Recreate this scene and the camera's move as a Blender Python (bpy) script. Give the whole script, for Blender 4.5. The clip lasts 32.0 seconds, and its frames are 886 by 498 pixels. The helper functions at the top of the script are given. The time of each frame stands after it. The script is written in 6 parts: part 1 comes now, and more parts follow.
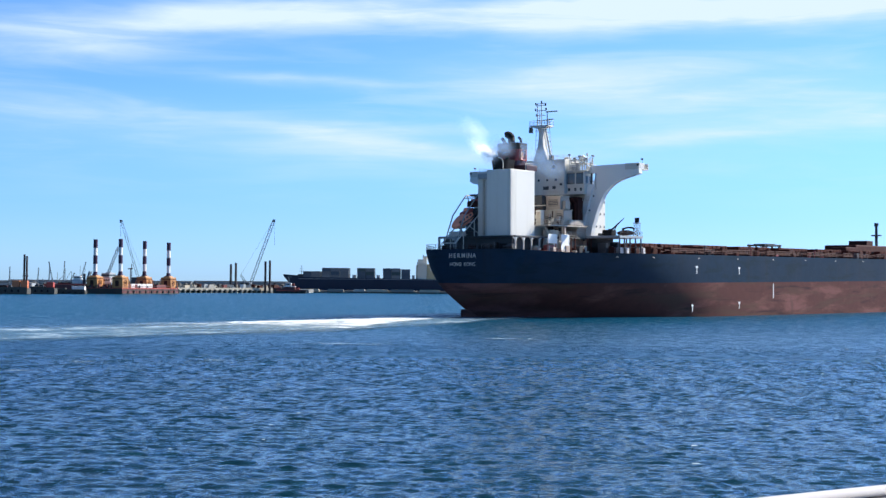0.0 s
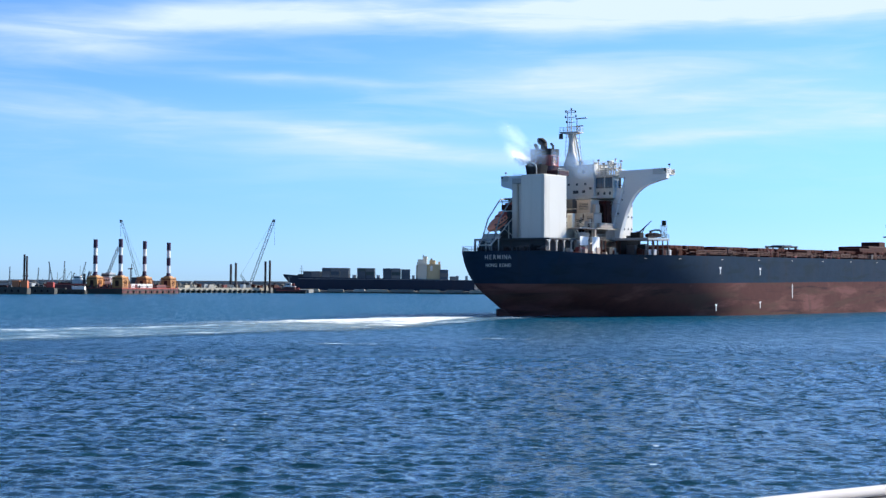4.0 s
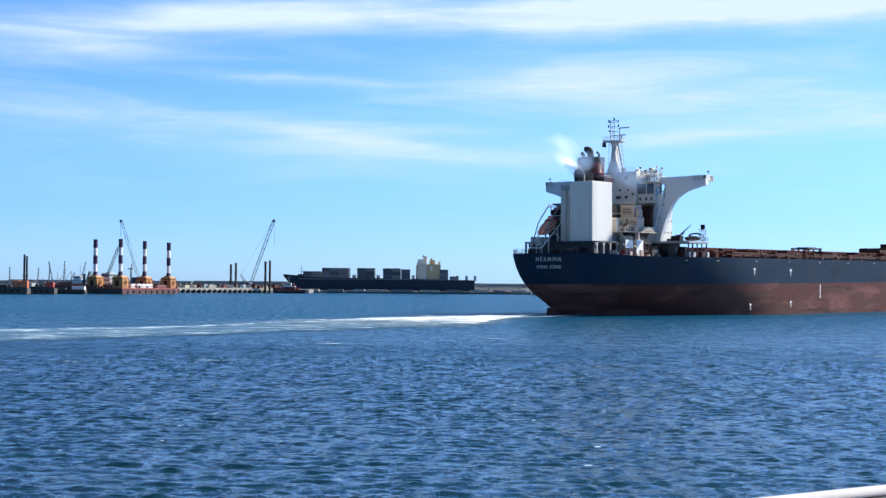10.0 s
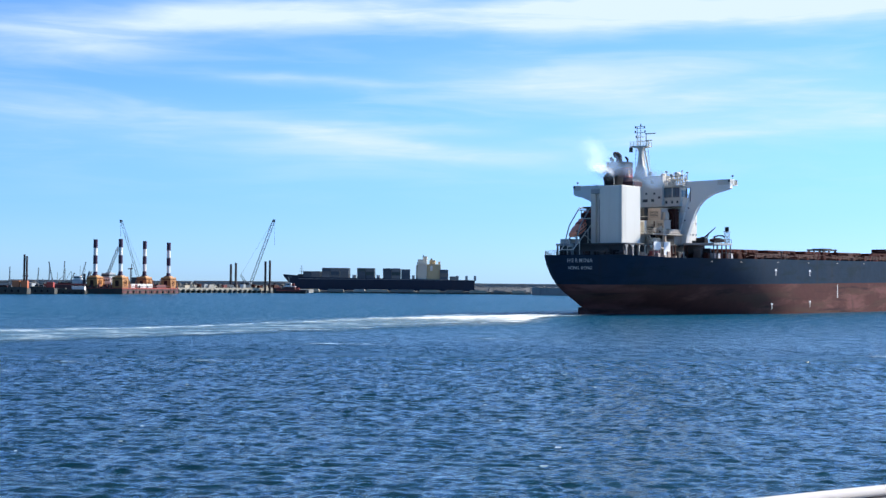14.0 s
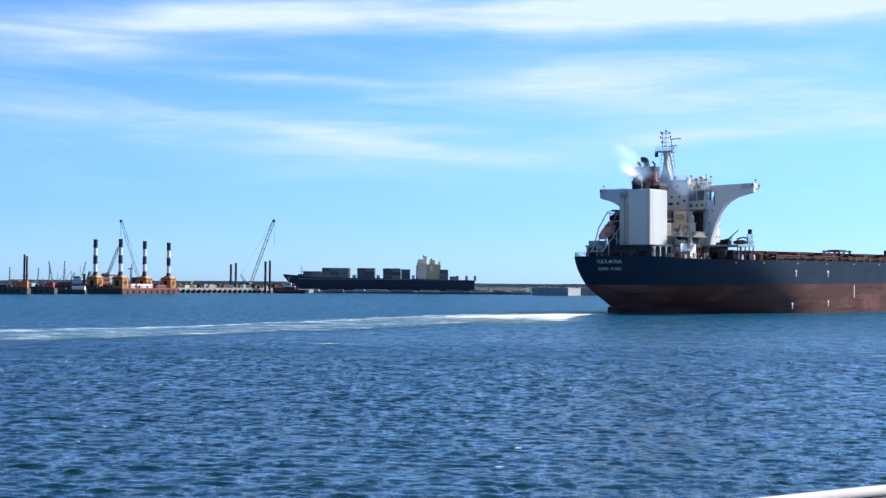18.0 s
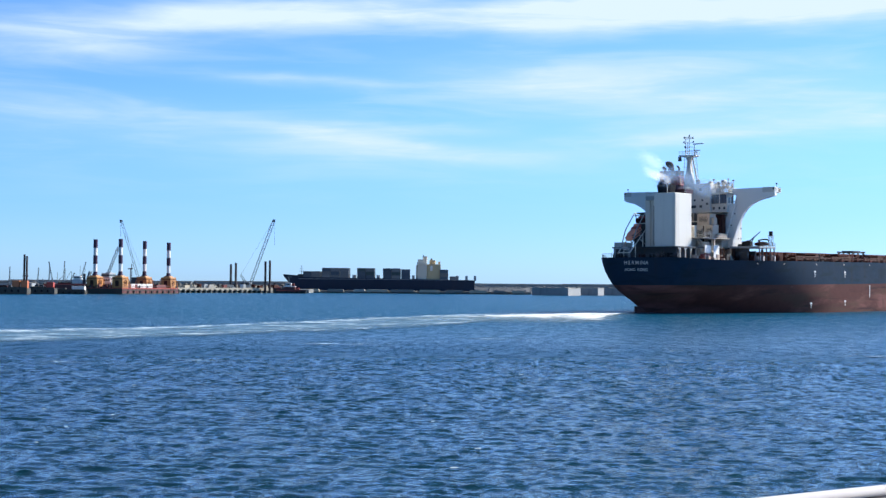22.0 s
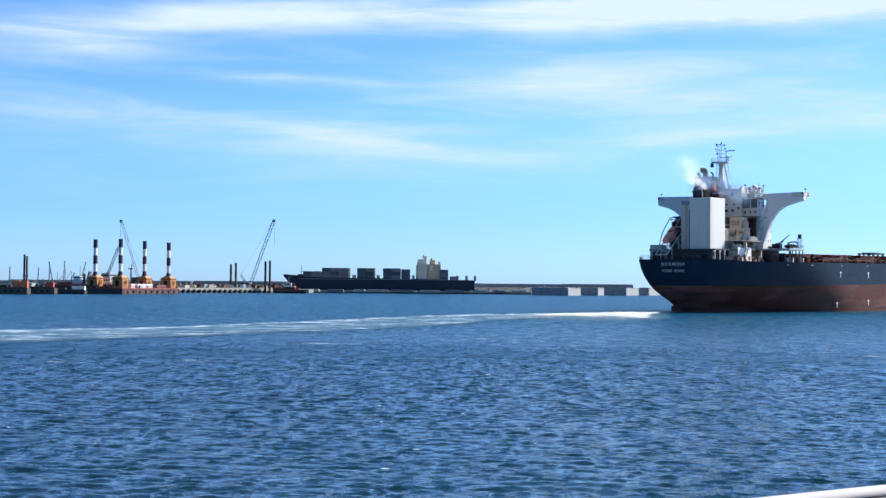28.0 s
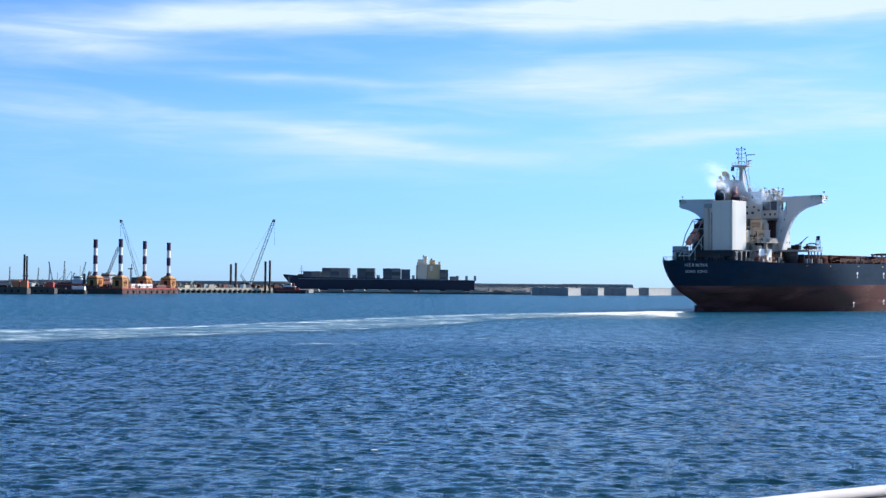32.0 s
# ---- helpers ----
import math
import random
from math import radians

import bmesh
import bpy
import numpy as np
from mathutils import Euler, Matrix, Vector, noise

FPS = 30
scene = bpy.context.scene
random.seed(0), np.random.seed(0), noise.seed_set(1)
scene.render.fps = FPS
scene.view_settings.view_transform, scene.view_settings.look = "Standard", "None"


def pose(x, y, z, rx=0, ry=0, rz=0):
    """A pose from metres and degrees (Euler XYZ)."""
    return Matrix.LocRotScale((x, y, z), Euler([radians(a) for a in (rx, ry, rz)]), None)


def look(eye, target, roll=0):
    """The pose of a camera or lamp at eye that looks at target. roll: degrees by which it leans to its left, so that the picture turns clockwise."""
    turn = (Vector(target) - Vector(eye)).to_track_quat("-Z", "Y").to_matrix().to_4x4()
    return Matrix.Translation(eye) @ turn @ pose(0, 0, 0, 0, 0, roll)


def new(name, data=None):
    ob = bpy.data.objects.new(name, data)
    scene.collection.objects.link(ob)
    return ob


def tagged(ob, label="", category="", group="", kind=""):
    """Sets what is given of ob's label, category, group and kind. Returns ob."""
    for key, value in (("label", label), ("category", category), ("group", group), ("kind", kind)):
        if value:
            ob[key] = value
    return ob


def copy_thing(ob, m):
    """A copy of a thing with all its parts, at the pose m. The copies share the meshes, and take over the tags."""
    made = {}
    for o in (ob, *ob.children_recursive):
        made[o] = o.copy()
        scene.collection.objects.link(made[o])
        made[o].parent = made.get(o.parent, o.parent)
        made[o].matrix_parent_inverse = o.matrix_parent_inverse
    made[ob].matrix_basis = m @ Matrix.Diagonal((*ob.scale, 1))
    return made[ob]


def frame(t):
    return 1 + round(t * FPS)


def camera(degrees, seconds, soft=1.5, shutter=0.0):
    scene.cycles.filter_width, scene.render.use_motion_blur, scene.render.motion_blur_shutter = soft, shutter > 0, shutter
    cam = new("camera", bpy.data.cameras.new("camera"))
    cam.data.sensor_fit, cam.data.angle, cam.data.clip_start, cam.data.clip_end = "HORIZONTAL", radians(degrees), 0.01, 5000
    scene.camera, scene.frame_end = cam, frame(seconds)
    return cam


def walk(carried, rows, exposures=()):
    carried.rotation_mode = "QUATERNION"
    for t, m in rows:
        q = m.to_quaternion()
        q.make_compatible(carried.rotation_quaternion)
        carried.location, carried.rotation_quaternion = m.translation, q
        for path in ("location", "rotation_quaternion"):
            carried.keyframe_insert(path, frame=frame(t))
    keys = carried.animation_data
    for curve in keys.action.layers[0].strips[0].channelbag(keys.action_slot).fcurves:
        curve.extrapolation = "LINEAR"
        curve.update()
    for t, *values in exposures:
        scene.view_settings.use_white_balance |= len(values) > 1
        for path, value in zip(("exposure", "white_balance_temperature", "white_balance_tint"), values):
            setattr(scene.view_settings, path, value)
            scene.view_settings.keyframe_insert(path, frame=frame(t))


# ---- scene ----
# ---------------- camera ----------------
cam = camera(35.49, 32.0, soft=1.45)
EYE = (0.0, 0.0, 6.644)
VIEW = look(EYE, (0.0, 100.0, 6.644 + 2.5588), 0.525)
walk(cam, [(0.0, VIEW), (32.0, VIEW)])

# ---------------- sun, sky, exposure ----------------
SUN_AZ, SUN_EL = radians(66.0), radians(38.0)      # from +y towards +x, height
sun_dir = Vector((math.sin(SUN_AZ) * math.cos(SUN_EL), math.cos(SUN_AZ) * math.cos(SUN_EL), math.sin(SUN_EL)))
sun_data = bpy.data.lights.new("sun", "SUN")
sun_data.energy, sun_data.angle, sun_data.color = 8.1, radians(0.55), (1.0, 0.94, 0.85)
sun = new("sun", sun_data)
sun.matrix_world = look((300, 0, 300), Vector((300, 0, 300)) - sun_dir)
scene.view_settings.exposure = 0.0


class Nodes:
    """Short hand for a node tree."""

    def __init__(self, tree):
        self.tree = tree
        tree.nodes.clear()

    def add(self, kind, **props):
        n = self.tree.nodes.new(kind)
        for k, v in props.items():
            if k == "operation":
                n.operation = v
            elif k == "data_type":
                n.data_type = v
            elif k == "blend_type":
                n.blend_type = v
        return n

    def plug(self, sock, v):
        if isinstance(v, bpy.types.NodeSocket):
            self.tree.links.new(v, sock)
        elif v is not None:
            sock.default_value = v

    def math(self, op, a, b=None, c=None, clamp=False):
        n = self.add("ShaderNodeMath", operation=op)
        n.use_clamp = clamp
        for i, v in enumerate((a, b, c)):
            self.plug(n.inputs[i], v)
        return n.outputs[0]

    def noise(self, vec, scale, detail=4.0, rough=0.55, dist=0.0):
        n = self.add("ShaderNodeTexNoise")
        self.plug(n.inputs["Vector"], vec)
        n.inputs["Scale"].default_value, n.inputs["Detail"].default_value = scale, detail
        n.inputs["Roughness"].default_value, n.inputs["Distortion"].default_value = rough, dist
        return n.outputs["Fac"]

    def mapping(self, vec, scale=(1, 1, 1), rot=(0, 0, 0), loc=(0, 0, 0)):
        n = self.add("ShaderNodeMapping")
        self.plug(n.inputs["Vector"], vec)
        n.inputs["Scale"].default_value, n.inputs["Rotation"].default_value, n.inputs["Location"].default_value = scale, rot, loc
        return n.outputs[0]

    def ramp(self, fac, lo, hi, a=0.0, b=1.0):
        n = self.add("ShaderNodeMapRange")
        n.interpolation_type = "SMOOTHSTEP"
        for i, v in enumerate((fac, lo, hi, a, b)):
            self.plug(n.inputs[i], v)
        return n.outputs[0]

    def mix(self, fac, a, b, blend="MIX"):
        n = self.add("ShaderNodeMix", data_type="RGBA", blend_type=blend)
        self.plug(n.inputs[0], fac)
        self.plug(n.inputs[6], a if isinstance(a, bpy.types.NodeSocket) else (*a, 1))
        self.plug(n.inputs[7], b if isinstance(b, bpy.types.NodeSocket) else (*b, 1))
        return n.outputs[2]


def make_world():
    world = bpy.data.worlds.new("sky")
    world.use_nodes = True
    scene.world = world
    k = Nodes(world.node_tree)
    sky = k.add("ShaderNodeTexSky")
    sky.sky_type, sky.sun_disc = "NISHITA", False
    sky.sun_elevation, sky.sun_rotation = SUN_EL, SUN_AZ
    sky.altitude, sky.air_density, sky.dust_density, sky.ozone_density = 0, 1.0, 0.25, 2.0
    co = k.add("ShaderNodeTexCoord").outputs["Generated"]
    sep = k.add("ShaderNodeSeparateXYZ")
    k.plug(sep.inputs[0], co)
    x, y, z = sep.outputs
    u = k.math("MULTIPLY", k.math("ARCTAN2", x, y), 57.2958)          # degrees to the right of +y
    v = k.math("MULTIPLY", k.math("ARCSINE", z), 57.2958)             # degrees up
    comb = k.add("ShaderNodeCombineXYZ")
    k.plug(comb.inputs[0], u), k.plug(comb.inputs[1], v)
    uv = comb.outputs[0]
    warp = k.math("MULTIPLY", k.math("SUBTRACT", k.noise(k.mapping(uv, (0.16, 0.55, 1)), 1.0, 3.0), 0.5), 0.8)
    v = k.math("ADD", v, warp)
    streak = k.noise(k.mapping(uv, (0.10, 0.90, 1), (0, 0, 0.05)), 1.0, 5.0, 0.56, 0.6)
    wisp = k.noise(k.mapping(uv, (0.30, 2.2, 1), (0, 0, -0.09), (3, 1, 0)), 1.0, 6.0, 0.6, 0.4)
    # cirrus bands: azimuth, height, half length, half thickness, slope, weight
    bands = [(7.0, 11.15, 12.0, 0.62, 0.012, 1.5), (-9.0, 10.75, 6.0, 0.55, 0.06, 0.75), (-15.0, 9.7, 4.5, 0.8, 0.03, 0.65), (16.0, 11.3, 6.0, 0.75, 0.0, 1.0),
             (4.5, 8.3, 5.5, 0.95, -0.03, 0.48), (12.0, 7.9, 9.0, 1.5, 0.0, 0.46), (-4.6, 6.1, 4.6, 0.32, -0.12, 0.55),
             (-1.6, 6.4, 3.4, 0.28, 0.0, 0.6), (-2.2, 5.5, 6.0, 0.45, -0.01, 0.5), (-6.2, 8.3, 3.6, 0.26, -0.02, 0.45),
             (9.5, 6.1, 4.2, 0.28, 0.03, 0.5), (16.8, 6.7, 3.2, 0.55, 0.06, 0.7), (-15.0, 6.6, 7.0, 0.9, -0.03, 0.3),
             # the last four lie out of view; those to the right brighten mirrored sky
             (2.0, 5.1, 15.0, 1.0, 0.0, 0.18), (-70.0, 22.0, 40.0, 5.0, 0.05, 0.4), (70.0, 30.0, 40.0, 6.0, 0.1, 0.4), (48.0, 22.0, 22.0, 9.0, 0.05, 0.35),
             (180.0, 25.0, 60.0, 6.0, 0.0, 0.12)]
    total = None
    for cu, cv, lu, tv, slope, weight in bands:
        du = k.math("SUBTRACT", u, cu)
        dv = k.math("SUBTRACT", k.math("SUBTRACT", v, cv), k.math("MULTIPLY", du, slope))
        e = k.math("ADD", k.math("POWER", k.math("DIVIDE", k.math("ABSOLUTE", du), lu), 2.0),
                   k.math("POWER", k.math("DIVIDE", k.math("ABSOLUTE", dv), tv), 2.0))
        g = k.math("MULTIPLY", k.math("EXPONENT", k.math("MULTIPLY", e, -1.0)), weight)
        total = g if total is None else k.math("ADD", total, g)
    body = k.math("MULTIPLY", total, k.math("ADD", k.ramp(streak, 0.30, 0.66, 0.55, 0.95), k.ramp(wisp, 0.4, 0.75, 0.0, 0.3)))
    veil = k.math("MULTIPLY", k.ramp(streak, 0.42, 0.75), k.math("MULTIPLY", k.ramp(v, 1.5, 8.0, 0.0, 0.24), k.ramp(v, 12.0, 20.0, 1.0, 0.3)))
    cloud = k.math("MULTIPLY", k.math("ADD", body, veil), 0.95, clamp=True)
    # a clean sea air: cyan low down, deeper blue above
    air = k.mix(k.ramp(v, -0.5, 3.0), (0.675, 1.165, 2.34), (0.615, 1.08, 2.22))
    air = k.mix(k.ramp(v, 2.5, 7.0), air, (0.69, 1.195, 2.18))
    off_sun = k.math("COSINE", k.math("MULTIPLY", k.math("SUBTRACT", u, math.degrees(SUN_AZ)), radians(1)))
    high = k.mix(k.ramp(off_sun, -0.85, 0.0), (0.28, 0.56, 0.72), (0.63, 1.49, 1.64))
    high = k.mix(k.ramp(off_sun, 0.1, 0.9), high, (0.72, 1.70, 1.95))
    air = k.mix(k.ramp(v, 12.0, 34.0), air, high)
    air = k.mix(k.ramp(v, 38.0, 62.0), air, (0.40, 0.78, 0.98))
    # unseen sky away from the sun is dimmed to cut fill on shaded faces
    air = k.mix(k.ramp(off_sun, -0.55, 0.02, 0.88, 0.0), air, (0.14, 0.27, 0.38))
    air = k.mix(k.math("MULTIPLY", k.ramp(off_sun, 0.0, 0.45, 0.30, 0.0), k.ramp(v, 0.5, 5.0)), air, (0.44, 0.88, 1.66))
    tint = k.mix(1.0, sky.outputs[0], air, "MULTIPLY")
    col = k.mix(cloud, tint, (7.3, 8.9, 9.6))
    bg = k.add("ShaderNodeBackground")
    k.plug(bg.inputs["Color"], col)
    bg.inputs["Strength"].default_value = 0.105
    out = k.add("ShaderNodeOutputWorld")
    k.tree.links.new(bg.outputs[0], out.inputs[0])


make_world()


# ---------------- materials ----------------
def surface(name, color, rough=0.5, metal=0.0, vary=0.25, scale=0.6, stain=None, stain_amt=0.0, streak=(1, 1, 0.15), bump=0.02,
            bump_scale=8.0, per_piece=0.0, grain=6.0, spec=0.5):
    """A painted, worn or mineral surface: two scales of tone, stains of their own colour, fine relief."""
    m = bpy.data.materials.new(name)
    m.use_nodes = True
    k = Nodes(m.node_tree)
    co = k.add("ShaderNodeTexCoord").outputs["Object"]
    big = k.noise(co, scale, 4.0)
    small = k.noise(co, scale * grain, 5.0, 0.65)
    dark = tuple(c * (1 - vary) for c in color)
    light = tuple(min(1, c * (1 + vary * 0.7)) for c in color)
    col = k.mix(k.math("ADD", k.math("MULTIPLY", big, 0.65), k.math("MULTIPLY", small, 0.35)), dark, light)
    if stain:
        s = k.noise(k.mapping(co, streak), scale * 2.2, 6.0, 0.7, 0.5)
        col = k.mix(k.math("MULTIPLY", k.ramp(s, 0.5, 0.72), stain_amt), col, stain)
    if per_piece:
        rnd = k.add("ShaderNodeObjectInfo").outputs["Random"]
        col = k.mix(k.math("MULTIPLY", rnd, per_piece), col, tuple(c * 0.45 for c in color))
    b = k.add("ShaderNodeBsdfPrincipled")
    k.plug(b.inputs["Base Color"], col)
    k.plug(b.inputs["Roughness"], k.math("ADD", rough - 0.08, k.math("MULTIPLY", small, 0.16)))
    b.inputs["Metallic"].default_value = metal
    b.inputs["Specular IOR Level"].default_value = spec
    bp = k.add("ShaderNodeBump")
    bp.inputs["Strength"].default_value, bp.inputs["Distance"].default_value = 0.6, bump
    k.plug(bp.inputs["Height"], k.noise(co, bump_scale, 4.0))
    k.plug(b.inputs["Normal"], bp.outputs[0])
    out = k.add("ShaderNodeOutputMaterial")
    k.tree.links.new(b.outputs[0], out.inputs[0])
    return m


def hull_paint(name, base, spots, rough, spec, weld=0.012):
    """Old hull paint: plates of slightly different tone, long blotches in other tones (tone, stretch, lo, hi, amount), run-off streaks."""
    m = bpy.data.materials.new(name)
    m.use_nodes = True
    k = Nodes(m.node_tree)
    co = k.add("ShaderNodeTexCoord").outputs["Object"]
    col = k.mix(k.noise(co, 0.5, 6.0, 0.65), tuple(c * 0.75 for c in base), tuple(c * 1.25 for c in base))
    for i, (tone, stretch, lo, hi, amount) in enumerate(spots):
        n = k.noise(k.mapping(co, stretch, loc=(3.1 * i, 7.7 * i, 1.3 * i)), 1.0, 6.0, 0.62, 0.35)
        col = k.mix(k.ramp(n, lo, hi, 0.0, amount), col, tone)
    b = k.add("ShaderNodeBsdfPrincipled")
    k.plug(b.inputs["Base Color"], col)
    k.plug(b.inputs["Roughness"], k.math("ADD", rough - 0.08, k.math("MULTIPLY", k.noise(co, 1.3, 4.0), 0.16)))
    b.inputs["Specular IOR Level"].default_value = spec
    bp = k.add("ShaderNodeBump")
    bp.inputs["Strength"].default_value, bp.inputs["Distance"].default_value = 0.5, weld
    k.plug(bp.inputs["Height"], k.noise(k.mapping(co, (0.3, 0.35, 0.8)), 1.0, 3.0))
    k.plug(b.inputs["Normal"], bp.outputs[0])
    out = k.add("ShaderNodeOutputMaterial")
    k.tree.links.new(b.outputs[0], out.inputs[0])
    return m


def water_material():
    m = bpy.data.materials.new("sea_water")
    m.use_nodes = True
    k = Nodes(m.node_tree)
    co = k.add("ShaderNodeTexCoord").outputs["Object"]
    patch = k.noise(k.mapping(co, (0.012, 0.03, 1)), 1.0, 3.0)
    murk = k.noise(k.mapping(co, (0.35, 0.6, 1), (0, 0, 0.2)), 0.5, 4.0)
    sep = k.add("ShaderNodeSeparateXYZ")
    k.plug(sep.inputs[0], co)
    far_water = k.ramp(sep.outputs[1], 70.0, 300.0)
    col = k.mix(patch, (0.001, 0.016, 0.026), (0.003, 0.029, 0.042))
    # far body colour is lightened with distance, in place of mirrored sky
    col = k.mix(k.math("MULTIPLY", far_water, 0.85), col, (0.002, 0.070, 0.142))
    col = k.mix(k.ramp(murk, 0.58, 0.74, 0.0, 0.55), col, (0.008, 0.050, 0.058))
    chop = k.noise(k.mapping(co, (0.8, 1.25, 1), (0, 0, 0.25)), 1.0, 5.0, 0.62, 0.25)
    ripple = k.noise(k.mapping(co, (0.8, 1.1, 1), (0, 0, -0.12)), 3.4, 4.0, 0.62, 0.2)
    swell = k.noise(k.mapping(co, (0.5, 1.0, 1), (0, 0, 0.15)), 0.12, 3.0)
    sea = k.noise(k.mapping(co, (0.42, 0.20, 1), (0, 0, 0.1)), 1.0, 6.0, 0.66, 0.3)
    h = k.math("ADD", k.math("ADD", k.math("MULTIPLY", chop, k.math("ADD", 0.045, k.math("MULTIPLY", far_water, 0.30))), k.math("MULTIPLY", ripple, 0.082)),
               k.math("ADD", k.math("MULTIPLY", swell, 0.3), k.math("MULTIPLY", sea, k.ramp(sep.outputs[1], 75.0, 170.0, 0.0, 0.9))))
    bp = k.add("ShaderNodeBump")
    bp.inputs["Strength"].default_value = 1.0
    bp.inputs["Distance"].default_value = 1.0
    k.plug(bp.inputs["Height"], h)
    # wind lanes and cat's-paws: ruffled water mirrors less of the low sky
    lane = k.noise(k.mapping(co, (0.62, 0.16, 1), (0, 0, 0.03)), 1.0, 7.0, 0.72, 0.2)
    fr = k.add("ShaderNodeFresnel")
    fr.inputs["IOR"].default_value = 1.33
    k.plug(fr.inputs["Normal"], bp.outputs[0])
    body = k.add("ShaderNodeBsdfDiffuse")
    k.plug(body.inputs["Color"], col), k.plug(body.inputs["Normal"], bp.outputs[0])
    gloss = k.add("ShaderNodeBsdfGlossy")
    gloss.distribution = "BECKMANN"
    k.plug(gloss.inputs["Roughness"], k.ramp(sep.outputs[1], 40.0, 200.0, 0.11, 0.40))
    k.plug(gloss.inputs["Normal"], bp.outputs[0])
    calm = k.add("ShaderNodeBump")
    calm.inputs["Strength"].default_value, calm.inputs["Distance"].default_value = 0.35, 1.0
    k.plug(calm.inputs["Height"], h)
    sheen = k.add("ShaderNodeBsdfGlossy")
    sheen.inputs["Roughness"].default_value = 0.14
    k.plug(sheen.inputs["Normal"], calm.outputs[0])
    both = k.add("ShaderNodeMixShader")
    k.plug(both.inputs[0], k.math("MULTIPLY", far_water, 0.42))
    k.tree.links.new(gloss.outputs[0], both.inputs[1]), k.tree.links.new(sheen.outputs[0], both.inputs[2])
    mx = k.add("ShaderNodeMixShader")
    share = k.math("SUBTRACT", 1.0, k.math("MULTIPLY", far_water, 0.38))
    k.plug(mx.inputs[0], k.math("MULTIPLY", k.math("MULTIPLY", fr.outputs[0], share),
                                k.ramp(lane, 0.36, 0.64, k.math("SUBTRACT", 1.20, k.math("MULTIPLY", far_water, 0.62)), k.math("ADD", 1.95, k.math("MULTIPLY", far_water, 0.05))), clamp=True))
    k.tree.links.new(body.outputs[0], mx.inputs[1]), k.tree.links.new(both.outputs[0], mx.inputs[2])
    out = k.add("ShaderNodeOutputMaterial")
    k.tree.links.new(mx.outputs[0], out.inputs[0])
    return m


def foam_material(name, cover, milk, tail, head=0.0, rims=1.0, white=(0.82, 0.86, 0.86), body=(0.12, 0.19, 0.24), grain=1.0):
    """Broken white foam over aerated water; its gaps let the sea show. UV: along from the old end, across from the far rim.
    rims: how far the foam gathers into two lines along the rims of the band."""
    m = bpy.data.materials.new(name)
    m.use_nodes = True
    k = Nodes(m.node_tree)
    tc = k.add("ShaderNodeTexCoord")
    co = tc.outputs["Object"]
    sep = k.add("ShaderNodeSeparateXYZ")
    k.plug(sep.inputs[0], tc.outputs["UV"])
    u, v = sep.outputs[0], sep.outputs[1]
    wander = k.math("MULTIPLY", k.math("SUBTRACT", k.noise(co, 0.06 * grain, 5.0, 0.7), 0.5), 0.62)
    v = k.math("ADD", v, wander)
    side = k.math("MULTIPLY", k.math("MULTIPLY", k.ramp(v, 0.04, 0.14), k.ramp(v, 0.74, 0.97, 1.0, 0.0)), k.math("MULTIPLY", k.ramp(sep.outputs[1], 0.0, 0.04), k.ramp(sep.outputs[1], 0.93, 1.0, 1.0, 0.0)))
    ends = k.math("MULTIPLY", k.ramp(u, 0.0, tail), k.ramp(u, 1.0 - head, 1.0, 1.0, 0.0) if head else 1.0)
    far_rim = k.math("MULTIPLY", k.ramp(v, 0.03, 0.10), k.ramp(v, 0.12, 0.34, 1.0, 0.0))
    near_rim = k.math("MULTIPLY", k.ramp(v, 0.62, 0.84), k.ramp(v, 0.86, 0.96, 1.0, 0.0))
    n1 = k.noise(co, 0.16 * grain, 5.0, 0.68, 0.5)
    n2 = k.noise(k.mapping(co, (1.3, 1.0, 1)), 0.75 * grain, 6.0, 0.72, 0.3)
    n = k.math("ADD", k.math("MULTIPLY", n1, 0.55), k.math("MULTIPLY", n2, 0.45))
    rim = k.math("MAXIMUM", far_rim, near_rim)
    thick = k.math("MULTIPLY", k.math("MULTIPLY", side, ends), k.math("ADD", cover * (1 - 0.55 * rims), k.math("MULTIPLY", rim, cover * 0.55 * rims)))
    lo = k.math("SUBTRACT", 0.74, k.math("MULTIPLY", thick, 0.40))
    lace = k.math("MULTIPLY", k.ramp(n, lo, k.math("ADD", lo, 0.13)), k.ramp(thick, 0.02, 0.25))
    slick = k.math("MULTIPLY", k.math("MULTIPLY", side, ends), k.ramp(n1, 0.28, 0.62, milk * 0.45, milk))
    d = k.add("ShaderNodeBsdfPrincipled")
    k.plug(d.inputs["Base Color"], k.mix(lace, body, white))
    d.inputs["Roughness"].default_value = 0.6
    k.plug(d.inputs["Alpha"], k.math("MAXIMUM", k.math("MULTIPLY", lace, 0.95), slick))
    bp = k.add("ShaderNodeBump")
    bp.inputs["Distance"].default_value = 0.3
    k.plug(bp.inputs["Height"], n2)
    k.plug(d.inputs["Normal"], bp.outputs[0])
    out = k.add("ShaderNodeOutputMaterial")
    k.tree.links.new(d.outputs[0], out.inputs[0])
    return m


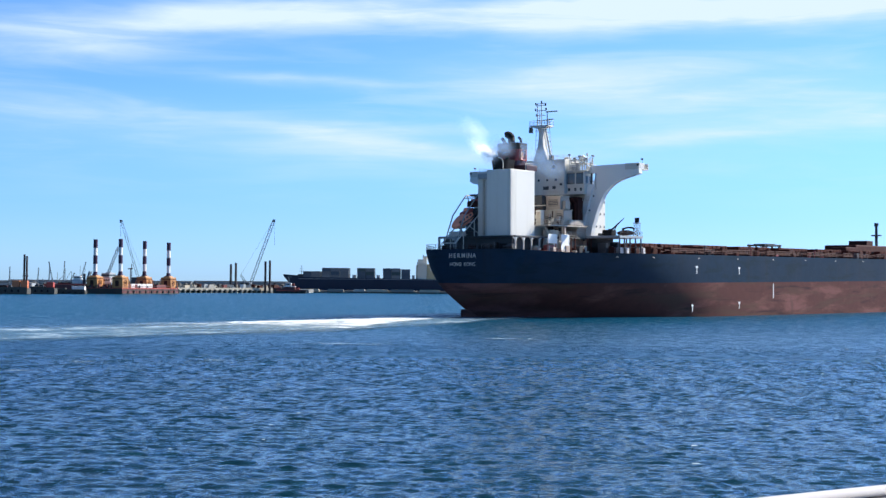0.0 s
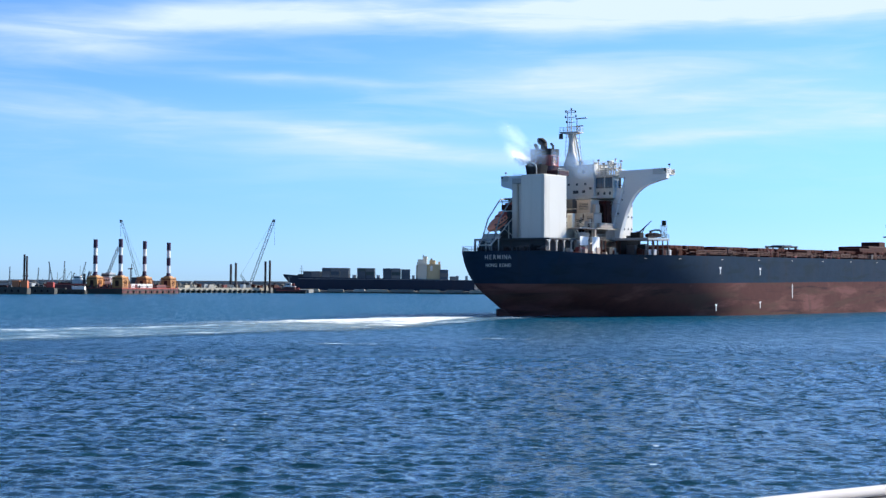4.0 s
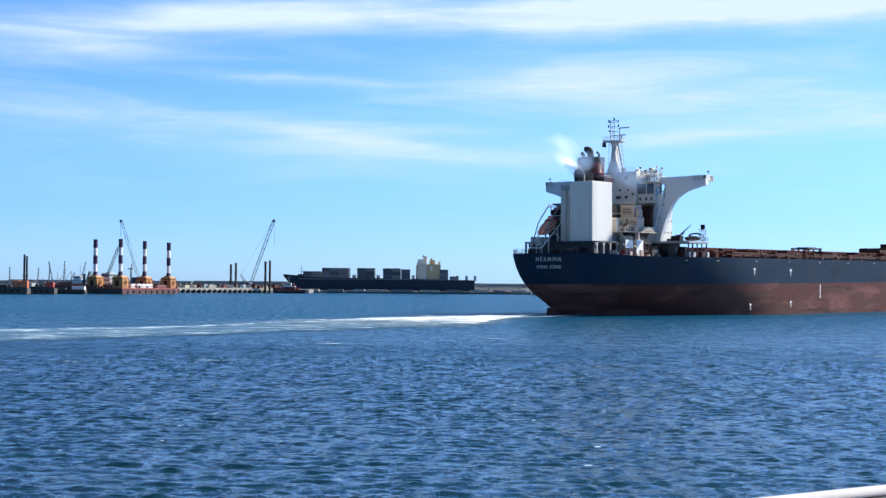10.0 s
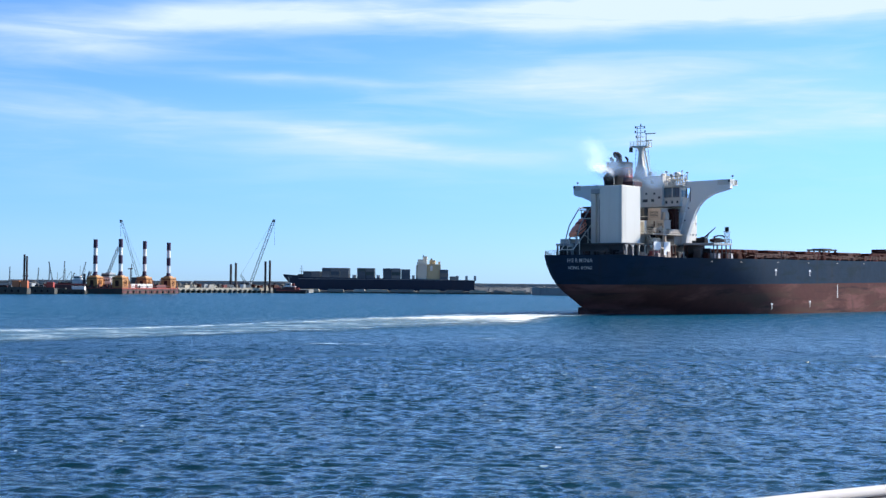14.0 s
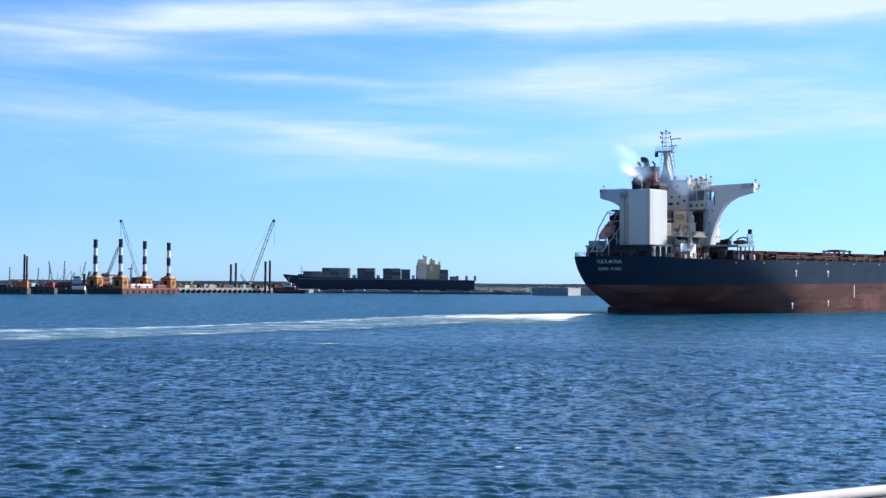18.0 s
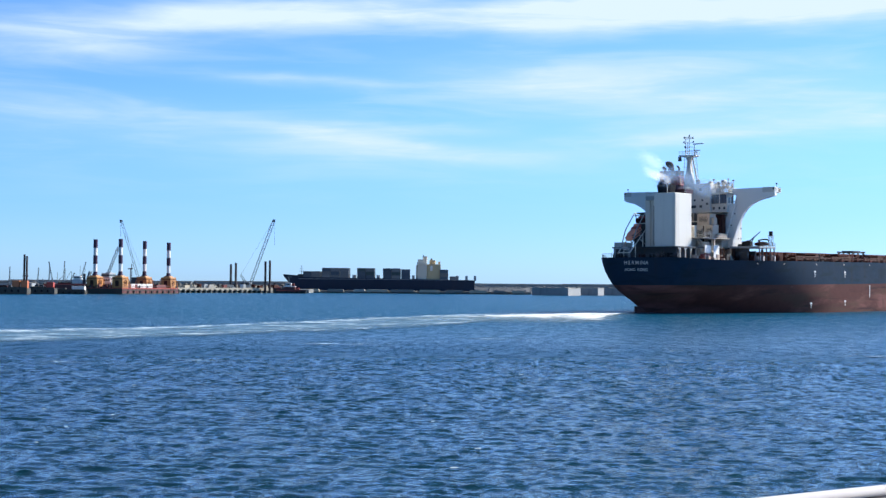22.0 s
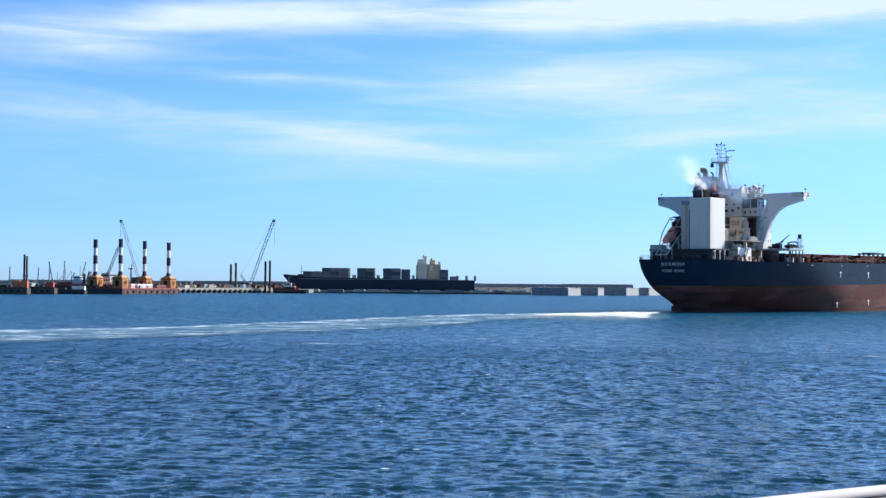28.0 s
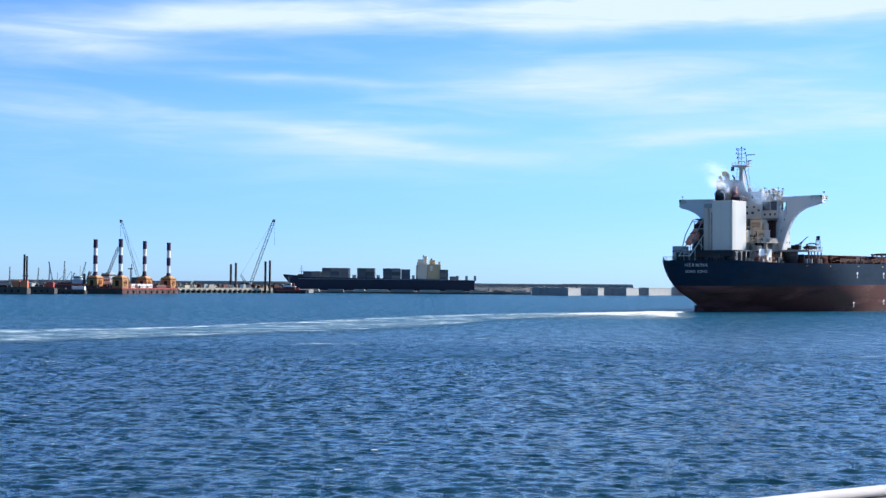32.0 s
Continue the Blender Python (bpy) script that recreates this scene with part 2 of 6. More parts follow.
def smoke_material(name, color, alpha, grain=0.55, detail=5.0):
    """Thin smoke: dense in the middle of a sheet, frayed to nothing at its rim (UV: distance from the middle)."""
    m = bpy.data.materials.new(name)
    m.use_nodes = True
    k = Nodes(m.node_tree)
    tc = k.add("ShaderNodeTexCoord")
    sep = k.add("ShaderNodeSeparateXYZ")
    k.plug(sep.inputs[0], tc.outputs["UV"])
    n = k.noise(tc.outputs["Object"], grain, detail, 0.6, 0.4)
    rim = k.ramp(k.math("ADD", sep.outputs[0], k.math("MULTIPLY", k.math("SUBTRACT", n, 0.5), 0.9)), 0.05, 0.95, 1.0, 0.0)
    d = k.add("ShaderNodeBsdfDiffuse")
    d.inputs["Color"].default_value = (*color, 1)
    t = k.add("ShaderNodeBsdfTranslucent")
    t.inputs["Color"].default_value = (*color, 1)
    both = k.add("ShaderNodeMixShader")
    both.inputs[0].default_value = 0.85
    k.tree.links.new(d.outputs[0], both.inputs[1]), k.tree.links.new(t.outputs[0], both.inputs[2])
    clear = k.add("ShaderNodeBsdfTransparent")
    mx = k.add("ShaderNodeMixShader")
    k.plug(mx.inputs[0], k.math("MULTIPLY", k.math("MULTIPLY", rim, k.ramp(n, 0.25, 0.65, 0.45, 1.0)), alpha))
    k.tree.links.new(clear.outputs[0], mx.inputs[1]), k.tree.links.new(both.outputs[0], mx.inputs[2])
    out = k.add("ShaderNodeOutputMaterial")
    k.tree.links.new(mx.outputs[0], out.inputs[0])
    return m


RUST = (0.16, 0.065, 0.03)
M = {
    "topside": hull_paint("topside_paint", (0.011, 0.029, 0.055), [((0.016, 0.032, 0.056), (0.02, 0.05, 0.012), 0.46, 0.60, 0.9), ((0.022, 0.027, 0.034), (0.3, 0.35, 0.03), 0.54, 0.74, 0.45),
                                                                ((0.009, 0.022, 0.030), (0.1, 0.10, 0.5), 0.50, 0.66, 0.6)], 0.6, 0.05),
    "bottom": hull_paint("antifouling_paint", (0.090, 0.038, 0.034), [((0.185, 0.082, 0.074), (0.05, 0.045, 0.22), 0.48, 0.66, 0.85), ((0.085, 0.050, 0.038), (0.05, 0.03, 0.35), 0.50, 0.64, 0.7),
                                                                 ((0.036, 0.020, 0.022), (0.06, 0.055, 0.60), 0.53, 0.70, 0.9), ((0.045, 0.030, 0.028), (0.2, 0.25, 0.05), 0.58, 0.76, 0.5),
                                                                 ((0.175, 0.090, 0.080), (0.3, 0.22, 0.5), 0.62, 0.74, 0.5)], 0.7, 0.06),
    "white": surface("white_ship_paint", (0.64, 0.62, 0.57), 0.5, 0, 0.09, 0.25, (0.50, 0.40, 0.30), 0.35, (1, 1, 0.08), 0.01, 2.0),
    "beige": surface("beige_deck_paint", (0.44, 0.36, 0.30), 0.55, 0, 0.12, 0.6, (0.45, 0.30, 0.20), 0.35, (1, 1, 0.2), 0.01, 2.0),
    "fresh_white": surface("bright_white_paint", (0.80, 0.80, 0.78), 0.45, 0, 0.05, 0.3),
    "clean_white": surface("new_white_paint", (0.71, 0.69, 0.635), 0.5, 0, 0.07, 0.2, (0.46, 0.42, 0.35), 0.5, (1, 1, 0.06), 0.006, 2.0),
    "cream": surface("aged_cream_paint", (0.52, 0.47, 0.40), 0.55, 0, 0.18, 0.5, RUST, 0.4, (1, 1, 0.12), 0.01, 2.0),
    "deck": surface("deck_red_paint", (0.085, 0.022, 0.015), 0.7, 0, 0.35, 0.35, (0.05, 0.03, 0.025), 0.6, (1, 1, 1), 0.01, 3.0, spec=0.12),
    "funnel": surface("funnel_dark_paint", (0.055, 0.022, 0.032), 0.5, 0, 0.25, 0.5, (0.12, 0.02, 0.02), 0.5, (1, 1, 0.2), 0.01, 2.0),
    "red": surface("funnel_red_paint", (0.30, 0.055, 0.05), 0.5, 0, 0.2, 0.6, (0.08, 0.02, 0.02), 0.4, (1, 1, 0.3), 0.01, 2.0),
    "pale_red": surface("emblem_pale_paint", (0.75, 0.42, 0.38), 0.5, 0, 0.1, 1.0),
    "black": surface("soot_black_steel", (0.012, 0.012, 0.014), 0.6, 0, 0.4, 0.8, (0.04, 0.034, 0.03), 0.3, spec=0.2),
    "pane_blue": surface("tinted_window_glass", (0.10, 0.15, 0.21), 0.08, 0, 0.3, 0.8, bump=0.0),
    "glass": surface("dark_window_glass", (0.035, 0.05, 0.065), 0.08, 0, 0.2, 0.5, bump=0.0),
    "orange": surface("lifeboat_orange", (0.92, 0.31, 0.19), 0.35, 0, 0.12, 0.5, (0.45, 0.11, 0.05), 0.25),
    "brown": surface("rust_brown_steel", (0.055, 0.018, 0.015), 0.7, 0, 0.35, 0.8, RUST, 0.5, (1, 1, 0.4), spec=0.15),
    "grey": surface("grey_steel_paint", (0.30, 0.33, 0.35), 0.5, 0, 0.2, 0.6, RUST, 0.2),
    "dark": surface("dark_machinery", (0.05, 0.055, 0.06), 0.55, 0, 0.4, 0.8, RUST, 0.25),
    "mark": surface("hull_mark_white", (0.80, 0.80, 0.78), 0.5, 0, 0.12, 1.2),
    "yellow": surface("jacking_house_yellow", (0.47, 0.22, 0.07), 0.5, 0, 0.35, 0.35, (0.20, 0.09, 0.04), 0.8, (1, 1, 0.2)),
    "leg_maroon": surface("leg_band_maroon", (0.046, 0.013, 0.042), 0.5, 0, 0.25, 0.4),
    "leg_white": surface("leg_band_white", (0.80, 0.76, 0.72), 0.5, 0, 0.12, 0.4, (0.45, 0.30, 0.22), 0.4),
    "barge_red": surface("barge_hull_red", (0.125, 0.032, 0.030), 0.6, 0, 0.35, 0.12, (0.07, 0.035, 0.03), 0.6, (1, 1, 0.3)),
    "barge_dark": surface("barge_hull_dark", (0.035, 0.036, 0.030), 0.6, 0, 0.4, 0.2, RUST, 0.3),
    "barge_green": surface("pontoon_weathered", (0.062, 0.060, 0.052), 0.7, 0, 0.3, 0.3, RUST, 0.4),
    "concrete": surface("harbour_concrete", (0.46, 0.45, 0.41), 0.85, 0, 0.22, 0.10, (0.22, 0.21, 0.19), 0.6, (1, 1, 0.25), 0.05, 1.2, 0.25),
    "concrete_dark": surface("wet_concrete", (0.20, 0.20, 0.19), 0.8, 0, 0.3, 0.2, (0.06, 0.065, 0.06), 0.6, (1, 1, 0.4), 0.05, 1.2),
    "rock": surface("breakwater_rock", (0.085, 0.085, 0.084), 0.9, 0, 0.4, 0.35, (0.09, 0.09, 0.085), 0.6, (1, 1, 1), 0.2, 1.0, 0.4),
    "steel_pile": surface("rusty_steel_pile", (0.030, 0.022, 0.024), 0.65, 0, 0.4, 0.5, RUST, 0.5),
    "lattice": surface("crane_lattice_paint", (0.13, 0.18, 0.22), 0.5, 0, 0.3, 0.5),
    "box_blue": surface("container_blue", (0.075, 0.11, 0.155), 0.5, 0, 0.3, 0.3, RUST, 0.3, per_piece=0.6),
    "box_grey": surface("container_grey", (0.19, 0.205, 0.225), 0.5, 0, 0.3, 0.3, RUST, 0.3, per_piece=0.6),
    "box_teal": surface("container_dull_green", (0.06, 0.10, 0.10), 0.5, 0, 0.3, 0.3, RUST, 0.3, per_piece=0.6),
    "ochre": surface("superstructure_ochre", (0.56, 0.43, 0.25), 0.5, 0, 0.15, 0.2, RUST, 0.2),
    "far_hull": surface("far_hull_navy", (0.022, 0.034, 0.060), 0.5, 0, 0.3, 0.1, (0.04, 0.035, 0.05), 0.3, spec=0.15),
    "sand": surface("pale_rubble", (0.42, 0.38, 0.31), 0.9, 0, 0.3, 0.3, (0.2, 0.18, 0.15), 0.5),
    "tug_red": surface("tug_red_paint", (0.42, 0.07, 0.05), 0.5, 0, 0.2, 0.4),
    "winch_orange": surface("winch_house_orange", (0.58, 0.16, 0.06), 0.5, 0, 0.2, 0.4, (0.25, 0.08, 0.04), 0.4),
    "caisson": surface("caisson_concrete", (0.38, 0.385, 0.385), 0.85, 0, 0.2, 0.12, (0.19, 0.19, 0.185), 0.5, (1, 1, 0.3), 0.05, 1.2, 0.15),
    "pale_rock": surface("pale_broken_rock", (0.165, 0.175, 0.19), 0.9, 0, 0.3, 0.35, (0.20, 0.205, 0.21), 0.5, (1, 1, 1), 0.2, 1.0),
    "tower_white": surface("tower_cream_white", (0.66, 0.60, 0.50), 0.5, 0, 0.08, 0.2),
    "letter": surface("faded_letter_paint", (0.40, 0.41, 0.42), 0.6, 0, 0.25, 1.5, (0.10, 0.11, 0.12), 0.6),
    "tank_pale": surface("pale_grey_tank", (0.55, 0.55, 0.55), 0.5, 0, 0.15, 0.5, RUST, 0.3),
    "wall_grey": surface("weathered_wall_concrete", (0.27, 0.27, 0.265), 0.85, 0, 0.3, 0.12, (0.12, 0.12, 0.115), 0.6, (0.3, 1, 1), 0.05, 1.2),
    "rail_shade": surface("dark_rail_paint", (0.10, 0.065, 0.055), 0.5, 0, 0.2, 4.0),
    "rail_white": surface("rail_gloss_white", (0.52, 0.47, 0.44), 0.28, 0, 0.05, 3.0, (0.6, 0.5, 0.4), 0.2, (1, 1, 1), 0.001, 60.0),
    "water": water_material(),
    "wake_bright": foam_material("fresh_propeller_foam", 1.12, 0.74, 0.36, rims=0.35, body=(0.30, 0.40, 0.45)),
    "wake_old": foam_material("spent_wake_foam", 0.78, 0.70, 0.16, rims=0.45, white=(0.58, 0.71, 0.80), body=(0.105, 0.225, 0.335)),
    "foam_line": foam_material("thin_foam_line", 0.80, 0.30, 0.45, 0.45, rims=0.0, white=(0.46, 0.64, 0.80), grain=3.5),
    "whitecap": foam_material("whitecap_foam", 1.0, 0.5, 0.2, 0.2, rims=0.0, grain=7.0, white=(0.74, 0.86, 0.95), body=(0.34, 0.48, 0.58)),
    "smoke_white": smoke_material("white_exhaust_smoke", (0.97, 0.97, 0.97), 0.56),
    "haze": smoke_material("thin_exhaust_haze", (0.24, 0.36, 0.56), 0.40, 0.12, 2.0),
    "smoke_faint": smoke_material("faint_white_exhaust", (0.90, 0.93, 0.97), 0.22),
    "smoke_thin": smoke_material("thin_white_exhaust", (0.95, 0.96, 0.98), 0.36),
}


# ---------------- mesh helpers ----------------
def link_mesh(name, bm, material, parent=None, label="", smooth=False):
    me = bpy.data.meshes.new(name)
    bm.to_mesh(me)
    bm.free()
    me.materials.append(M[material] if isinstance(material, str) else material)
    if smooth:
        for p in me.polygons:
            p.use_smooth = True
    ob = new(name, me)
    if parent is not None:
        ob.parent = parent
    if label:
        ob["label"] = label
    return ob


def part(name, bm, material, parent, label="", smooth=False):
    return link_mesh(name, bm, material, parent, label, smooth)


def again(ob, parent, m):
    """Another piece on the same mesh."""
    o = new(ob.name.split(".")[0], ob.data)
    o.parent = parent
    o.matrix_basis = m
    return o


def thing(name, label, category, m=None, group="", kind=""):
    e = new(name)
    e.empty_display_size = 1.0
    if m is not None:
        e.matrix_basis = m
    return tagged(e, label, category, group, kind)


def bm_box(x0, x1, y0, y1, z0, z1, bevel=0.0, bm=None):
    bm = bm or bmesh.new()
    r = bmesh.ops.create_cube(bm, size=1.0)["verts"]
    for v in r:
        v.co = Vector(((x0 + x1) / 2 + v.co.x * (x1 - x0), (y0 + y1) / 2 + v.co.y * (y1 - y0), (z0 + z1) / 2 + v.co.z * (z1 - z0)))
    if bevel:
        es = list({e for v in r for e in v.link_edges})
        bmesh.ops.bevel(bm, geom=es, offset=bevel, segments=2, affect="EDGES", profile=0.5)
    return bm


def bm_tube(p, q, r0, r1=None, n=8, bm=None):
    """A capped round bar from p to q."""
    bm = bm or bmesh.new()
    p, q = Vector(p), Vector(q)
    r1 = r0 if r1 is None else r1
    turn = (q - p).to_track_quat("Z", "Y").to_matrix()
    rings = []
    for c, r in ((p, r0), (q, r1)):
        rings.append([bm.verts.new(c + turn @ Vector((r * math.cos(2 * math.pi * i / n), r * math.sin(2 * math.pi * i / n), 0))) for i in range(n)])
    for i in range(n):
        j = (i + 1) % n
        bm.faces.new((rings[0][i], rings[0][j], rings[1][j], rings[1][i]))
    bm.faces.new(rings[0][::-1]), bm.faces.new(rings[1])
    return bm


def bm_prism(outline, axis, lo, hi, bm=None):
    """An outline in the plane across axis ('x': (y, z); 'y': (x, z); 'z': (x, y)), drawn out from lo to hi."""
    bm = bm or bmesh.new()

    def at(p, w):
        return {"x": (w, p[0], p[1]), "y": (p[0], w, p[1]), "z": (p[0], p[1], w)}[axis]
    a = [bm.verts.new(at(p, lo)) for p in outline]
    b = [bm.verts.new(at(p, hi)) for p in outline]
    bm.faces.new(a), bm.faces.new(b[::-1])
    n = len(a)
    for i in range(n):
        j = (i + 1) % n
        bm.faces.new((a[i], b[i], b[j], a[j]))
    bmesh.ops.recalc_face_normals(bm, faces=bm.faces)
    return bm


def bm_lattice(p, q, w, bays, r, bm=None, up=(0, 0, 1), taper=1.0):
    """A four-chord lattice girder from p to q."""
    bm = bm or bmesh.new()
    p, q = Vector(p), Vector(q)
    d = (q - p).normalized()
    s = d.cross(Vector(up))
    s = s.normalized() if s.length > 1e-4 else Vector((1, 0, 0))
    t = s.cross(d)

    def corner(i, f):
        k = w / 2 * (1 - (1 - taper) * f)
        return p + (q - p) * f + s * k * (1, 1, -1, -1)[i] + t * k * (1, -1, -1, 1)[i]
    for i in range(4):
        bm_tube(corner(i, 0), corner(i, 1), r, r, 5, bm)
    for b in range(bays):
        for i in range(4):
            j = (i + 1) % 4
            f0, f1 = b / bays, (b + 1) / bays
            if (b + i) % 2:
                f0, f1 = f1, f0
            bm_tube(corner(i, f0), corner(j, f1), r * 0.6, r * 0.6, 4, bm)
    return bm


def loft(sections, n=14):
    """A plated column through (x, y, half width, half depth, z) sections with rounded corners."""
    bm = bmesh.new()
    rings = []
    for x, y, w, d, z in sections:
        ring = []
        for i in range(n):
            c, q = math.cos(2 * math.pi * i / n), math.sin(2 * math.pi * i / n)
            ring.append(bm.verts.new((x + math.copysign(abs(c) ** 0.6, c) * w, y + math.copysign(abs(q) ** 0.6, q) * d, z)))
        rings.append(ring)
    for a, b in zip(rings, rings[1:]):
        for i in range(n):
            bm.faces.new((a[i], a[(i + 1) % n], b[(i + 1) % n], b[i]))
    bm.faces.new(rings[0][::-1]), bm.faces.new(rings[-1])
    return bm


def railing(parent, pts, height=1.05, step=2.0, material="white", r=0.035, bars=3):
    """A railing along a line of deck points: a top bar with its lower bars and posts below it."""
    rail = None
    for a, b in zip(pts, pts[1:]):
        for i in range(bars, 0, -1):
            z = Vector((0, 0, height * i / bars))
            bm = bm_tube(Vector(a) + z, Vector(b) + z, r, r, 5)
            if rail is None:
                rail = part("railing", bm, material, parent)
            else:
                part("bar", bm, material, rail)
    proto = None
    for a, b in zip(pts, pts[1:]):
        a, b = Vector(a), Vector(b)
        n = max(1, round((b - a).length / step))
        for i in range(n + 1):
            c = a.lerp(b, i / n)
            if proto is None:
                proto = part("post", bm_tube((0, 0, 0), (0, 0, height), r * 1.3, r * 1.3, 6), material, rail)
                proto.location = c
            else:
                again(proto, rail, Matrix.Translation(c))
    return rail


# ---------------- sea ----------------
def sea_waves(seed=6, count=420):
    """Short-crested wind waves: direction, wave number, height and phase of each train."""
    rng = random.Random(seed)
    out = []
    for i in range(count):
        ln = 0.26 * (7.0 / 0.26) ** rng.random()
        ang = radians(-97.0) + rng.gauss(0.0, 0.5)
        k = 2 * math.pi / ln
        slope = 0.0275 * math.exp(-((math.log(ln / 0.62)) / 0.9) ** 2)
        out.append((k * math.cos(ang), k * math.sin(ang), slope / k, rng.uniform(0, 2 * math.pi), math.cos(ang), math.sin(ang)))
    return out


def resolved(k, at):
    """How well a grid line spacing carries a wave of that number."""
    step = np.gradient(at)
    ratio = 2 * math.pi / max(1e-6, abs(k)) / np.maximum(step, 1e-6)
    return np.clip((ratio - 2.6) / 2.4, 0.0, 1.0)


def graded(lo, hi, near_lo, near_hi, fine, growth, far=1e9, growth_lo=None):
    """Grid lines: even inside the near stretch, wider and wider outside."""
    v = list(np.arange(near_lo, near_hi + fine / 2, fine))
    s, p = fine, v[-1]
    while p < hi:
        s *= growth if p < far else 1.25
        p += s
        v.append(min(p, hi))
    s, p, left = fine, v[0], []
    while p > lo:
        s *= (growth_lo or growth) if p > -far else 1.25
        p -= s
        left.append(max(p, lo))
    return left[::-1] + v


def sea():
    xs = np.array(graded(-4400, 4400, -24, 42, 0.12, 1.014, 150))
    ys = np.array(graded(-1500, 4700, 40, 140, 0.115, 1.0075, 420, 1.08))
    wv = sea_waves()
    calm = np.clip((ys - 12.0) / 10.0, 0, 1) * np.clip((430.0 - ys) / 120.0, 0, 1)
    ex = np.array([resolved(w[0], xs) * np.exp(1j * (w[0] * xs)) for w in wv])
    ey = np.array([resolved(w[1], ys) * calm * np.exp(1j * (w[1] * ys + w[3])) * w[2] for w in wv])
    cx, cy = np.array([w[4] for w in wv])[:, None], np.array([w[5] for w in wv])[:, None]
    height = (ey.T @ ex)
    hx, hy = (ey * cx).T @ ex, (ey * cy).T @ ex
    gx, gy = np.meshgrid(xs, ys)
    co = np.stack([gx - 0.3 * hx.imag, gy - 0.3 * hy.imag, height.real], axis=-1).astype(np.float32)
    n, m = len(xs), len(ys)
    idx = np.arange(n * m, dtype=np.int32).reshape(m, n)
    quads = np.stack([idx[:-1, :-1], idx[:-1, 1:], idx[1:, 1:], idx[1:, :-1]], axis=-1).reshape(-1)
    count = (n - 1) * (m - 1)
    me = bpy.data.meshes.new("water")
    me.vertices.add(n * m)
    me.vertices.foreach_set("co", co.reshape(-1))
    me.loops.add(count * 4)
    me.loops.foreach_set("vertex_index", quads)
    me.polygons.add(count)
    me.polygons.foreach_set("loop_start", np.arange(0, count * 4, 4, dtype=np.int32))
    me.polygons.foreach_set("use_smooth", np.ones(count, dtype=bool))
    me.update(calc_edges=True)
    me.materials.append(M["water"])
    return tagged(new("water", me), "choppy deep blue harbour water under wind", "water", kind="structure")


def smooth_line(line, cuts):
    """Points along a smooth curve through the given plan points."""
    pts = []
    for i in range(len(line) - 1):
        p0, p1, p2, p3 = (Vector(line[max(0, min(len(line) - 1, j))]) for j in (i - 1, i, i + 1, i + 2))
        for s in range(cuts):
            f = s / cuts
            pts.append(0.5 * ((2 * p1) + (p2 - p0) * f + (2 * p0 - 5 * p1 + 4 * p2 - p3) * f * f + (3 * p1 - p0 - 3 * p2 + p3) * f ** 3))
    pts.append(Vector(line[-1]))
    return pts


def foam_band(name, far, near, material, z, label, cuts=10):
    """A band of foam between its far and its near rim, with along/across coordinates."""
    bm = bmesh.new()
    uv = bm.loops.layers.uv.new("along_across")
    a, b, m = smooth_line(far, cuts), smooth_line(near, cuts), 10
    rows = [[bm.verts.new((*p.lerp(q, j / m), z + 0.05 * noise.noise((p.x * 0.5, j * 0.9, 2.0)))) for j in range(m + 1)] for p, q in zip(a, b)]
    for i in range(len(rows) - 1):
        for j in range(m):
            f = bm.faces.new((rows[i][j], rows[i][j + 1], rows[i + 1][j + 1], rows[i + 1][j]))
            for lp, (c, d) in zip(f.loops, ((i, j), (i, j + 1), (i + 1, j + 1), (i + 1, j))):
                lp[uv].uv = (c / (len(rows) - 1), d / m)
    bmesh.ops.recalc_face_normals(bm, faces=bm.faces)
    if sum(f.normal.z for f in bm.faces) < 0:
        bmesh.ops.reverse_faces(bm, faces=bm.faces)
    return tagged(link_mesh(name, bm, material, smooth=True), label, "foam", kind="stuff")


water = sea()
old_wake = foam_band("wake_foam", [(-100, 146), (-64, 185), (-50, 200), (-38, 216), (-27, 240), (-17, 266), (-1, 304), (29, 343), (58, 372)],
                     [(-76, 104), (-50, 138), (-42, 148), (-33, 163), (-19, 183), (-9, 196), (1, 217), (15, 266), (62, 359)],
                     "wake_old", 0.16, "long pale band of spent wake foam on the water")
fresh_wake = foam_band("propeller_wash", [(-8, -150), (-5.5, -122), (-3.8, -96), (-3.4, -74), (-3.6, -55), (-3.6, -43), (-3.6, -36), (-3.4, -31.5)],
                       [(52, -150), (47, -122), (36, -96), (21, -74), (9.0, -55), (2.6, -43), (0.6, -36), (0.2, -31.5)], "wake_bright", 0.22,
                       "bright white propeller wash boiling behind the stern")
foam_lines = []
for x, y, ln, wd in ((-29.0, 112.5, 5.0, 1.2), (-36.5, 111.0, 7.0, 1.0), (-30.5, 100.5, 4.4, 1.2), (-18.0, 116.0, 8.0, 0.9), (-10.0, 150.0, 14.0, 2.2), (44.0, 133.0, 9.0, 1.4), (62.0, 158.0, 22.0, 1.6),
                     (8.0, 168.0, 12.0, 2.0)):
    w = foam_band("foam_line", [(-ln / 2, wd / 2), (0, wd * 0.55), (ln / 2, wd / 2)], [(-ln / 2, -wd / 2), (0, -wd * 0.45), (ln / 2, -wd / 2)], "foam_line", 0.0,
                  "thin drifting line of foam on the water", 8)
    tagged(w, group="foam lines")
    foam_lines.append((w, x, y))
# tiny white flecks painted as glints on the crests, drifting with the waves
whitecaps = []
cap_rng = random.Random(14)
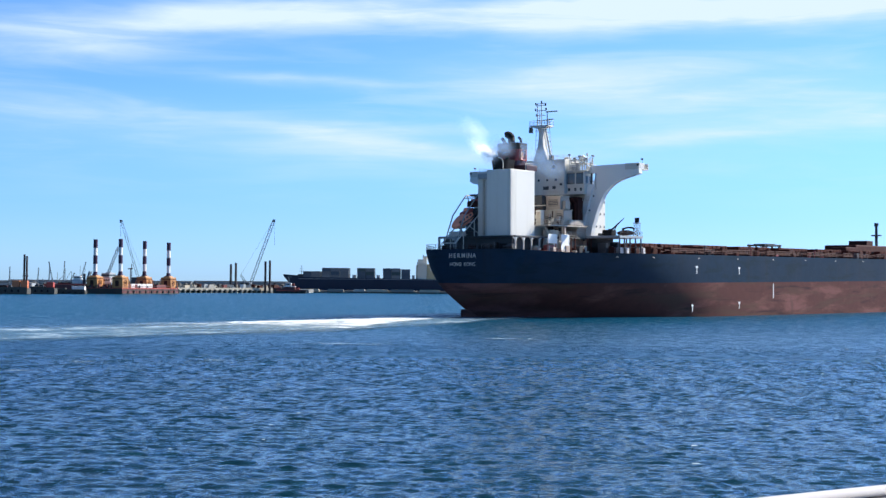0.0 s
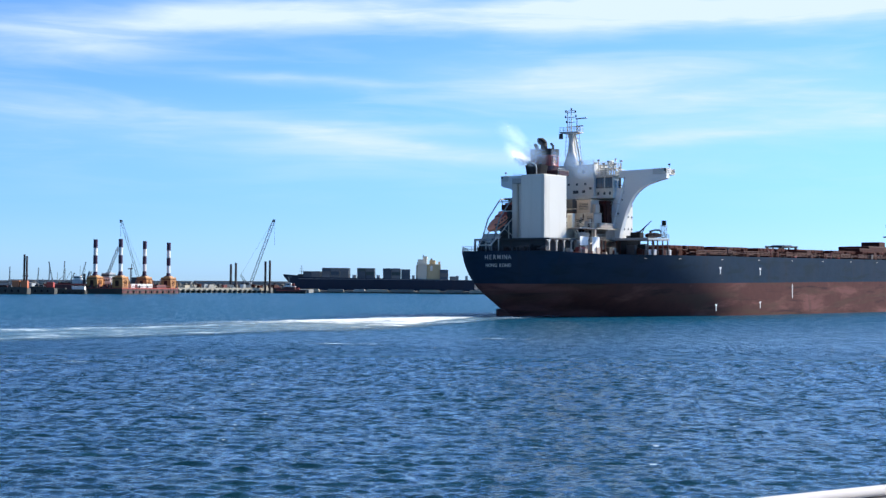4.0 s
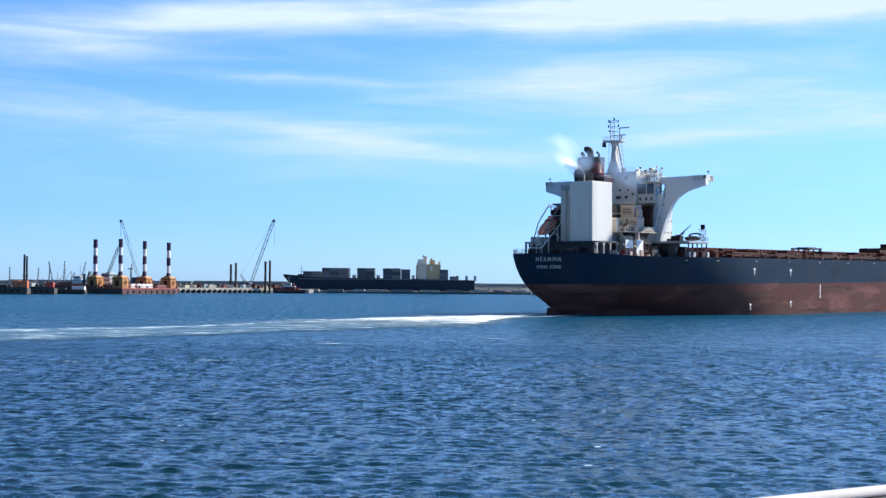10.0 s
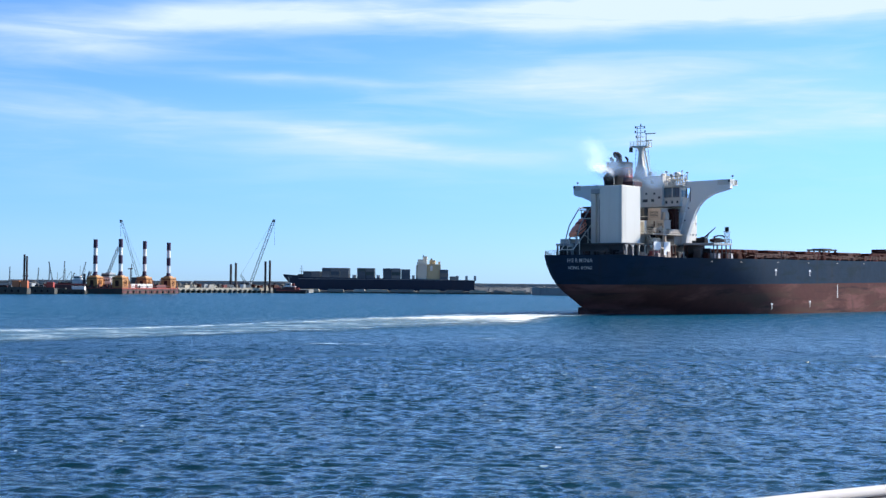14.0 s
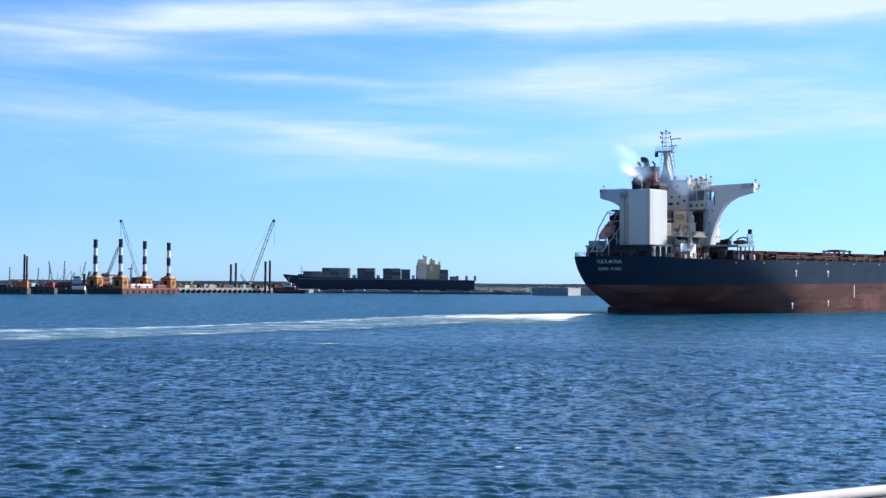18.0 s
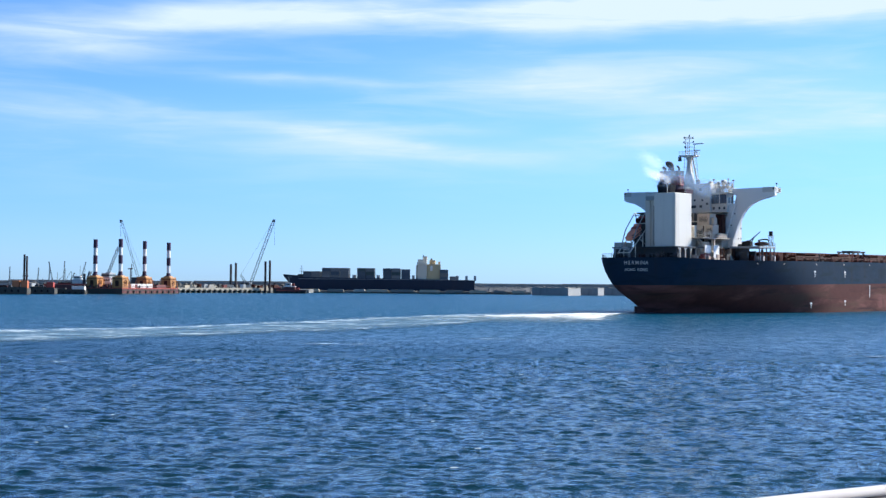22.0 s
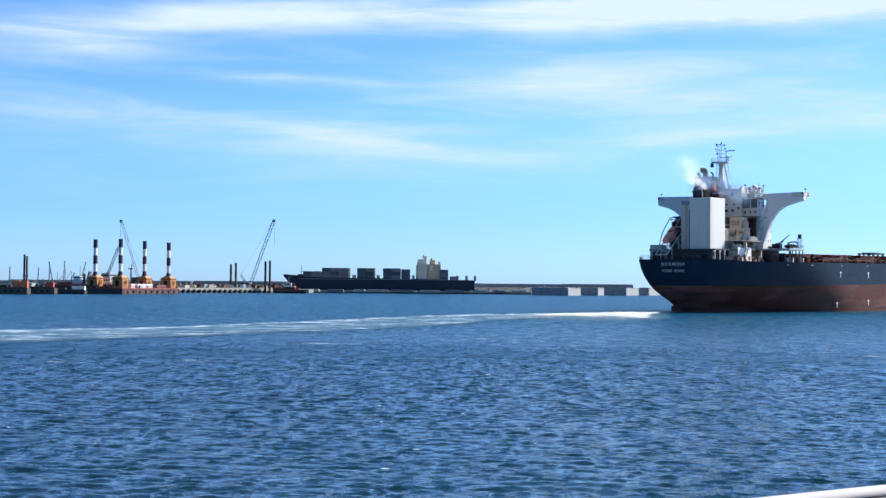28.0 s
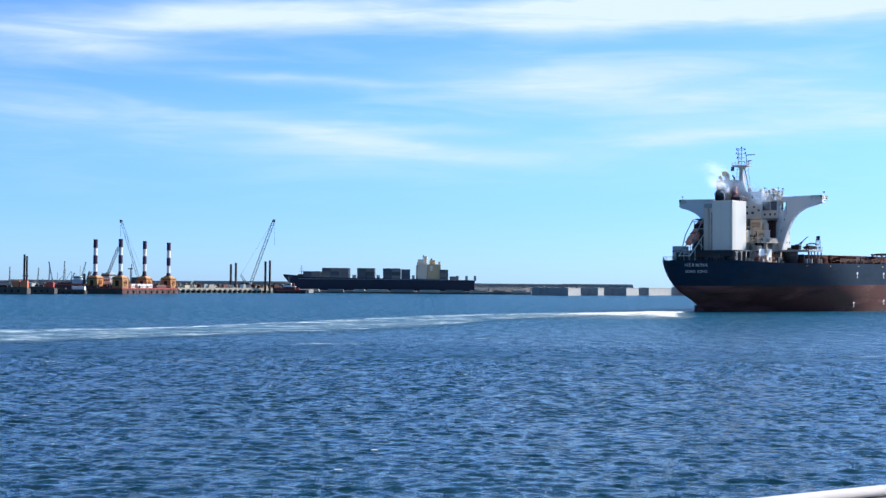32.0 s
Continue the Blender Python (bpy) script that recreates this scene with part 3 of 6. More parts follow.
for i in range(26):
    y = 50 * (170 / 50) ** cap_rng.random()
    x = (cap_rng.random() ** 0.7 * 0.72 - 0.38) * y
    ln = cap_rng.uniform(0.10, 0.22) * (2.2 if i % 9 == 0 else 1.0) * (0.2 + y / 90)
    wd = ln * cap_rng.uniform(0.5, 0.9)
    w = foam_band("whitecap", [(-ln / 2, wd * 0.3), (0, wd * 0.5), (ln / 2, wd * 0.3)], [(-ln / 2, -wd * 0.3), (0, -wd * 0.5), (ln / 2, -wd * 0.2)], "whitecap", 0.0,
                  "small white fleck standing for a glint on a wave crest", 8)
    tagged(w, group="whitecaps")
    whitecaps.append((w, x, y))

# ---------------- the bulk carrier: x to starboard, y ahead, z up from the water ----------------
DECK, PAINT_LINE, HALF = 13.45, 7.31, 22.5
carrier = thing("bulk_carrier", "large black and red bulk carrier under way, high white bridge wings", "ship")


def smooth01(t):
    t = max(0.0, min(1.0, t))
    return t * t * (3 - 2 * t)


def transom_half(c):
    """Half width of the transom at the height c."""
    steps = [(1.9, 0.35), (3.2, 1.2), (4.6, 3.7), (6.0, 5.6), (7.4, 7.0), (9.0, 8.1), (10.9, 8.9), (12.5, 9.3), (14.6, 9.6)]
    for (c0, w0), (c1, w1) in zip(steps, steps[1:]):
        if c <= c1:
            f = max(0.0, (c - c0) / (c1 - c0))
            return w0 + (w1 - w0) * f
    return steps[-1][1]


def stern_end(c):
    """How far aft the hull reaches at the height c."""
    if c > 3.6:
        return -35.0 - 0.05 * (c - 3.6)
    return -35.0 + 6.0 * (1 - smooth01((c + 1.0) / 4.6)) ** 1.0


def half_breadth(a, c):
    a0 = stern_end(c)
    t = max(0.0, min(1.0, c / 13.5))
    w0 = transom_half(c)
    full = 31.0 - 14.0 * t
    u = max(0.0, min(1.0, (a - a0) / (full - a0)))
    p = 1.35 + 1.25 * t
    s = 1 - (1 - u) ** p
    s = s * (0.55 + 0.45 * t) + smooth01(u) * (0.45 - 0.45 * t)
    w = w0 + (HALF - w0) * s
    round_off = max(0.0, min(1.0, (a - a0) / 3.2))
    w *= 0.62 + 0.38 * math.sqrt(1 - (1 - round_off) ** 2)
    if a > 205:
        w *= math.sqrt(max(0.0, 1 - ((a - 205) / 41.0) ** 2)) * 0.98 + 0.02
    return w


def sheer(a):
    return DECK + 0.65 * smooth01((-18.0 - a) / 18.0)


def hull_shell(levels):
    """Both sides and the transom between the given heights; 1.0 stands for the deck edge."""
    fr = [d / 281.0 for d in (0, 0.06, 0.2, 0.45, 0.8, 1.2, 1.7, 2.3, 3.2, 4.4, 6, 8, 11, 14, 18, 22, 27, 33, 40, 48, 56, 66, 80, 110, 140, 170, 200, 225, 242,
                                 253, 264, 272, 278, 281)]
    bm = bmesh.new()
    grid = []
    for lev in levels:
        row = []
        for f in fr:
            a0 = stern_end(min(lev, 14))
            a = a0 + (246.0 - a0) * f
            c = sheer(a) if lev >= DECK else lev
            row.append((half_breadth(a, c), a, c))
        grid.append(row)
    side = {}
    for s in (1, -1):
        for i, row in enumerate(grid):
            for j, (w, a, c) in enumerate(row):
                side[s, i, j] = bm.verts.new((s * w, a, c))
    for s in (1, -1):
        for i in range(len(grid) - 1):
            for j in range(len(fr) - 1):
                q = [side[s, i, j], side[s, i, j + 1], side[s, i + 1, j + 1], side[s, i + 1, j]]
                bm.faces.new(q if s == 1 else q[::-1])
    for i in range(len(grid) - 1):           # transom
        bm.faces.new((side[-1, i, 0], side[1, i, 0], side[1, i + 1, 0], side[-1, i + 1, 0]))
    bmesh.ops.recalc_face_normals(bm, faces=bm.faces)
    return bm


topside = part("topside", hull_shell([PAINT_LINE, 8.2, 9.4, 10.9, 12.2, 13.5]), "topside", carrier, "black painted hull side above the red bottom", True)
bottom = part("bottom_plating", hull_shell([-8.0, -4.0, -1.5, -0.5, 0.4, 1.2, 1.9, 2.6, 3.3, 4.2, 5.2, 6.2, PAINT_LINE]), "bottom", carrier,
              "weathered red-brown underwater hull paint", True)


def deck_plate():
    bm = bmesh.new()
    st = [-35.4, -35.2, -34.9, -34.4, -33.6, -33.0, -32, -29, -26, -22, -17, -10, 0, 12, 60, 120, 180, 205, 225, 238, 245]
    left = [bm.verts.new((-half_breadth(a, DECK) + 0.02, a, sheer(a) - 0.05)) for a in st]
    right = [bm.verts.new((half_breadth(a, DECK) - 0.02, a, sheer(a) - 0.05)) for a in st]
    for i in range(len(st) - 1):
        bm.faces.new((left[i], right[i], right[i + 1], left[i + 1]))
    return bm


part("deck", deck_plate(), "deck", carrier, "red-brown weather deck")

# rudder and its horn
part("rudder", bm_box(-0.35, 0.35, -35.0, -30.6, -7.5, 2.1, 0.12), "bottom", carrier, "red-brown rudder head above the water")

# tug marks, load marks and fairlead spots on the starboard side
def hull_mark(a, c, w, h, parent, name="tug_mark", tee=True):
    y = half_breadth(a, c)
    bm = bm_box(y - 0.04, y + 0.03, a - w / 2, a + w / 2, c - w * 0.22, c + w * 0.22)
    if tee:
        bm_box(y - 0.04, y + 0.03, a - w * 0.13, a + w * 0.13, c - h, c - w * 0.22, 0, bm)
    return part(name, bm, "mark", parent)


for a, c in ((20.1, 10.75), (40.4, 10.6), (150.0, 10.6)):
    hull_mark(a, c, 1.0, 1.45, topside)
for a, c in ((20.0, 2.3), (40.4, 2.6)):
    hull_mark(a, c, 0.95, 1.35, bottom)
load = part("draught_marks", bm_box(HALF - 0.04, HALF + 0.03, 58.2, 58.55, 3.4, 6.9), "mark", bottom)
for i in range(16):
    a = -9.0 + 0.0 * i if i == 0 else 2.5 + 18.6 * (i - 1)
    if a < 200:
        part("fairlead_patch", bm_box(half_breadth(a, 12.7) - 0.05, half_breadth(a, 12.7) + 0.03, a - 0.42, a + 0.42, 12.6, 12.76), "cream", topside)


def lettering(text, size, x, z, y, parent, pitch):
    """One raised letter after another, spaced evenly about x."""
    wide = [{"I": 0.5, "M": 1.25, " ": 0.6}.get(ch, 1.0) for ch in text]
    for i, ch in enumerate(text):
        if ch == " ":
            continue
        cu = bpy.data.curves.new("letter", "FONT")
        cu.body, cu.size, cu.align_x, cu.extrude, cu.offset = ch, size, "CENTER", 0.02, 0.025
        tmp = new("letter", cu)
        me = bpy.data.meshes.new_from_object(tmp.evaluated_get(bpy.context.evaluated_depsgraph_get()))
        bpy.data.objects.remove(tmp)
        me.materials.clear()
        me.materials.append(M["letter"])
        ob = new("letter", me)
        ob.parent = parent
        ob.matrix_basis = pose(x + (sum(wide[:i]) + wide[i] / 2 - sum(wide) / 2) * pitch, y, z, 90, 0, 0)


lettering("HERMINA", 1.3, 0.55, 12.35, -35.60, topside, 1.03)
lettering("HONG KONG", 1.0, 0.55, 10.75, -35.53, topside, 0.76)

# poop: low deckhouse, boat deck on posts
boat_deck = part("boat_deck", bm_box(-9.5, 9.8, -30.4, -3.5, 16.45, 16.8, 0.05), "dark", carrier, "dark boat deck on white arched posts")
for x0, y0 in [(9.6, -30.2 + 2.75 * i) for i in range(5)]:
    bm = bm_box(x0 - 0.14, x0 + 0.14, y0 - 0.14, y0 + 0.14, 13.45, 16.45, 0.03)
    for sgn in (-1, 1):
        bm_prism([(y0 + sgn * 0.12, 16.46), (y0 + sgn * 0.95, 16.46), (y0 + sgn * 0.45, 16.2), (y0 + sgn * 0.12, 15.6)], "x", x0 - 0.06, x0 + 0.06, bm)
    part("arched_post", bm, "white", boat_deck)
part("deck_curb", bm_box(9.45, 9.8, -30.3, -19.0, 13.42, 13.75, 0.04), "white", boat_deck)
# dark tone carries the shade below the boat deck
part("poop_house", bm_box(-9.0, 8.3, -29.6, -4.0, 13.4, 16.45, 0.08), "dark", carrier, "poop house under the casing, toned dark for the shade there")
for y0, y1 in ((-24, -22.6), (-19.5, -18.4)):
    part("doorway", bm_box(8.28, 8.36, y0, y1, 13.6, 15.8), "dark", carrier)
part("side_screen", bm_box(8.3, 8.5, -19.0, -4.0, 13.4, 16.45, 0.04), "cream", carrier, "cream screen wall beside the poop house")
for x, y, z, tone in ((4.4, -30.6, 15.6, "dark"), (-0.6, -30.8, 15.0, "brown"), (7.6, -31.0, 15.2, "black"), (2.0, -31.6, 14.9, "dark")):
    part("stern_gear", bm_box(x - 0.8, x + 0.8, y - 0.5, y + 0.5, 13.6, z, 0.1), tone, carrier)
part("storage_bin", bm_box(10.2, 12.0, -20.4, -16.4, 13.45, 15.9, 0.4), "cream", carrier, "beige rounded deck locker")
part("locker", bm_box(10.0, 11.2, -15.4, -13.8, 16.0, 17.3, 0.06), "clean_white", carrier, "small bright white deck locker")
for k, (y0, y1, z0) in enumerate(((-23.6, -20.4, 15.3), (-18.9, -16.0, 13.9))):
    board = part("side_board", bm_box(12.8, 12.92, y0, y1, z0, 17.15, 0.03), "fresh_white", carrier, "upright white board at the ship's side")
    for y in (y0 + 0.25, y1 - 0.25):
        part("board_post", bm_box(12.68, 12.8, y - 0.07, y + 0.07, 13.42, 17.0), "red" if k == 0 else "white", board)
part("board_locker", bm_box(11.4, 12.6, -23.2, -20.9, 13.42, 15.0, 0.12), "red", carrier, "dull red locker below a white board")
for y in (-15.5, -14.0, -9.4, -8.0):
    part("side_frame", bm_box(12.9, 13.15, y - 0.12, y + 0.12, 13.5, 16.5), "brown", carrier)

# scrubber casing and engine casing
casing = part("scrubber_casing", bm_box(2.2, 8.07, -29.76, -21.38, 16.8, 30.06, 0.10), "clean_white", carrier, "tall plain new white exhaust casing")
part("casing_side_plate", bm_box(8.07, 8.10, -29.5, -21.6, 17.0, 29.9), "clean_white", casing)
engine = part("engine_casing", bm_box(-1.0, 2.18, -28.5, -14.0, 16.8, 29.6, 0.08), "white", carrier, "weathered white engine casing")
for z in (19.6, 22.4, 25.2, 28.0):
    part("stiffener", bm_box(-0.98, 2.15, -28.58, -28.5, z - 0.07, z + 0.07), "white", engine)
part("cable_tray", bm_box(0.4, 0.7, -28.75, -28.5, 17.0, 29.0), "cream", engine)
part("cable_tray", bm_box(1.5, 1.75, -28.72, -28.5, 17.0, 27.0), "brown", engine)
part("cowl", bm_box(-0.2, 2.5, -29.7, -28.4, 28.3, 29.3, 0.1), "grey", engine)
part("casing_link", bm_box(-8.5, -1.0, -20.0, -8.0, 16.8, 24.0, 0.08), "white", carrier)
part("casing_link", bm_box(2.2, 7.4, -21.3, -16.8, 16.8, 19.0, 0.08), "cream", carrier)
railing(carrier, [(-0.8, -28.2, 29.6), (-0.8, -15, 29.6)], 0.9, 2.2, "white")

# funnel
def tapered_block(cx, cy, w, d, z0, z1, k, bm=None):
    bm = bm or bmesh.new()
    n = 20
    rings = []
    for z, s in ((z0, 1.0), (z1, k)):
        ring = []
        for i in range(n):
            t = 2 * math.pi * i / n
            c, q = math.cos(t), math.sin(t)
            x = abs(c) ** 0.45 * (1 if c > 0 else -1) * w / 2 * s
            y = abs(q) ** 0.45 * (1 if q > 0 else -1) * d / 2 * s
            ring.append(bm.verts.new((cx + x, cy + y, z)))
        rings.append(ring)
    for i in range(n):
        j = (i + 1) % n
        bm.faces.new((rings[0][i], rings[0][j], rings[1][j], rings[1][i]))
    bm.faces.new(rings[0][::-1]), bm.faces.new(rings[1])
    return bm


funnel = part("funnel", tapered_block(2.9, -22.0, 5.2, 4.3, 29.6, 35.7, 1.04), "funnel", carrier, "dark maroon funnel with a pale round emblem")
part("funnel_band", tapered_block(2.9, -22.0, 5.32, 4.42, 32.2, 34.5, 1.015), "red", funnel, "dull red band round the funnel")
part("funnel_rim", tapered_block(2.9, -22.0, 5.42, 4.50, 34.6, 35.85, 1.02), "black", funnel, "soot-dark navy top of the funnel")
part("emblem", bm_box(5.52, 5.68, -23.35, -21.45, 32.35, 34.45, 0.5), "pale_red", funnel, "pale rounded emblem")
part("emblem_core", bm_tube((5.66, -22.4, 33.4), (5.72, -22.4, 33.4), 0.5, 0.5, 14), "ochre", funnel)
part("emblem_core", bm_tube((5.70, -22.4, 33.4), (5.76, -22.4, 33.4), 0.22, 0.22, 10), "red", funnel)
cowl = bm_tube((2.9, -22.3, 35.7), (2.9, -22.3, 37.0), 0.72, 0.72, 14)
for i in range(6):
    t0, t1 = math.pi * i / 6 * 0.62, math.pi * (i + 1) / 6 * 0.62
    bm_tube((2.9 - 0.9 + 0.9 * math.cos(t0), -22.3, 36.8 + 0.9 * math.sin(t0)), (2.9 - 0.9 + 0.9 * math.cos(t1), -22.3, 36.8 + 0.9 * math.sin(t1)), 0.74, 0.74, 14, cowl)
part("stack_cowl", cowl, "black", funnel, "soot-black bent main exhaust", True)
for x, y, h, r in ((4.5, -21.2, 0.9, 0.24), (1.3, -22.6, 0.7, 0.34), (0.7, -21.6, 0.5, 0.3)):
    pipe = bm_tube((x, y, 35.7), (x, y, 35.9 + h), r, r, 10)
    bm_tube((x, y, 35.9 + h * 0.8), (x - 0.55, y, 36.3 + h), r, r, 10, pipe)
    part("stack_pipe", pipe, "black", funnel, smooth=True)
part("uptake_box", tapered_block(3.55, -26.0, 3.5, 3.4, 30.06, 32.2, 1.14), "black", funnel, "soot-black scrubber outlet box")
part("outlet_pipe", bm_tube((2.6, -26.4, 32.0), (2.2, -27.0, 32.8), 0.6, 0.55, 12), "black", funnel)
part("outlet_pipe", bm_tube((4.2, -25.4, 32.2), (4.2, -25.6, 32.7), 0.4, 0.4, 12), "black", funnel)
part("outlet_base", bm_box(4.4, 7.9, -24.0, -20.2, 30.06, 31.2, 0.1), "funnel", funnel)
arch = bmesh.new()
for i in range(7):
    t0, t1 = math.pi / 2 * i / 7, math.pi / 2 * (i + 1) / 7
    bm_tube((3.9 + 1.2 * math.sin(t0), -28.2, 31.4 + 1.2 * math.cos(t0)), (3.9 + 1.2 * math.sin(t1), -28.2, 31.4 + 1.2 * math.cos(t1)), 0.09, 0.09, 8, arch)
bm_tube((5.1, -28.2, 30.05), (5.1, -28.2, 31.4), 0.09, 0.09, 8, arch)
part("vent_arch", arch, "clean_white", funnel, "thin white bent vent pipe", True)

for y in (-24.0, -23.0, -22.2, -21.6):
    part("guard_post", bm_tube((7.7, y, 30.06), (7.7, y, 31.5), 0.06, 0.06, 6), "white", casing)
for z in (30.6, 31.1, 31.5):
    part("guard_bar", bm_tube((7.7, -24.2, z), (7.7, -21.5, z), 0.05, 0.05, 6), "white", casing)

# accommodation, wheelhouse and the house on its roof
house = part("accommodation", bm_box(-10.0, 10.0, -4.0, 2.4, 13.4, 26.0, 0.08), "white", carrier, "weathered white accommodation block")
wheelhouse = part("wheelhouse", bm_box(-10.1, 10.1, -6.0, -2.6, 26.0, 30.9, 0.08), "white", carrier, "white wheelhouse with dark windows")
top_house = part("top_house", bm_box(-5.0, 5.63, -6.9, -1.0, 26.05, 33.6, 0.08), "white", carrier, "tall white mast house on the wheelhouse")
# flat dark plate gives the shade between the window panes
part("window_recess", bm_box(5.35, 10.0, -6.04, -5.99, 28.25, 30.6), "dark", wheelhouse)
for x0, x1, lo in ((5.5, 6.1, 28.5), (6.25, 7.0, 28.4), (7.12, 7.8, 28.4), (8.05, 8.72, 28.4), (8.86, 9.42, 28.4), (9.52, 9.92, 28.4)):
    part("window", bm_box(x0, x1, -6.1, -6.03, lo, 30.4, 0.03), "pane_blue", wheelhouse)
for x in (5.35, 7.9, 10.0):
    part("window_post", bm_box(x - 0.1, x + 0.1, -6.16, -6.0, 28.1, 30.9), "white", wheelhouse)
for i in range(2):
    y0 = -5.5 + 1.4 * i
    part("window", bm_box(10.08, 10.16, y0, y0 + 1.05, 28.3, 29.9, 0.03), "pane_blue", wheelhouse)
part("window_ledge", bm_box(5.3, 10.3, -6.35, -6.0, 27.95, 28.12), "white", wheelhouse)
part("roof_edge", bm_box(5.7, 11.0, -6.5, -2.2, 30.9, 31.1), "clean_white", wheelhouse)
part("lower_ledge", bm_box(-5.0, 10.3, -6.9, -6.0, 26.0, 26.2), "white", wheelhouse)
for x0 in (6.0, 7.6, 9.0):
    part("lower_window", bm_box(x0, x0 + 0.5, -6.08, -5.98, 26.75, 27.4, 0.03), "glass", wheelhouse)
part("porthole", bm_tube((2.9, -6.95, 32.0), (2.9, -6.88, 32.0), 0.42, 0.42, 12), "dark", top_house)
part("vent_hood", bm_box(-3.6, -2.2, -7.5, -6.9, 30.0, 31.6, 0.06), "grey", top_house)
part("vent_grille", bm_box(0.2, 1.6, -6.98, -6.9, 27.2, 27.9), "dark", top_house)
part("vent_grille", bm_box(2.6, 3.4, -6.98, -6.9, 27.3, 27.9), "dark", top_house)
part("deck_light", bm_box(4.6, 5.1, -7.2, -6.9, 28.0, 28.5), "dark", top_house)
for z in (16.2, 18.9, 21.6, 24.2):
    for i in range(4):
        y0 = -3.0 + 1.55 * i
        part("window", bm_tube((9.98, y0 + 0.3, z + 0.4), (10.05, y0 + 0.3, z + 0.4), 0.24, 0.24, 10), "glass", house)
    for x0 in (6.9, 8.4):
        part("window", bm_box(x0, x0 + 0.55, -4.06, -3.98, z, z + 0.8, 0.03), "glass", house)
for z in (19.4, 22.1, 24.8):
    part("deck_ledge", bm_box(-10.0, 10.9, -5.6, -4.0, z - 0.12, z, 0.02), "white", house)
    railing(carrier, [(5.2, -5.5, z), (10.8, -5.5, z)], 1.0, 1.4, "white", 0.03)
railing(carrier, [(5.8, -6.2, 31.1), (10.8, -6.2, 31.1), (10.8, -2.4, 31.1)], 1.2, 1.1, "clean_white", 0.065)
railing(carrier, [(-4.9, -6.8, 33.6), (5.5, -6.8, 33.6), (5.5, -1.1, 33.6)], 0.9, 1.8, "white", 0.03)
part("roof_box", bm_box(1.3, 2.1, -6.4, -5.6, 33.6, 34.6, 0.05), "dark", top_house)
part("roof_box", bm_box(3.4, 4.4, -3.6, -2.6, 33.6, 34.3, 0.05), "white", top_house)
for x, y, h, r in ((6.6, -4.0, 3.2, 0.05), (7.9, -2.5, 4.0, 0.05), (9.0, -3.0, 2.6, 0.06), (9.9, -3.2, 2.4, 0.05), (7.2, -2.9, 3.4, 0.05)):
    part("antenna", bm_tube((x, y, 31.0), (x, y, 31.0 + h), r, r * 0.6, 6), "white", wheelhouse)
dome = bmesh.new()
bmesh.ops.create_uvsphere(dome, u_segments=14, v_segments=9, radius=0.75, matrix=Matrix.Translation((7.9, -3.4, 33.8)))
part("radome", dome, "clean_white", wheelhouse, smooth=True)
part("radome_stand", bm_tube((7.9, -3.4, 31.0), (7.9, -3.4, 33.2), 0.15, 0.15, 8), "white", wheelhouse)
for x, y in ((6.6, -3.4), (9.8, -3.0)):
    part("searchlight", bm_box(x - 0.35, x + 0.35, y - 0.3, y + 0.3, 32.2, 32.9, 0.1), "grey", wheelhouse)
part("compass_platform", bm_box(6.4, 10.0, -5.6, -2.8, 32.6, 32.75), "white", wheelhouse)
for x, y in ((6.5, -5.5), (9.9, -5.5), (6.5, -2.9), (9.9, -2.9)):
    part("platform_leg", bm_tube((x, y, 31.0), (x, y, 33.6), 0.06, 0.06, 6), "white", wheelhouse)

for x, y, z0, z1 in ((6.2, -5.8, 31.0, 34.4), (7.4, -5.6, 31.0, 33.6), (8.8, -5.8, 31.0, 34.0), (10.2, -5.4, 31.0, 33.4), (10.3, -3.0, 31.0, 34.2)):
    part("aerial_post", bm_tube((x, y, z0), (x, y, z1), 0.12, 0.09, 6), "clean_white", wheelhouse)
    part("aerial_head", bm_box(x - 0.3, x + 0.3, y - 0.2, y + 0.2, z1 - 0.1, z1 + 0.25, 0.06), "grey", wheelhouse)
for z in (32.2, 33.3):
    part("aerial_bar", bm_tube((6.2, -5.8, z), (10.3, -5.5, z), 0.09, 0.09, 6), "clean_white", wheelhouse)
railing(carrier, [(6.4, -5.6, 32.75), (10.0, -5.6, 32.75), (10.0, -2.8, 32.75)], 1.1, 1.1, "clean_white", 0.06)
for x, y, h in ((6.9, -4.8, 2.0), (8.1, -4.6, 2.6), (9.4, -4.9, 1.9), (9.0, -3.2, 3.4), (7.0, -3.0, 3.0)):
    part("aerial_post", bm_tube((x, y, 31.0), (x, y, 31.0 + h), 0.1, 0.08, 6), "clean_white", wheelhouse)
    part("aerial_head", bm_tube((x, y, 31.0 + h), (x, y, 31.5 + h), 0.26, 0.2, 8), "clean_white", wheelhouse)
part("roof_locker", bm_box(6.4, 8.0, -5.4, -4.4, 31.05, 32.1, 0.08), "white", wheelhouse)

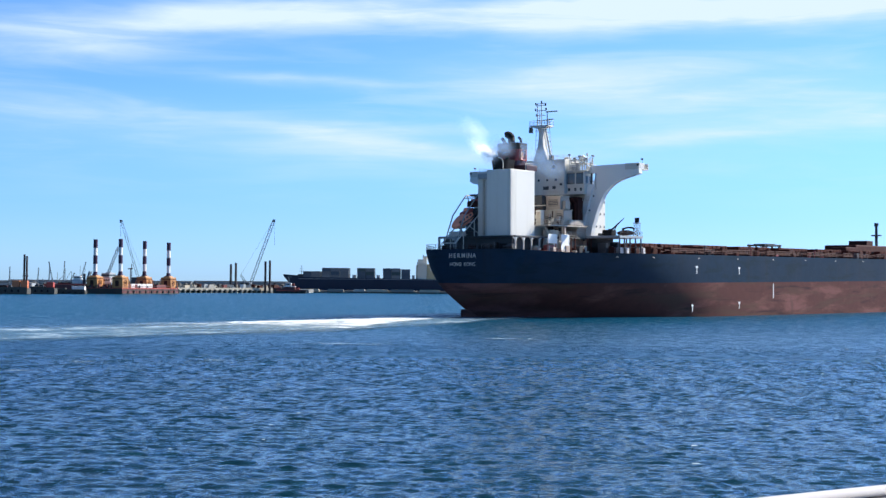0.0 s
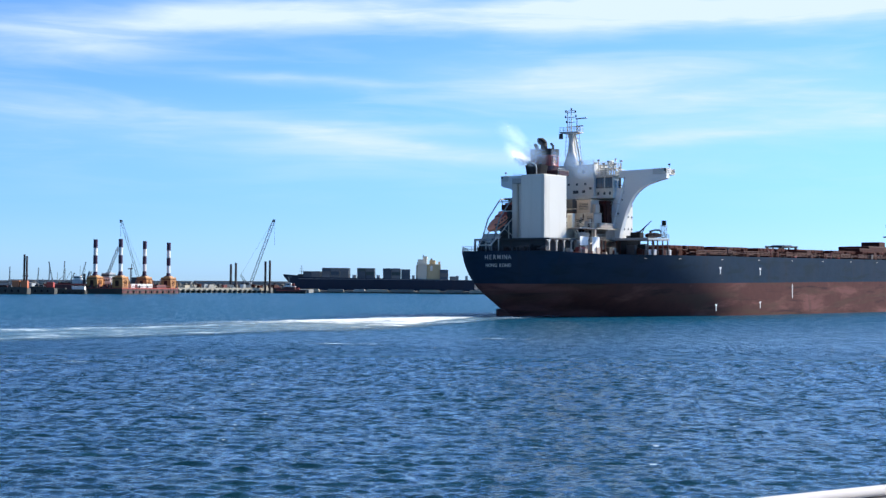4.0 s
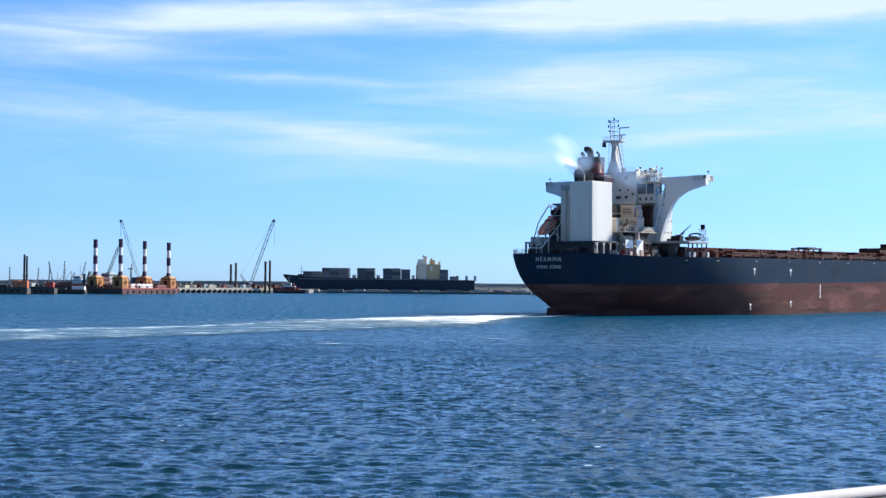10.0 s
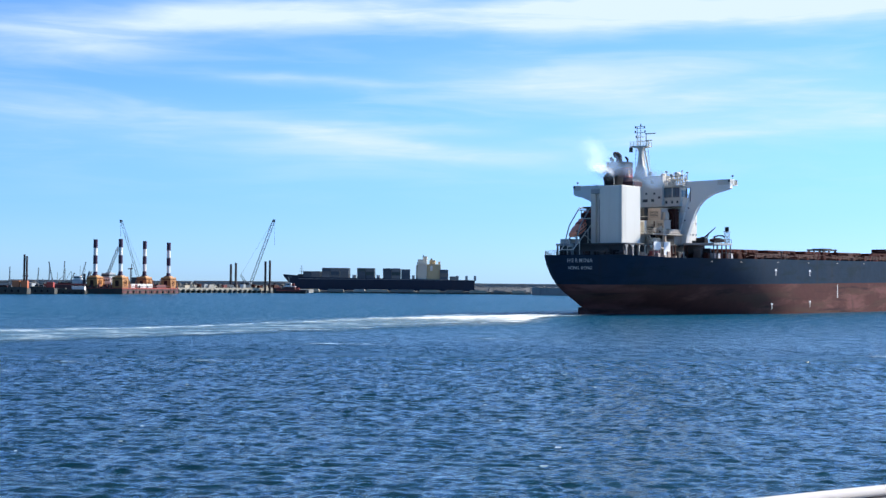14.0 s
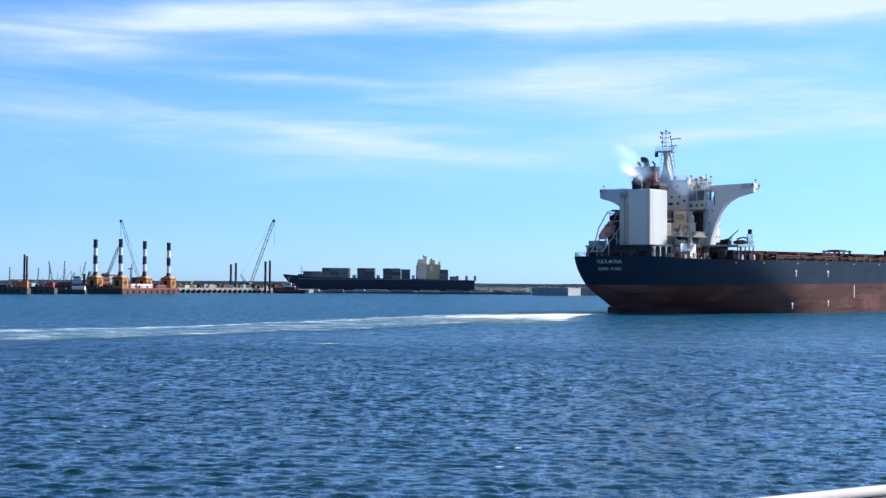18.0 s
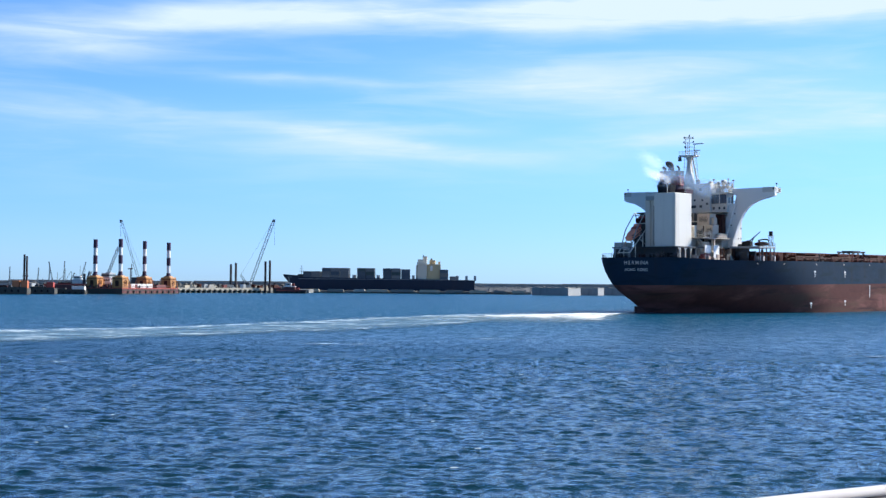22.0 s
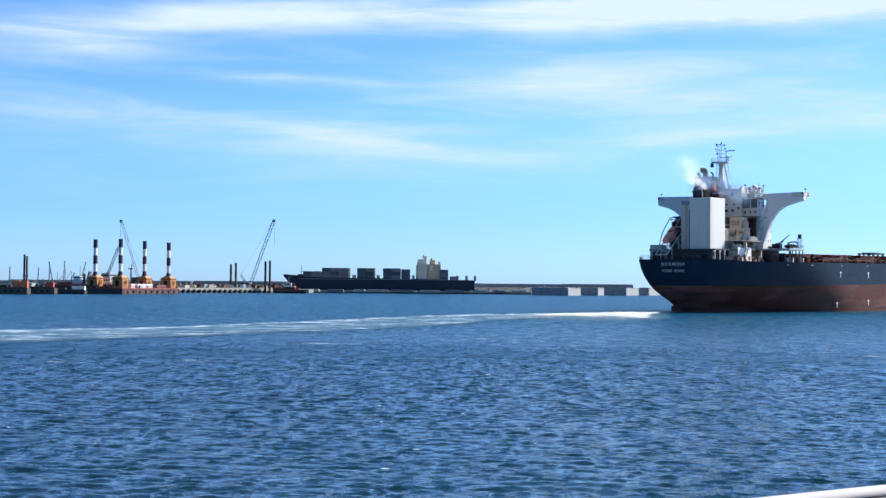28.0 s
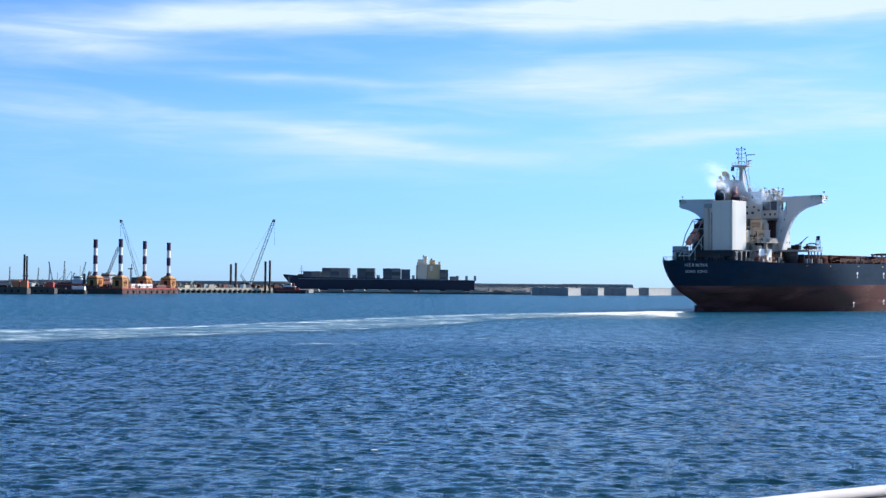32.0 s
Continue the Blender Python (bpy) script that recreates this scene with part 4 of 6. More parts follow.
# bridge wings on their curved brackets
wing_line = [(9.8, 31.95), (22.5, 32.15), (22.5, 29.95), (20.7, 29.5), (19.2, 29.15), (17.8, 28.7), (16.8, 28.25), (15.8, 27.65), (14.9, 26.9), (14.1, 26.0), (13.5, 25.0), (13.1, 24.2),
             (12.3, 22.4), (11.8, 20.9), (11.1, 18.9), (10.7, 16.8), (7.9, 16.8), (8.3, 18.5), (9.2, 22.0), (11.3, 28.1), (12.1, 30.4), (9.8, 30.45)]
TIP = {1: 22.5, -1: 21.4}
for s in (1, -1):
    outline = [(s * min(x, TIP[s]), z) for x, z in wing_line]
    wing = part("bridge_wing", bm_prism(outline, "y", -4.6, -3.3), "fresh_white", carrier, "white bridge wing on a curved tapering bracket")
    part("bracket_flange", bm_prism([(s * x, z) for x, z in ((7.2, 16.8), (8.6, 16.8), (9.1, 18.5), (10.0, 22.0), (11.8, 28.1), (10.4, 28.1), (9.0, 23.5), (7.8, 19.5))], "y", -5.2, -3.6), "fresh_white", wing, "bright white inner flange of the bracket")
    for xx in (10.9, 12.0):
        part("gap_post", bm_box(s * xx - 0.12, s * xx + 0.12, -4.6, -4.3, 27.0, 30.5), "dark", wing)
    part("gap_rail", bm_box(min(s * 10.4, s * 12.2), max(s * 10.4, s * 12.2), -4.55, -4.45, 28.7, 28.85), "dark", wing)
    part("wing_end_box", bm_box(min(s * 19.2, s * TIP[s]), max(s * 19.2, s * TIP[s]), -4.7, -2.4, 30.9, 32.15, 0.05), "white", wing)
    part("wing_floor", bm_box(min(s * 9.0, s * (TIP[s] - 0.1)), max(s * 9.0, s * (TIP[s] - 0.1)), -3.3, -0.8, 30.75, 30.95), "white", wing)
    part("wing_front", bm_box(min(s * 9.0, s * (TIP[s] - 0.1)), max(s * 9.0, s * (TIP[s] - 0.1)), -0.8, -0.6, 30.75, 32.1), "white", wing)
    part("end_light", bm_box(s * TIP[s] - 0.5 * (s > 0), s * TIP[s] + 0.5 * (s < 0), -4.72, -4.4, 31.5, 32.0), "dark", wing)
    part("light_pole", bm_tube((s * (TIP[s] - 0.2), -3.0, 32.1), (s * (TIP[s] - 0.2), -3.0, 32.9), 0.04, 0.04, 6), "dark", wing)
    part("signal_lamp", bm_box(s * (TIP[s] - 0.2) - 0.22, s * (TIP[s] - 0.2) + 0.22, -3.2, -2.8, 32.8, 33.15, 0.06), "dark", wing)
    for zz, xx in ((19.6, 9.2), (22.6, 10.5), (25.6, 11.5)):
        part("bracket_hole", bm_tube((s * xx, -4.66, zz), (s * xx, -4.58, zz), 0.2, 0.2, 10), "dark", wing)

# mast
mast = part("radar_mast", loft([(-1.0, -6.0, 1.75, 0.9, 33.5), (-0.95, -6.0, 1.25, 0.75, 35.2), (-0.9, -6.0, 0.75, 0.6, 36.8), (-0.9, -6.0, 0.55, 0.5, 38.4),
                                (-0.85, -6.0, 0.55, 0.5, 39.7), (-0.85, -6.0, 0.95, 0.8, 40.9)]), "white", carrier, "white radar mast with crosstrees and aerials")
part("mast_leg", bm_tube((1.35, -5.4, 33.5), (-0.1, -5.6, 40.7), 0.26, 0.2, 10), "clean_white", mast, "slim white raking mast leg")
part("mast_leg", bm_tube((-0.9, -3.2, 33.5), (-0.8, -5.2, 40.7), 0.26, 0.2, 10), "clean_white", mast)
part("mast_platform", bm_prism([(-3.3, 41.25), (1.7, 41.05), (1.7, 40.85), (0.4, 40.6), (-1.9, 40.6), (-3.3, 41.0)], "y", -7.2, -5.0), "white", mast)
railing(carrier, [(-3.2, -7.1, 41.2), (1.6, -7.1, 41.05), (1.6, -5.1, 41.05)], 1.0, 1.0, "white", 0.04)
part("radar_pod", bm_tube((-3.45, -6.3, 39.7), (-3.45, -6.3, 40.9), 0.5, 0.42, 12), "dark", mast)
part("pod_arm", bm_tube((-3.4, -6.3, 40.8), (-2.4, -6.3, 41.1), 0.1, 0.1, 6), "dark", mast)
for x, top, r in ((-1.75, 45.9, 0.13), (-0.75, 46.3, 0.12), (0.75, 43.9, 0.14), (-1.25, 44.6, 0.08)):
    part("pole", bm_tube((x, -6.2, 41.1), (x, -6.2, top), r, r * 0.7, 8), "white" if top > 44 else "grey", mast)
for z, x0, x1 in ((42.3, -1.9, 0.9), (43.3, -2.2, 0.3), (44.4, -2.3, 0.5), (45.5, -2.2, 0.4), (45.9, -2.4, 0.1)):
    part("crosstree", bm_tube((x0, -6.2, z), (x1, -6.2, z), 0.07, 0.07, 6), "grey", mast)
part("radar_scanner", bm_box(0.4, 3.4, -6.3, -6.0, 43.9, 44.15, 0.04), "grey", mast)
part("radar_scanner", bm_box(0.9, 2.6, -6.6, -6.3, 42.2, 42.42, 0.04), "grey", mast)
part("scanner_post", bm_tube((1.5, -6.45, 41.0), (1.5, -6.45, 42.2), 0.1, 0.1, 8), "grey", mast)
for x, z in ((-2.2, 45.6), (0.3, 45.4), (-0.75, 46.0), (-2.3, 44.4), (0.45, 44.4), (-2.0, 43.2)):
    part("lantern", bm_tube((x, -6.2, z), (x, -6.2, z + 0.5), 0.17, 0.17, 8), "dark", mast)
for z in (34.6, 35.6, 36.6, 37.6, 38.6, 39.6):
    part("rung", bm_tube((1.45 - 0.2 * (z - 33.5), -5.9, z), (1.95 - 0.12 * (z - 33.5), -5.9, z), 0.05, 0.05, 5), "grey", mast)
    part("rung", bm_tube((-2.3, -6.3, z + 0.4), (-1.5, -6.3, z + 0.4), 0.05, 0.05, 5), "grey", mast)
part("ladder_rail", bm_tube((1.95, -5.9, 33.6), (1.1, -5.9, 40.8), 0.06, 0.06, 5), "clean_white", mast)
part("ladder_rail", bm_tube((-2.3, -6.3, 35.5), (-2.0, -6.3, 40.8), 0.05, 0.05, 5), "grey", mast)

# lower aft superstructure: ventilators, fan rooms and pipes between the casing and the house
def louvred_box(x0, x1, y0, y1, z0, z1, tone, slats, name="fan_room", label=""):
    """A steel ventilator house with louvre slats over a dark plate on its aft face and a rain lip on top."""
    box = part(name, bm_box(x0, x1, y0, y1, z0, z1, 0.1), tone, carrier, label)
    part("rain_lip", bm_box(x0 - 0.12, x1 + 0.12, y0 - 0.12, y1 + 0.12, z1, z1 + 0.12, 0.03), "cream", box)
    lx0, lx1, lz0, lz1 = x0 + (x1 - x0) * 0.18, x1 - (x1 - x0) * 0.18, z0 + (z1 - z0) * 0.3, z1 - (z1 - z0) * 0.22
    # flat dark plate gives the shade behind the slats
    part("louvre_recess", bm_box(lx0, lx1, y0 - 0.03, y0 + 0.02, lz0, lz1), "dark", box)
    for i in range(slats):
        z = lz0 + (lz1 - lz0) * (i + 0.5) / slats
        part("louvre_slat", bm_box(lx0, lx1, y0 - 0.1, y0 - 0.02, z - 0.09, z + 0.07), tone, box)
    return box


louvred_box(5.1, 8.7, -13.0, -9.6, 22.4, 25.3, "beige", 4, "upper_fan_room", "beige upper ventilator house with rust runs")
louvred_box(7.8, 9.9, -13.6, -10.4, 19.3, 22.4, "beige", 4, "lower_fan_room", "beige lower ventilator house")
louvred_box(4.6, 7.6, -13.2, -9.8, 16.8, 22.4, "cream", 6, "vent_house", "cream ventilator house with rust runs")
part("side_fan", bm_box(8.7, 9.6, -12.4, -10.6, 22.6, 24.4, 0.15), "beige", carrier)
part("uptake_trunk", bm_box(2.3, 5.0, -14.4, -12.0, 22.8, 25.6, 0.12), "dark", carrier, "dark uptake trunk beside the casing")
part("access_trunk", bm_box(2.4, 4.4, -14.2, -11.0, 16.8, 22.8, 0.1), "brown", carrier)
part("gas_locker", bm_box(5.0, 6.4, -16.6, -15.6, 19.2, 22.4, 0.1), "clean_white", carrier, "bright white upright gas locker")
part("locker_door", bm_box(5.2, 6.2, -16.66, -16.58, 19.5, 22.0), "cream", carrier)
part("red_house", bm_box(6.9, 9.2, -7.2, -4.1, 20.3, 25.4, 0.12), "brown", carrier, "dull red-brown pipe casing on the house front")
for k, x in enumerate((7.1, 7.9, 8.8)):
    bm = bm_tube((x, -7.6, 19.2), (x, -7.6, 23.0 + 0.6 * k), 0.27, 0.27, 10)
    bm_tube((x, -7.6, 22.9 + 0.6 * k), (x - 0.8, -7.9, 24.2 + 0.4 * k), 0.27, 0.27, 10, bm)
    part("exhaust_bend", bm, ("deck", "brown", "deck")[k], carrier, "red-brown bent ventilation pipe", True)
part("band_wall", bm_box(4.8, 10.6, -14.2, -13.7, 16.8, 19.0, 0.05), "beige", carrier, "beige screen wall below the fan rooms")
for k in range(3):
    part("wall_door", bm_box(5.6 + 1.7 * k, 6.3 + 1.7 * k, -14.26, -14.18, 16.95, 18.7, 0.03), ("cream", "brown", "dark")[k], carrier)
part("pipe_rack", bm_box(2.4, 10.4, -8.6, -8.3, 18.6, 18.9), "cream", carrier)
for k, (x, z1, tone) in enumerate(((3.3, 24.0, "brown"), (4.7, 21.8, "cream"), (7.7, 22.2, "brown"), (10.1, 20.6, "cream"))):
    part("riser_pipe", bm_tube((x, -14.4, 16.8), (x, -14.4, z1), 0.12, 0.12, 8), tone, carrier)
for k, z in enumerate((20.2, 21.0, 23.4)):
    part("pipe_run", bm_tube((2.6, -14.6, z), (5.0 + 0.6 * k, -14.6, z), 0.09, 0.09, 8), ("cream", "brown", "cream")[k], carrier)
part("valve_box", bm_box(8.2, 8.9, -14.1, -13.6, 20.2, 21.0, 0.08), "cream", carrier)
part("mid_deck", bm_box(2.4, 10.8, -20.5, -6.0, 19.0, 19.2), "cream", carrier)
railing(carrier, [(9.7, -20.4, 16.8), (9.7, -6.2, 16.8)], 1.1, 1.4, "cream", 0.05)
railing(carrier, [(8.2, -20.4, 19.2), (10.7, -20.4, 19.2), (10.7, -8.0, 19.2)], 1.1, 1.4, "cream", 0.05)
railing(carrier, [(5.2, -13.1, 25.42), (8.6, -13.1, 25.42)], 0.9, 1.1, "cream", 0.04)
stair = part("stair", bm_prism([(-20.4, 19.2), (-20.0, 19.2), (-17.2, 16.8), (-17.8, 16.8)], "x", 8.7, 8.78), "cream", carrier, "cream inclined ladder between two decks")
part("stair_side", bm_prism([(-20.4, 19.2), (-20.0, 19.2), (-17.2, 16.8), (-17.8, 16.8)], "x", 9.42, 9.5), "cream", stair)
for k in range(9):
    f = (k + 0.5) / 9
    part("tread", bm_box(8.78, 9.42, -20.2 + 2.7 * f - 0.12, -20.2 + 2.7 * f + 0.12, 19.15 - 2.35 * f - 0.02, 19.15 - 2.35 * f + 0.02), "cream", stair)
part("winch_box", bm_box(7.6, 9.6, -18.0, -14.8, 16.8, 18.2, 0.15), "cream", carrier)
part("duct", bm_box(9.9, 10.7, -12.5, -7.0, 19.2, 20.4, 0.2), "beige", carrier)
part("store_house", bm_box(4.5, 9.6, -8.2, -4.0, 16.8, 19.0, 0.08), "beige", carrier)
gear_rng = random.Random(21)
for i in range(22):
    x, y, z = gear_rng.uniform(3.0, 9.8), gear_rng.uniform(-15.4, -13.4), gear_rng.uniform(17.0, 22.0)
    w, d, h = gear_rng.uniform(0.12, 0.35), gear_rng.uniform(0.2, 0.5), gear_rng.uniform(0.12, 0.45)
    tone = gear_rng.choice(("brown", "beige", "dark", "cream", "deck"))
    part("deck_fitting", bm_box(x - w, x + w, -14.6 - d, -14.2, z - h, z + h, 0.06), tone, carrier)
for x0 in (-3.4, -1.2, 1.0, 3.2):
    part("aft_window", bm_box(x0, x0 + 0.5, -6.98, -6.9, 29.0, 29.5, 0.03), "glass", top_house)

poop_rng = random.Random(33)
for i in range(26):
    x, y = poop_rng.uniform(9.2, 13.4), poop_rng.uniform(-26.0, -5.0)
    w, d, h = poop_rng.uniform(0.2, 0.6), poop_rng.uniform(0.2, 0.7), poop_rng.uniform(0.5, 1.7)
    part("poop_fitting", bm_box(x - w, x + w, y - d, y + d, 13.42, 13.42 + h, 0.06), poop_rng.choice(("brown", "dark", "cream", "deck", "beige")), carrier)
for y in (-25.0, -22.4, -9.8, -7.2):
    part("hanging_lamp", bm_box(9.5, 9.75, y - 0.15, y + 0.15, 16.1, 16.45, 0.04), "dark", carrier)

# free-fall lifeboat on its ramp over the stern
ramp = part("boat_ramp", bmesh.new(), "white", carrier, "white sloping launch ramp for the lifeboat")
bm = bmesh.new()
for x in (-4.5, -1.2):
    bm_tube((x, -25.4, 23.1), (x, -35.8, 15.2), 0.12, 0.12, 8, bm)
    for y, z in ((-26.0, 22.6), (-29.4, 20.1), (-33.0, 17.3)):
        bm_tube((x, y, 14.0), (x, y, z), 0.11, 0.11, 8, bm)
    bm_tube((x, -25.0, 16.0), (x, -31.0, 18.8), 0.08, 0.08, 6, bm)
for y, z in ((-25.4, 23.1), (-30.0, 19.6), (-35.6, 15.3)):
    bm_tube((-4.5, y, z), (-1.2, y, z), 0.11, 0.11, 8, bm)
bm.to_mesh(ramp.data)
bm.free()
for y, z, tone in ((-26.4, 23.9, "tug_red"), (-27.6, 23.4, "brown"), (-25.2, 21.6, "dark"), (-28.0, 18.4, "dark"), (-26.2, 19.6, "brown")):
    part("winch_gear", bm_box(-4.0, -1.0, y - 0.7, y + 0.7, z - 0.6, z + 0.6, 0.2), tone, carrier)


def bm_boat(length, r, bm=None):
    """A closed lifeboat lying along y, its blunt conning dome near one end."""
    bm = bm or bmesh.new()
    n, rows = 14, []
    for i in range(11):
        f = i / 10
        s = max(0.12, math.sin(math.pi * (0.06 + 0.88 * f)) ** 0.55)
        ring = []
        for j in range(n):
            t = 2 * math.pi * j / n
            ring.append(bm.verts.new((r * s * math.cos(t), (f - 0.5) * length, r * s * math.sin(t) * (1.05 if math.sin(t) > 0 else 0.85))))
        rows.append(ring)
    for a, b in zip(rows, rows[1:]):
        for j in range(n):
            bm.faces.new((a[j], a[(j + 1) % n], b[(j + 1) % n], b[j]))
    bm.faces.new(rows[0][::-1]), bm.faces.new(rows[-1])
    bmesh.ops.recalc_face_normals(bm, faces=bm.faces)
    return bm


lifeboat = part("lifeboat", bm_boat(7.0, 1.3), "orange", carrier, "orange enclosed free-fall lifeboat on its ramp", True)
lifeboat.matrix_basis = pose(-2.75, -31.0, 20.0, 25.0, 0, 0)
part("conning_dome", bm_tube((0, 1.7, 0.9), (0, 1.9, 1.9), 0.8, 0.55, 12), "orange", lifeboat)
part("canopy", bm_box(-0.9, 0.9, 0.2, 2.9, 0.8, 1.5, 0.3), "tug_red", lifeboat, "dull red upper canopy")
part("fender_strip", bm_box(-1.3, 1.3, -2.5, 2.5, -0.12, 0.12, 0.05), "dark", lifeboat)
for y in (-2.4, -1.2, 0.0, 1.2):
    part("boat_window", bm_box(1.08, 1.2, y - 0.3, y + 0.3, 0.45, 0.8, 0.04), "dark", lifeboat)
part("boat_propeller_guard", bm_tube((0, 3.1, -0.3), (0, 3.4, -0.3), 0.5, 0.6, 12), "dark", lifeboat)
part("boat_winch", bm_box(-4.6, -1.4, -25.0, -22.6, 23.0, 25.4, 0.2), "dark", carrier)
for x in (-4.4, -1.4):
    bm = bm_tube((x, -32.4, 20.9), (x, -28.7, 24.6), 0.13, 0.13, 8)
    bm_tube((x, -28.7, 24.6), (x, -28.0, 25.2), 0.13, 0.13, 8, bm)
    bm_tube((x, -28.0, 25.2), (x, -25.2, 25.2), 0.13, 0.13, 8, bm)
    bm_tube((x, -27.6, 25.2), (x, -26.6, 22.6), 0.1, 0.1, 8, bm)
    bm_tube((x, -32.4, 20.9), (x, -34.6, 16.2), 0.13, 0.13, 8, bm)
    part("davit_frame", bm, "grey", carrier)
for x, y, z, tone in ((-3.6, -27.2, 23.6, "dark"), (-2.0, -26.4, 24.4, "brown"), (-4.2, -25.6, 22.2, "black"), (-1.8, -28.4, 21.6, "dark"), (-4.9, -28.6, 18.9, "cream"), (-5.4, -30.4, 16.4, "white")):
    part("launch_gear", bm_box(x - 0.5, x + 0.5, y - 0.5, y + 0.5, z - 0.45, z + 0.45, 0.1), tone, carrier)
part("davit_beam", bm_tube((-4.4, -28.7, 24.6), (-1.4, -28.7, 24.6), 0.1, 0.1, 8), "grey", carrier)
part("davit_head", bm_box(-4.6, -1.2, -26.6, -25.6, 25.1, 25.5, 0.05), "dark", carrier)
part("boat_platform", bm_box(-5.2, -1.1, -28.0, -20.5, 18.5, 18.7), "dark", carrier)
part("boat_cradle", bm_box(-4.9, -1.2, -27.6, -24.0, 16.8, 22.6, 0.3), "dark", carrier)
part("stern_store", bm_box(-15.2, -12.2, -20.0, -16.0, 13.4, 18.2, 0.08), "white", carrier, "small white deckhouse on the port quarter")
part("stern_gantry", bm_prism([(-6.6, 13.9), (-6.2, 13.9), (-6.2, 16.2), (-2.4, 16.2), (-2.4, 13.9), (-2.0, 13.9), (-2.0, 16.6), (-6.6, 16.6)], "y", -34.4, -34.1), "grey", carrier)

# stern mooring deck
stern_line = [(-half_breadth(a, 14.0) + 0.2, a, sheer(a)) for a in (-22, -26, -30, -33, -34.6)] + [(half_breadth(-34.9, 14.0) - 0.4, -34.9, sheer(-34.9))]
railing(carrier, stern_line, 1.0, 1.6, "dark", 0.035)
for x, y in ((-7.2, -33.2), (-5.6, -33.6), (3.2, -33.4), (5.5, -32.6), (8.4, -30.5)):
    for dx in (0.0, 0.9):
        part("bollard", bm_tube((x + dx, y, 13.9), (x + dx, y, 14.9), 0.3, 0.3, 10), "black", carrier)
for x in (-5.0, 3.0, 8.6):
    bm = bm_tube((x - 1.1, -31.0, 14.6), (x + 1.1, -31.0, 14.6), 0.55, 0.55, 12)
    bm_box(x - 1.5, x + 1.5, -31.6, -30.4, 13.8, 14.2, 0, bm)
    part("mooring_winch", bm, "dark", carrier)
part("flagstaff", bm_tube((-2.0, -35.0, 14.0), (-2.4, -35.6, 18.6), 0.06, 0.04, 6), "grey", carrier)

# provision deck ahead of the gangway: platform, crane, rescue boat, signal post
platform = part("provision_platform", bm_box(12.0, 20.3, -8.4, 0.7, 16.6, 17.1, 0.04), "grey", carrier, "pale grey provision platform on posts")
part("platform_wall", bm_box(12.2, 13.0, -8.2, 0.5, 13.42, 16.6, 0.05), "black", carrier, "dark inner wall under the provision platform")
pp = part("platform_post", bm_tube((0, 0, 13.4), (0, 0, 16.6), 0.16, 0.16, 8), "dark", platform)
pp.location = (20.0, 0.4, 0)
for x, y in ((20.0, -1.8), (20.0, -4.0), (20.0, -6.2), (20.0, -8.1), (16.5, 0.4), (13.0, 0.4)):
    again(pp, platform, Matrix.Translation((x, y, 0)))
railing(carrier, [(20.2, -8.2, 17.1), (20.2, 0.6, 17.1), (12.0, 0.6, 17.1)], 0.9, 1.7, "dark", 0.03)
LOCKER_TONES = ("dark", "tank_pale", "brown")
for y0, y1 in ((-7.4, -6.4), (-4.9, -3.6), (-2.4, -1.2), (1.6, 2.8), (4.4, 5.3)):
    part("deck_locker", bm_box(17.0, 18.2, y0, y1, 13.4, 14.7, 0.06), LOCKER_TONES[round(y0) % 3], carrier)
for y0, y1, z, tone in ((-8.0, -6.9, 15.6, "dark"), (-5.8, -5.0, 15.0, "brown"), (-3.4, -2.6, 15.9, "dark"), (-0.8, 0.2, 15.3, "brown"), (6.2, 7.4, 15.0, "dark")):
    part("deck_machine", bm_box(14.6, 16.6, y0, y1, 13.4, z, 0.1), tone, carrier)
crane = part("provision_crane", bm_tube((14.0, -2.0, 17.1), (14.0, -2.0, 18.7), 0.7, 0.55, 12), "black", carrier, "dark provision crane with its jib raised")
part("crane_house", bm_box(12.5, 14.9, -3.0, -1.0, 17.25, 18.5, 0.25), "black", crane)
part("jib", bm_tube((14.2, -2.0, 18.4), (17.2, -1.8, 20.9), 0.2, 0.09, 8), "black", crane)
part("jib_ram", bm_tube((14.5, -2.0, 17.6), (15.5, -1.9, 19.3), 0.12, 0.1, 8), "dark", crane)
part("hook_block", bm_box(11.4, 12.6, -2.8, -1.6, 17.1, 17.8, 0.1), "dark", crane)
rescue = part("rescue_boat", bm_boat(3.6, 0.62), "brown", carrier, "dull red rescue boat in its cradle", True)
rescue.matrix_basis = pose(17.6, -1.8, 17.75, 0, 0, -80)
part("rescue_davit", bm_prism([(16.2, 17.1), (16.5, 17.1), (16.7, 18.6), (17.7, 18.8), (18.9, 18.7), (19.1, 18.1), (19.3, 18.7), (18.7, 19.1), (17.5, 19.1), (16.3, 18.8)], "y", -1.1, -0.85), "black", carrier)
signal = part("signal_post", bmesh.new(), "grey", carrier, "lattice signal post with a black lantern")
bm = bm_lattice((19.3, 0.0, 17.1), (19.3, 0.0, 19.9), 0.9, 4, 0.06)
bm_box(18.7, 19.9, -0.6, 0.6, 19.8, 19.95, 0, bm)
bm.to_mesh(signal.data)
bm.free()
part("lantern", bm_tube((19.3, 0.0, 19.95), (19.3, 0.0, 21.0), 0.5, 0.5, 12), "black", signal)

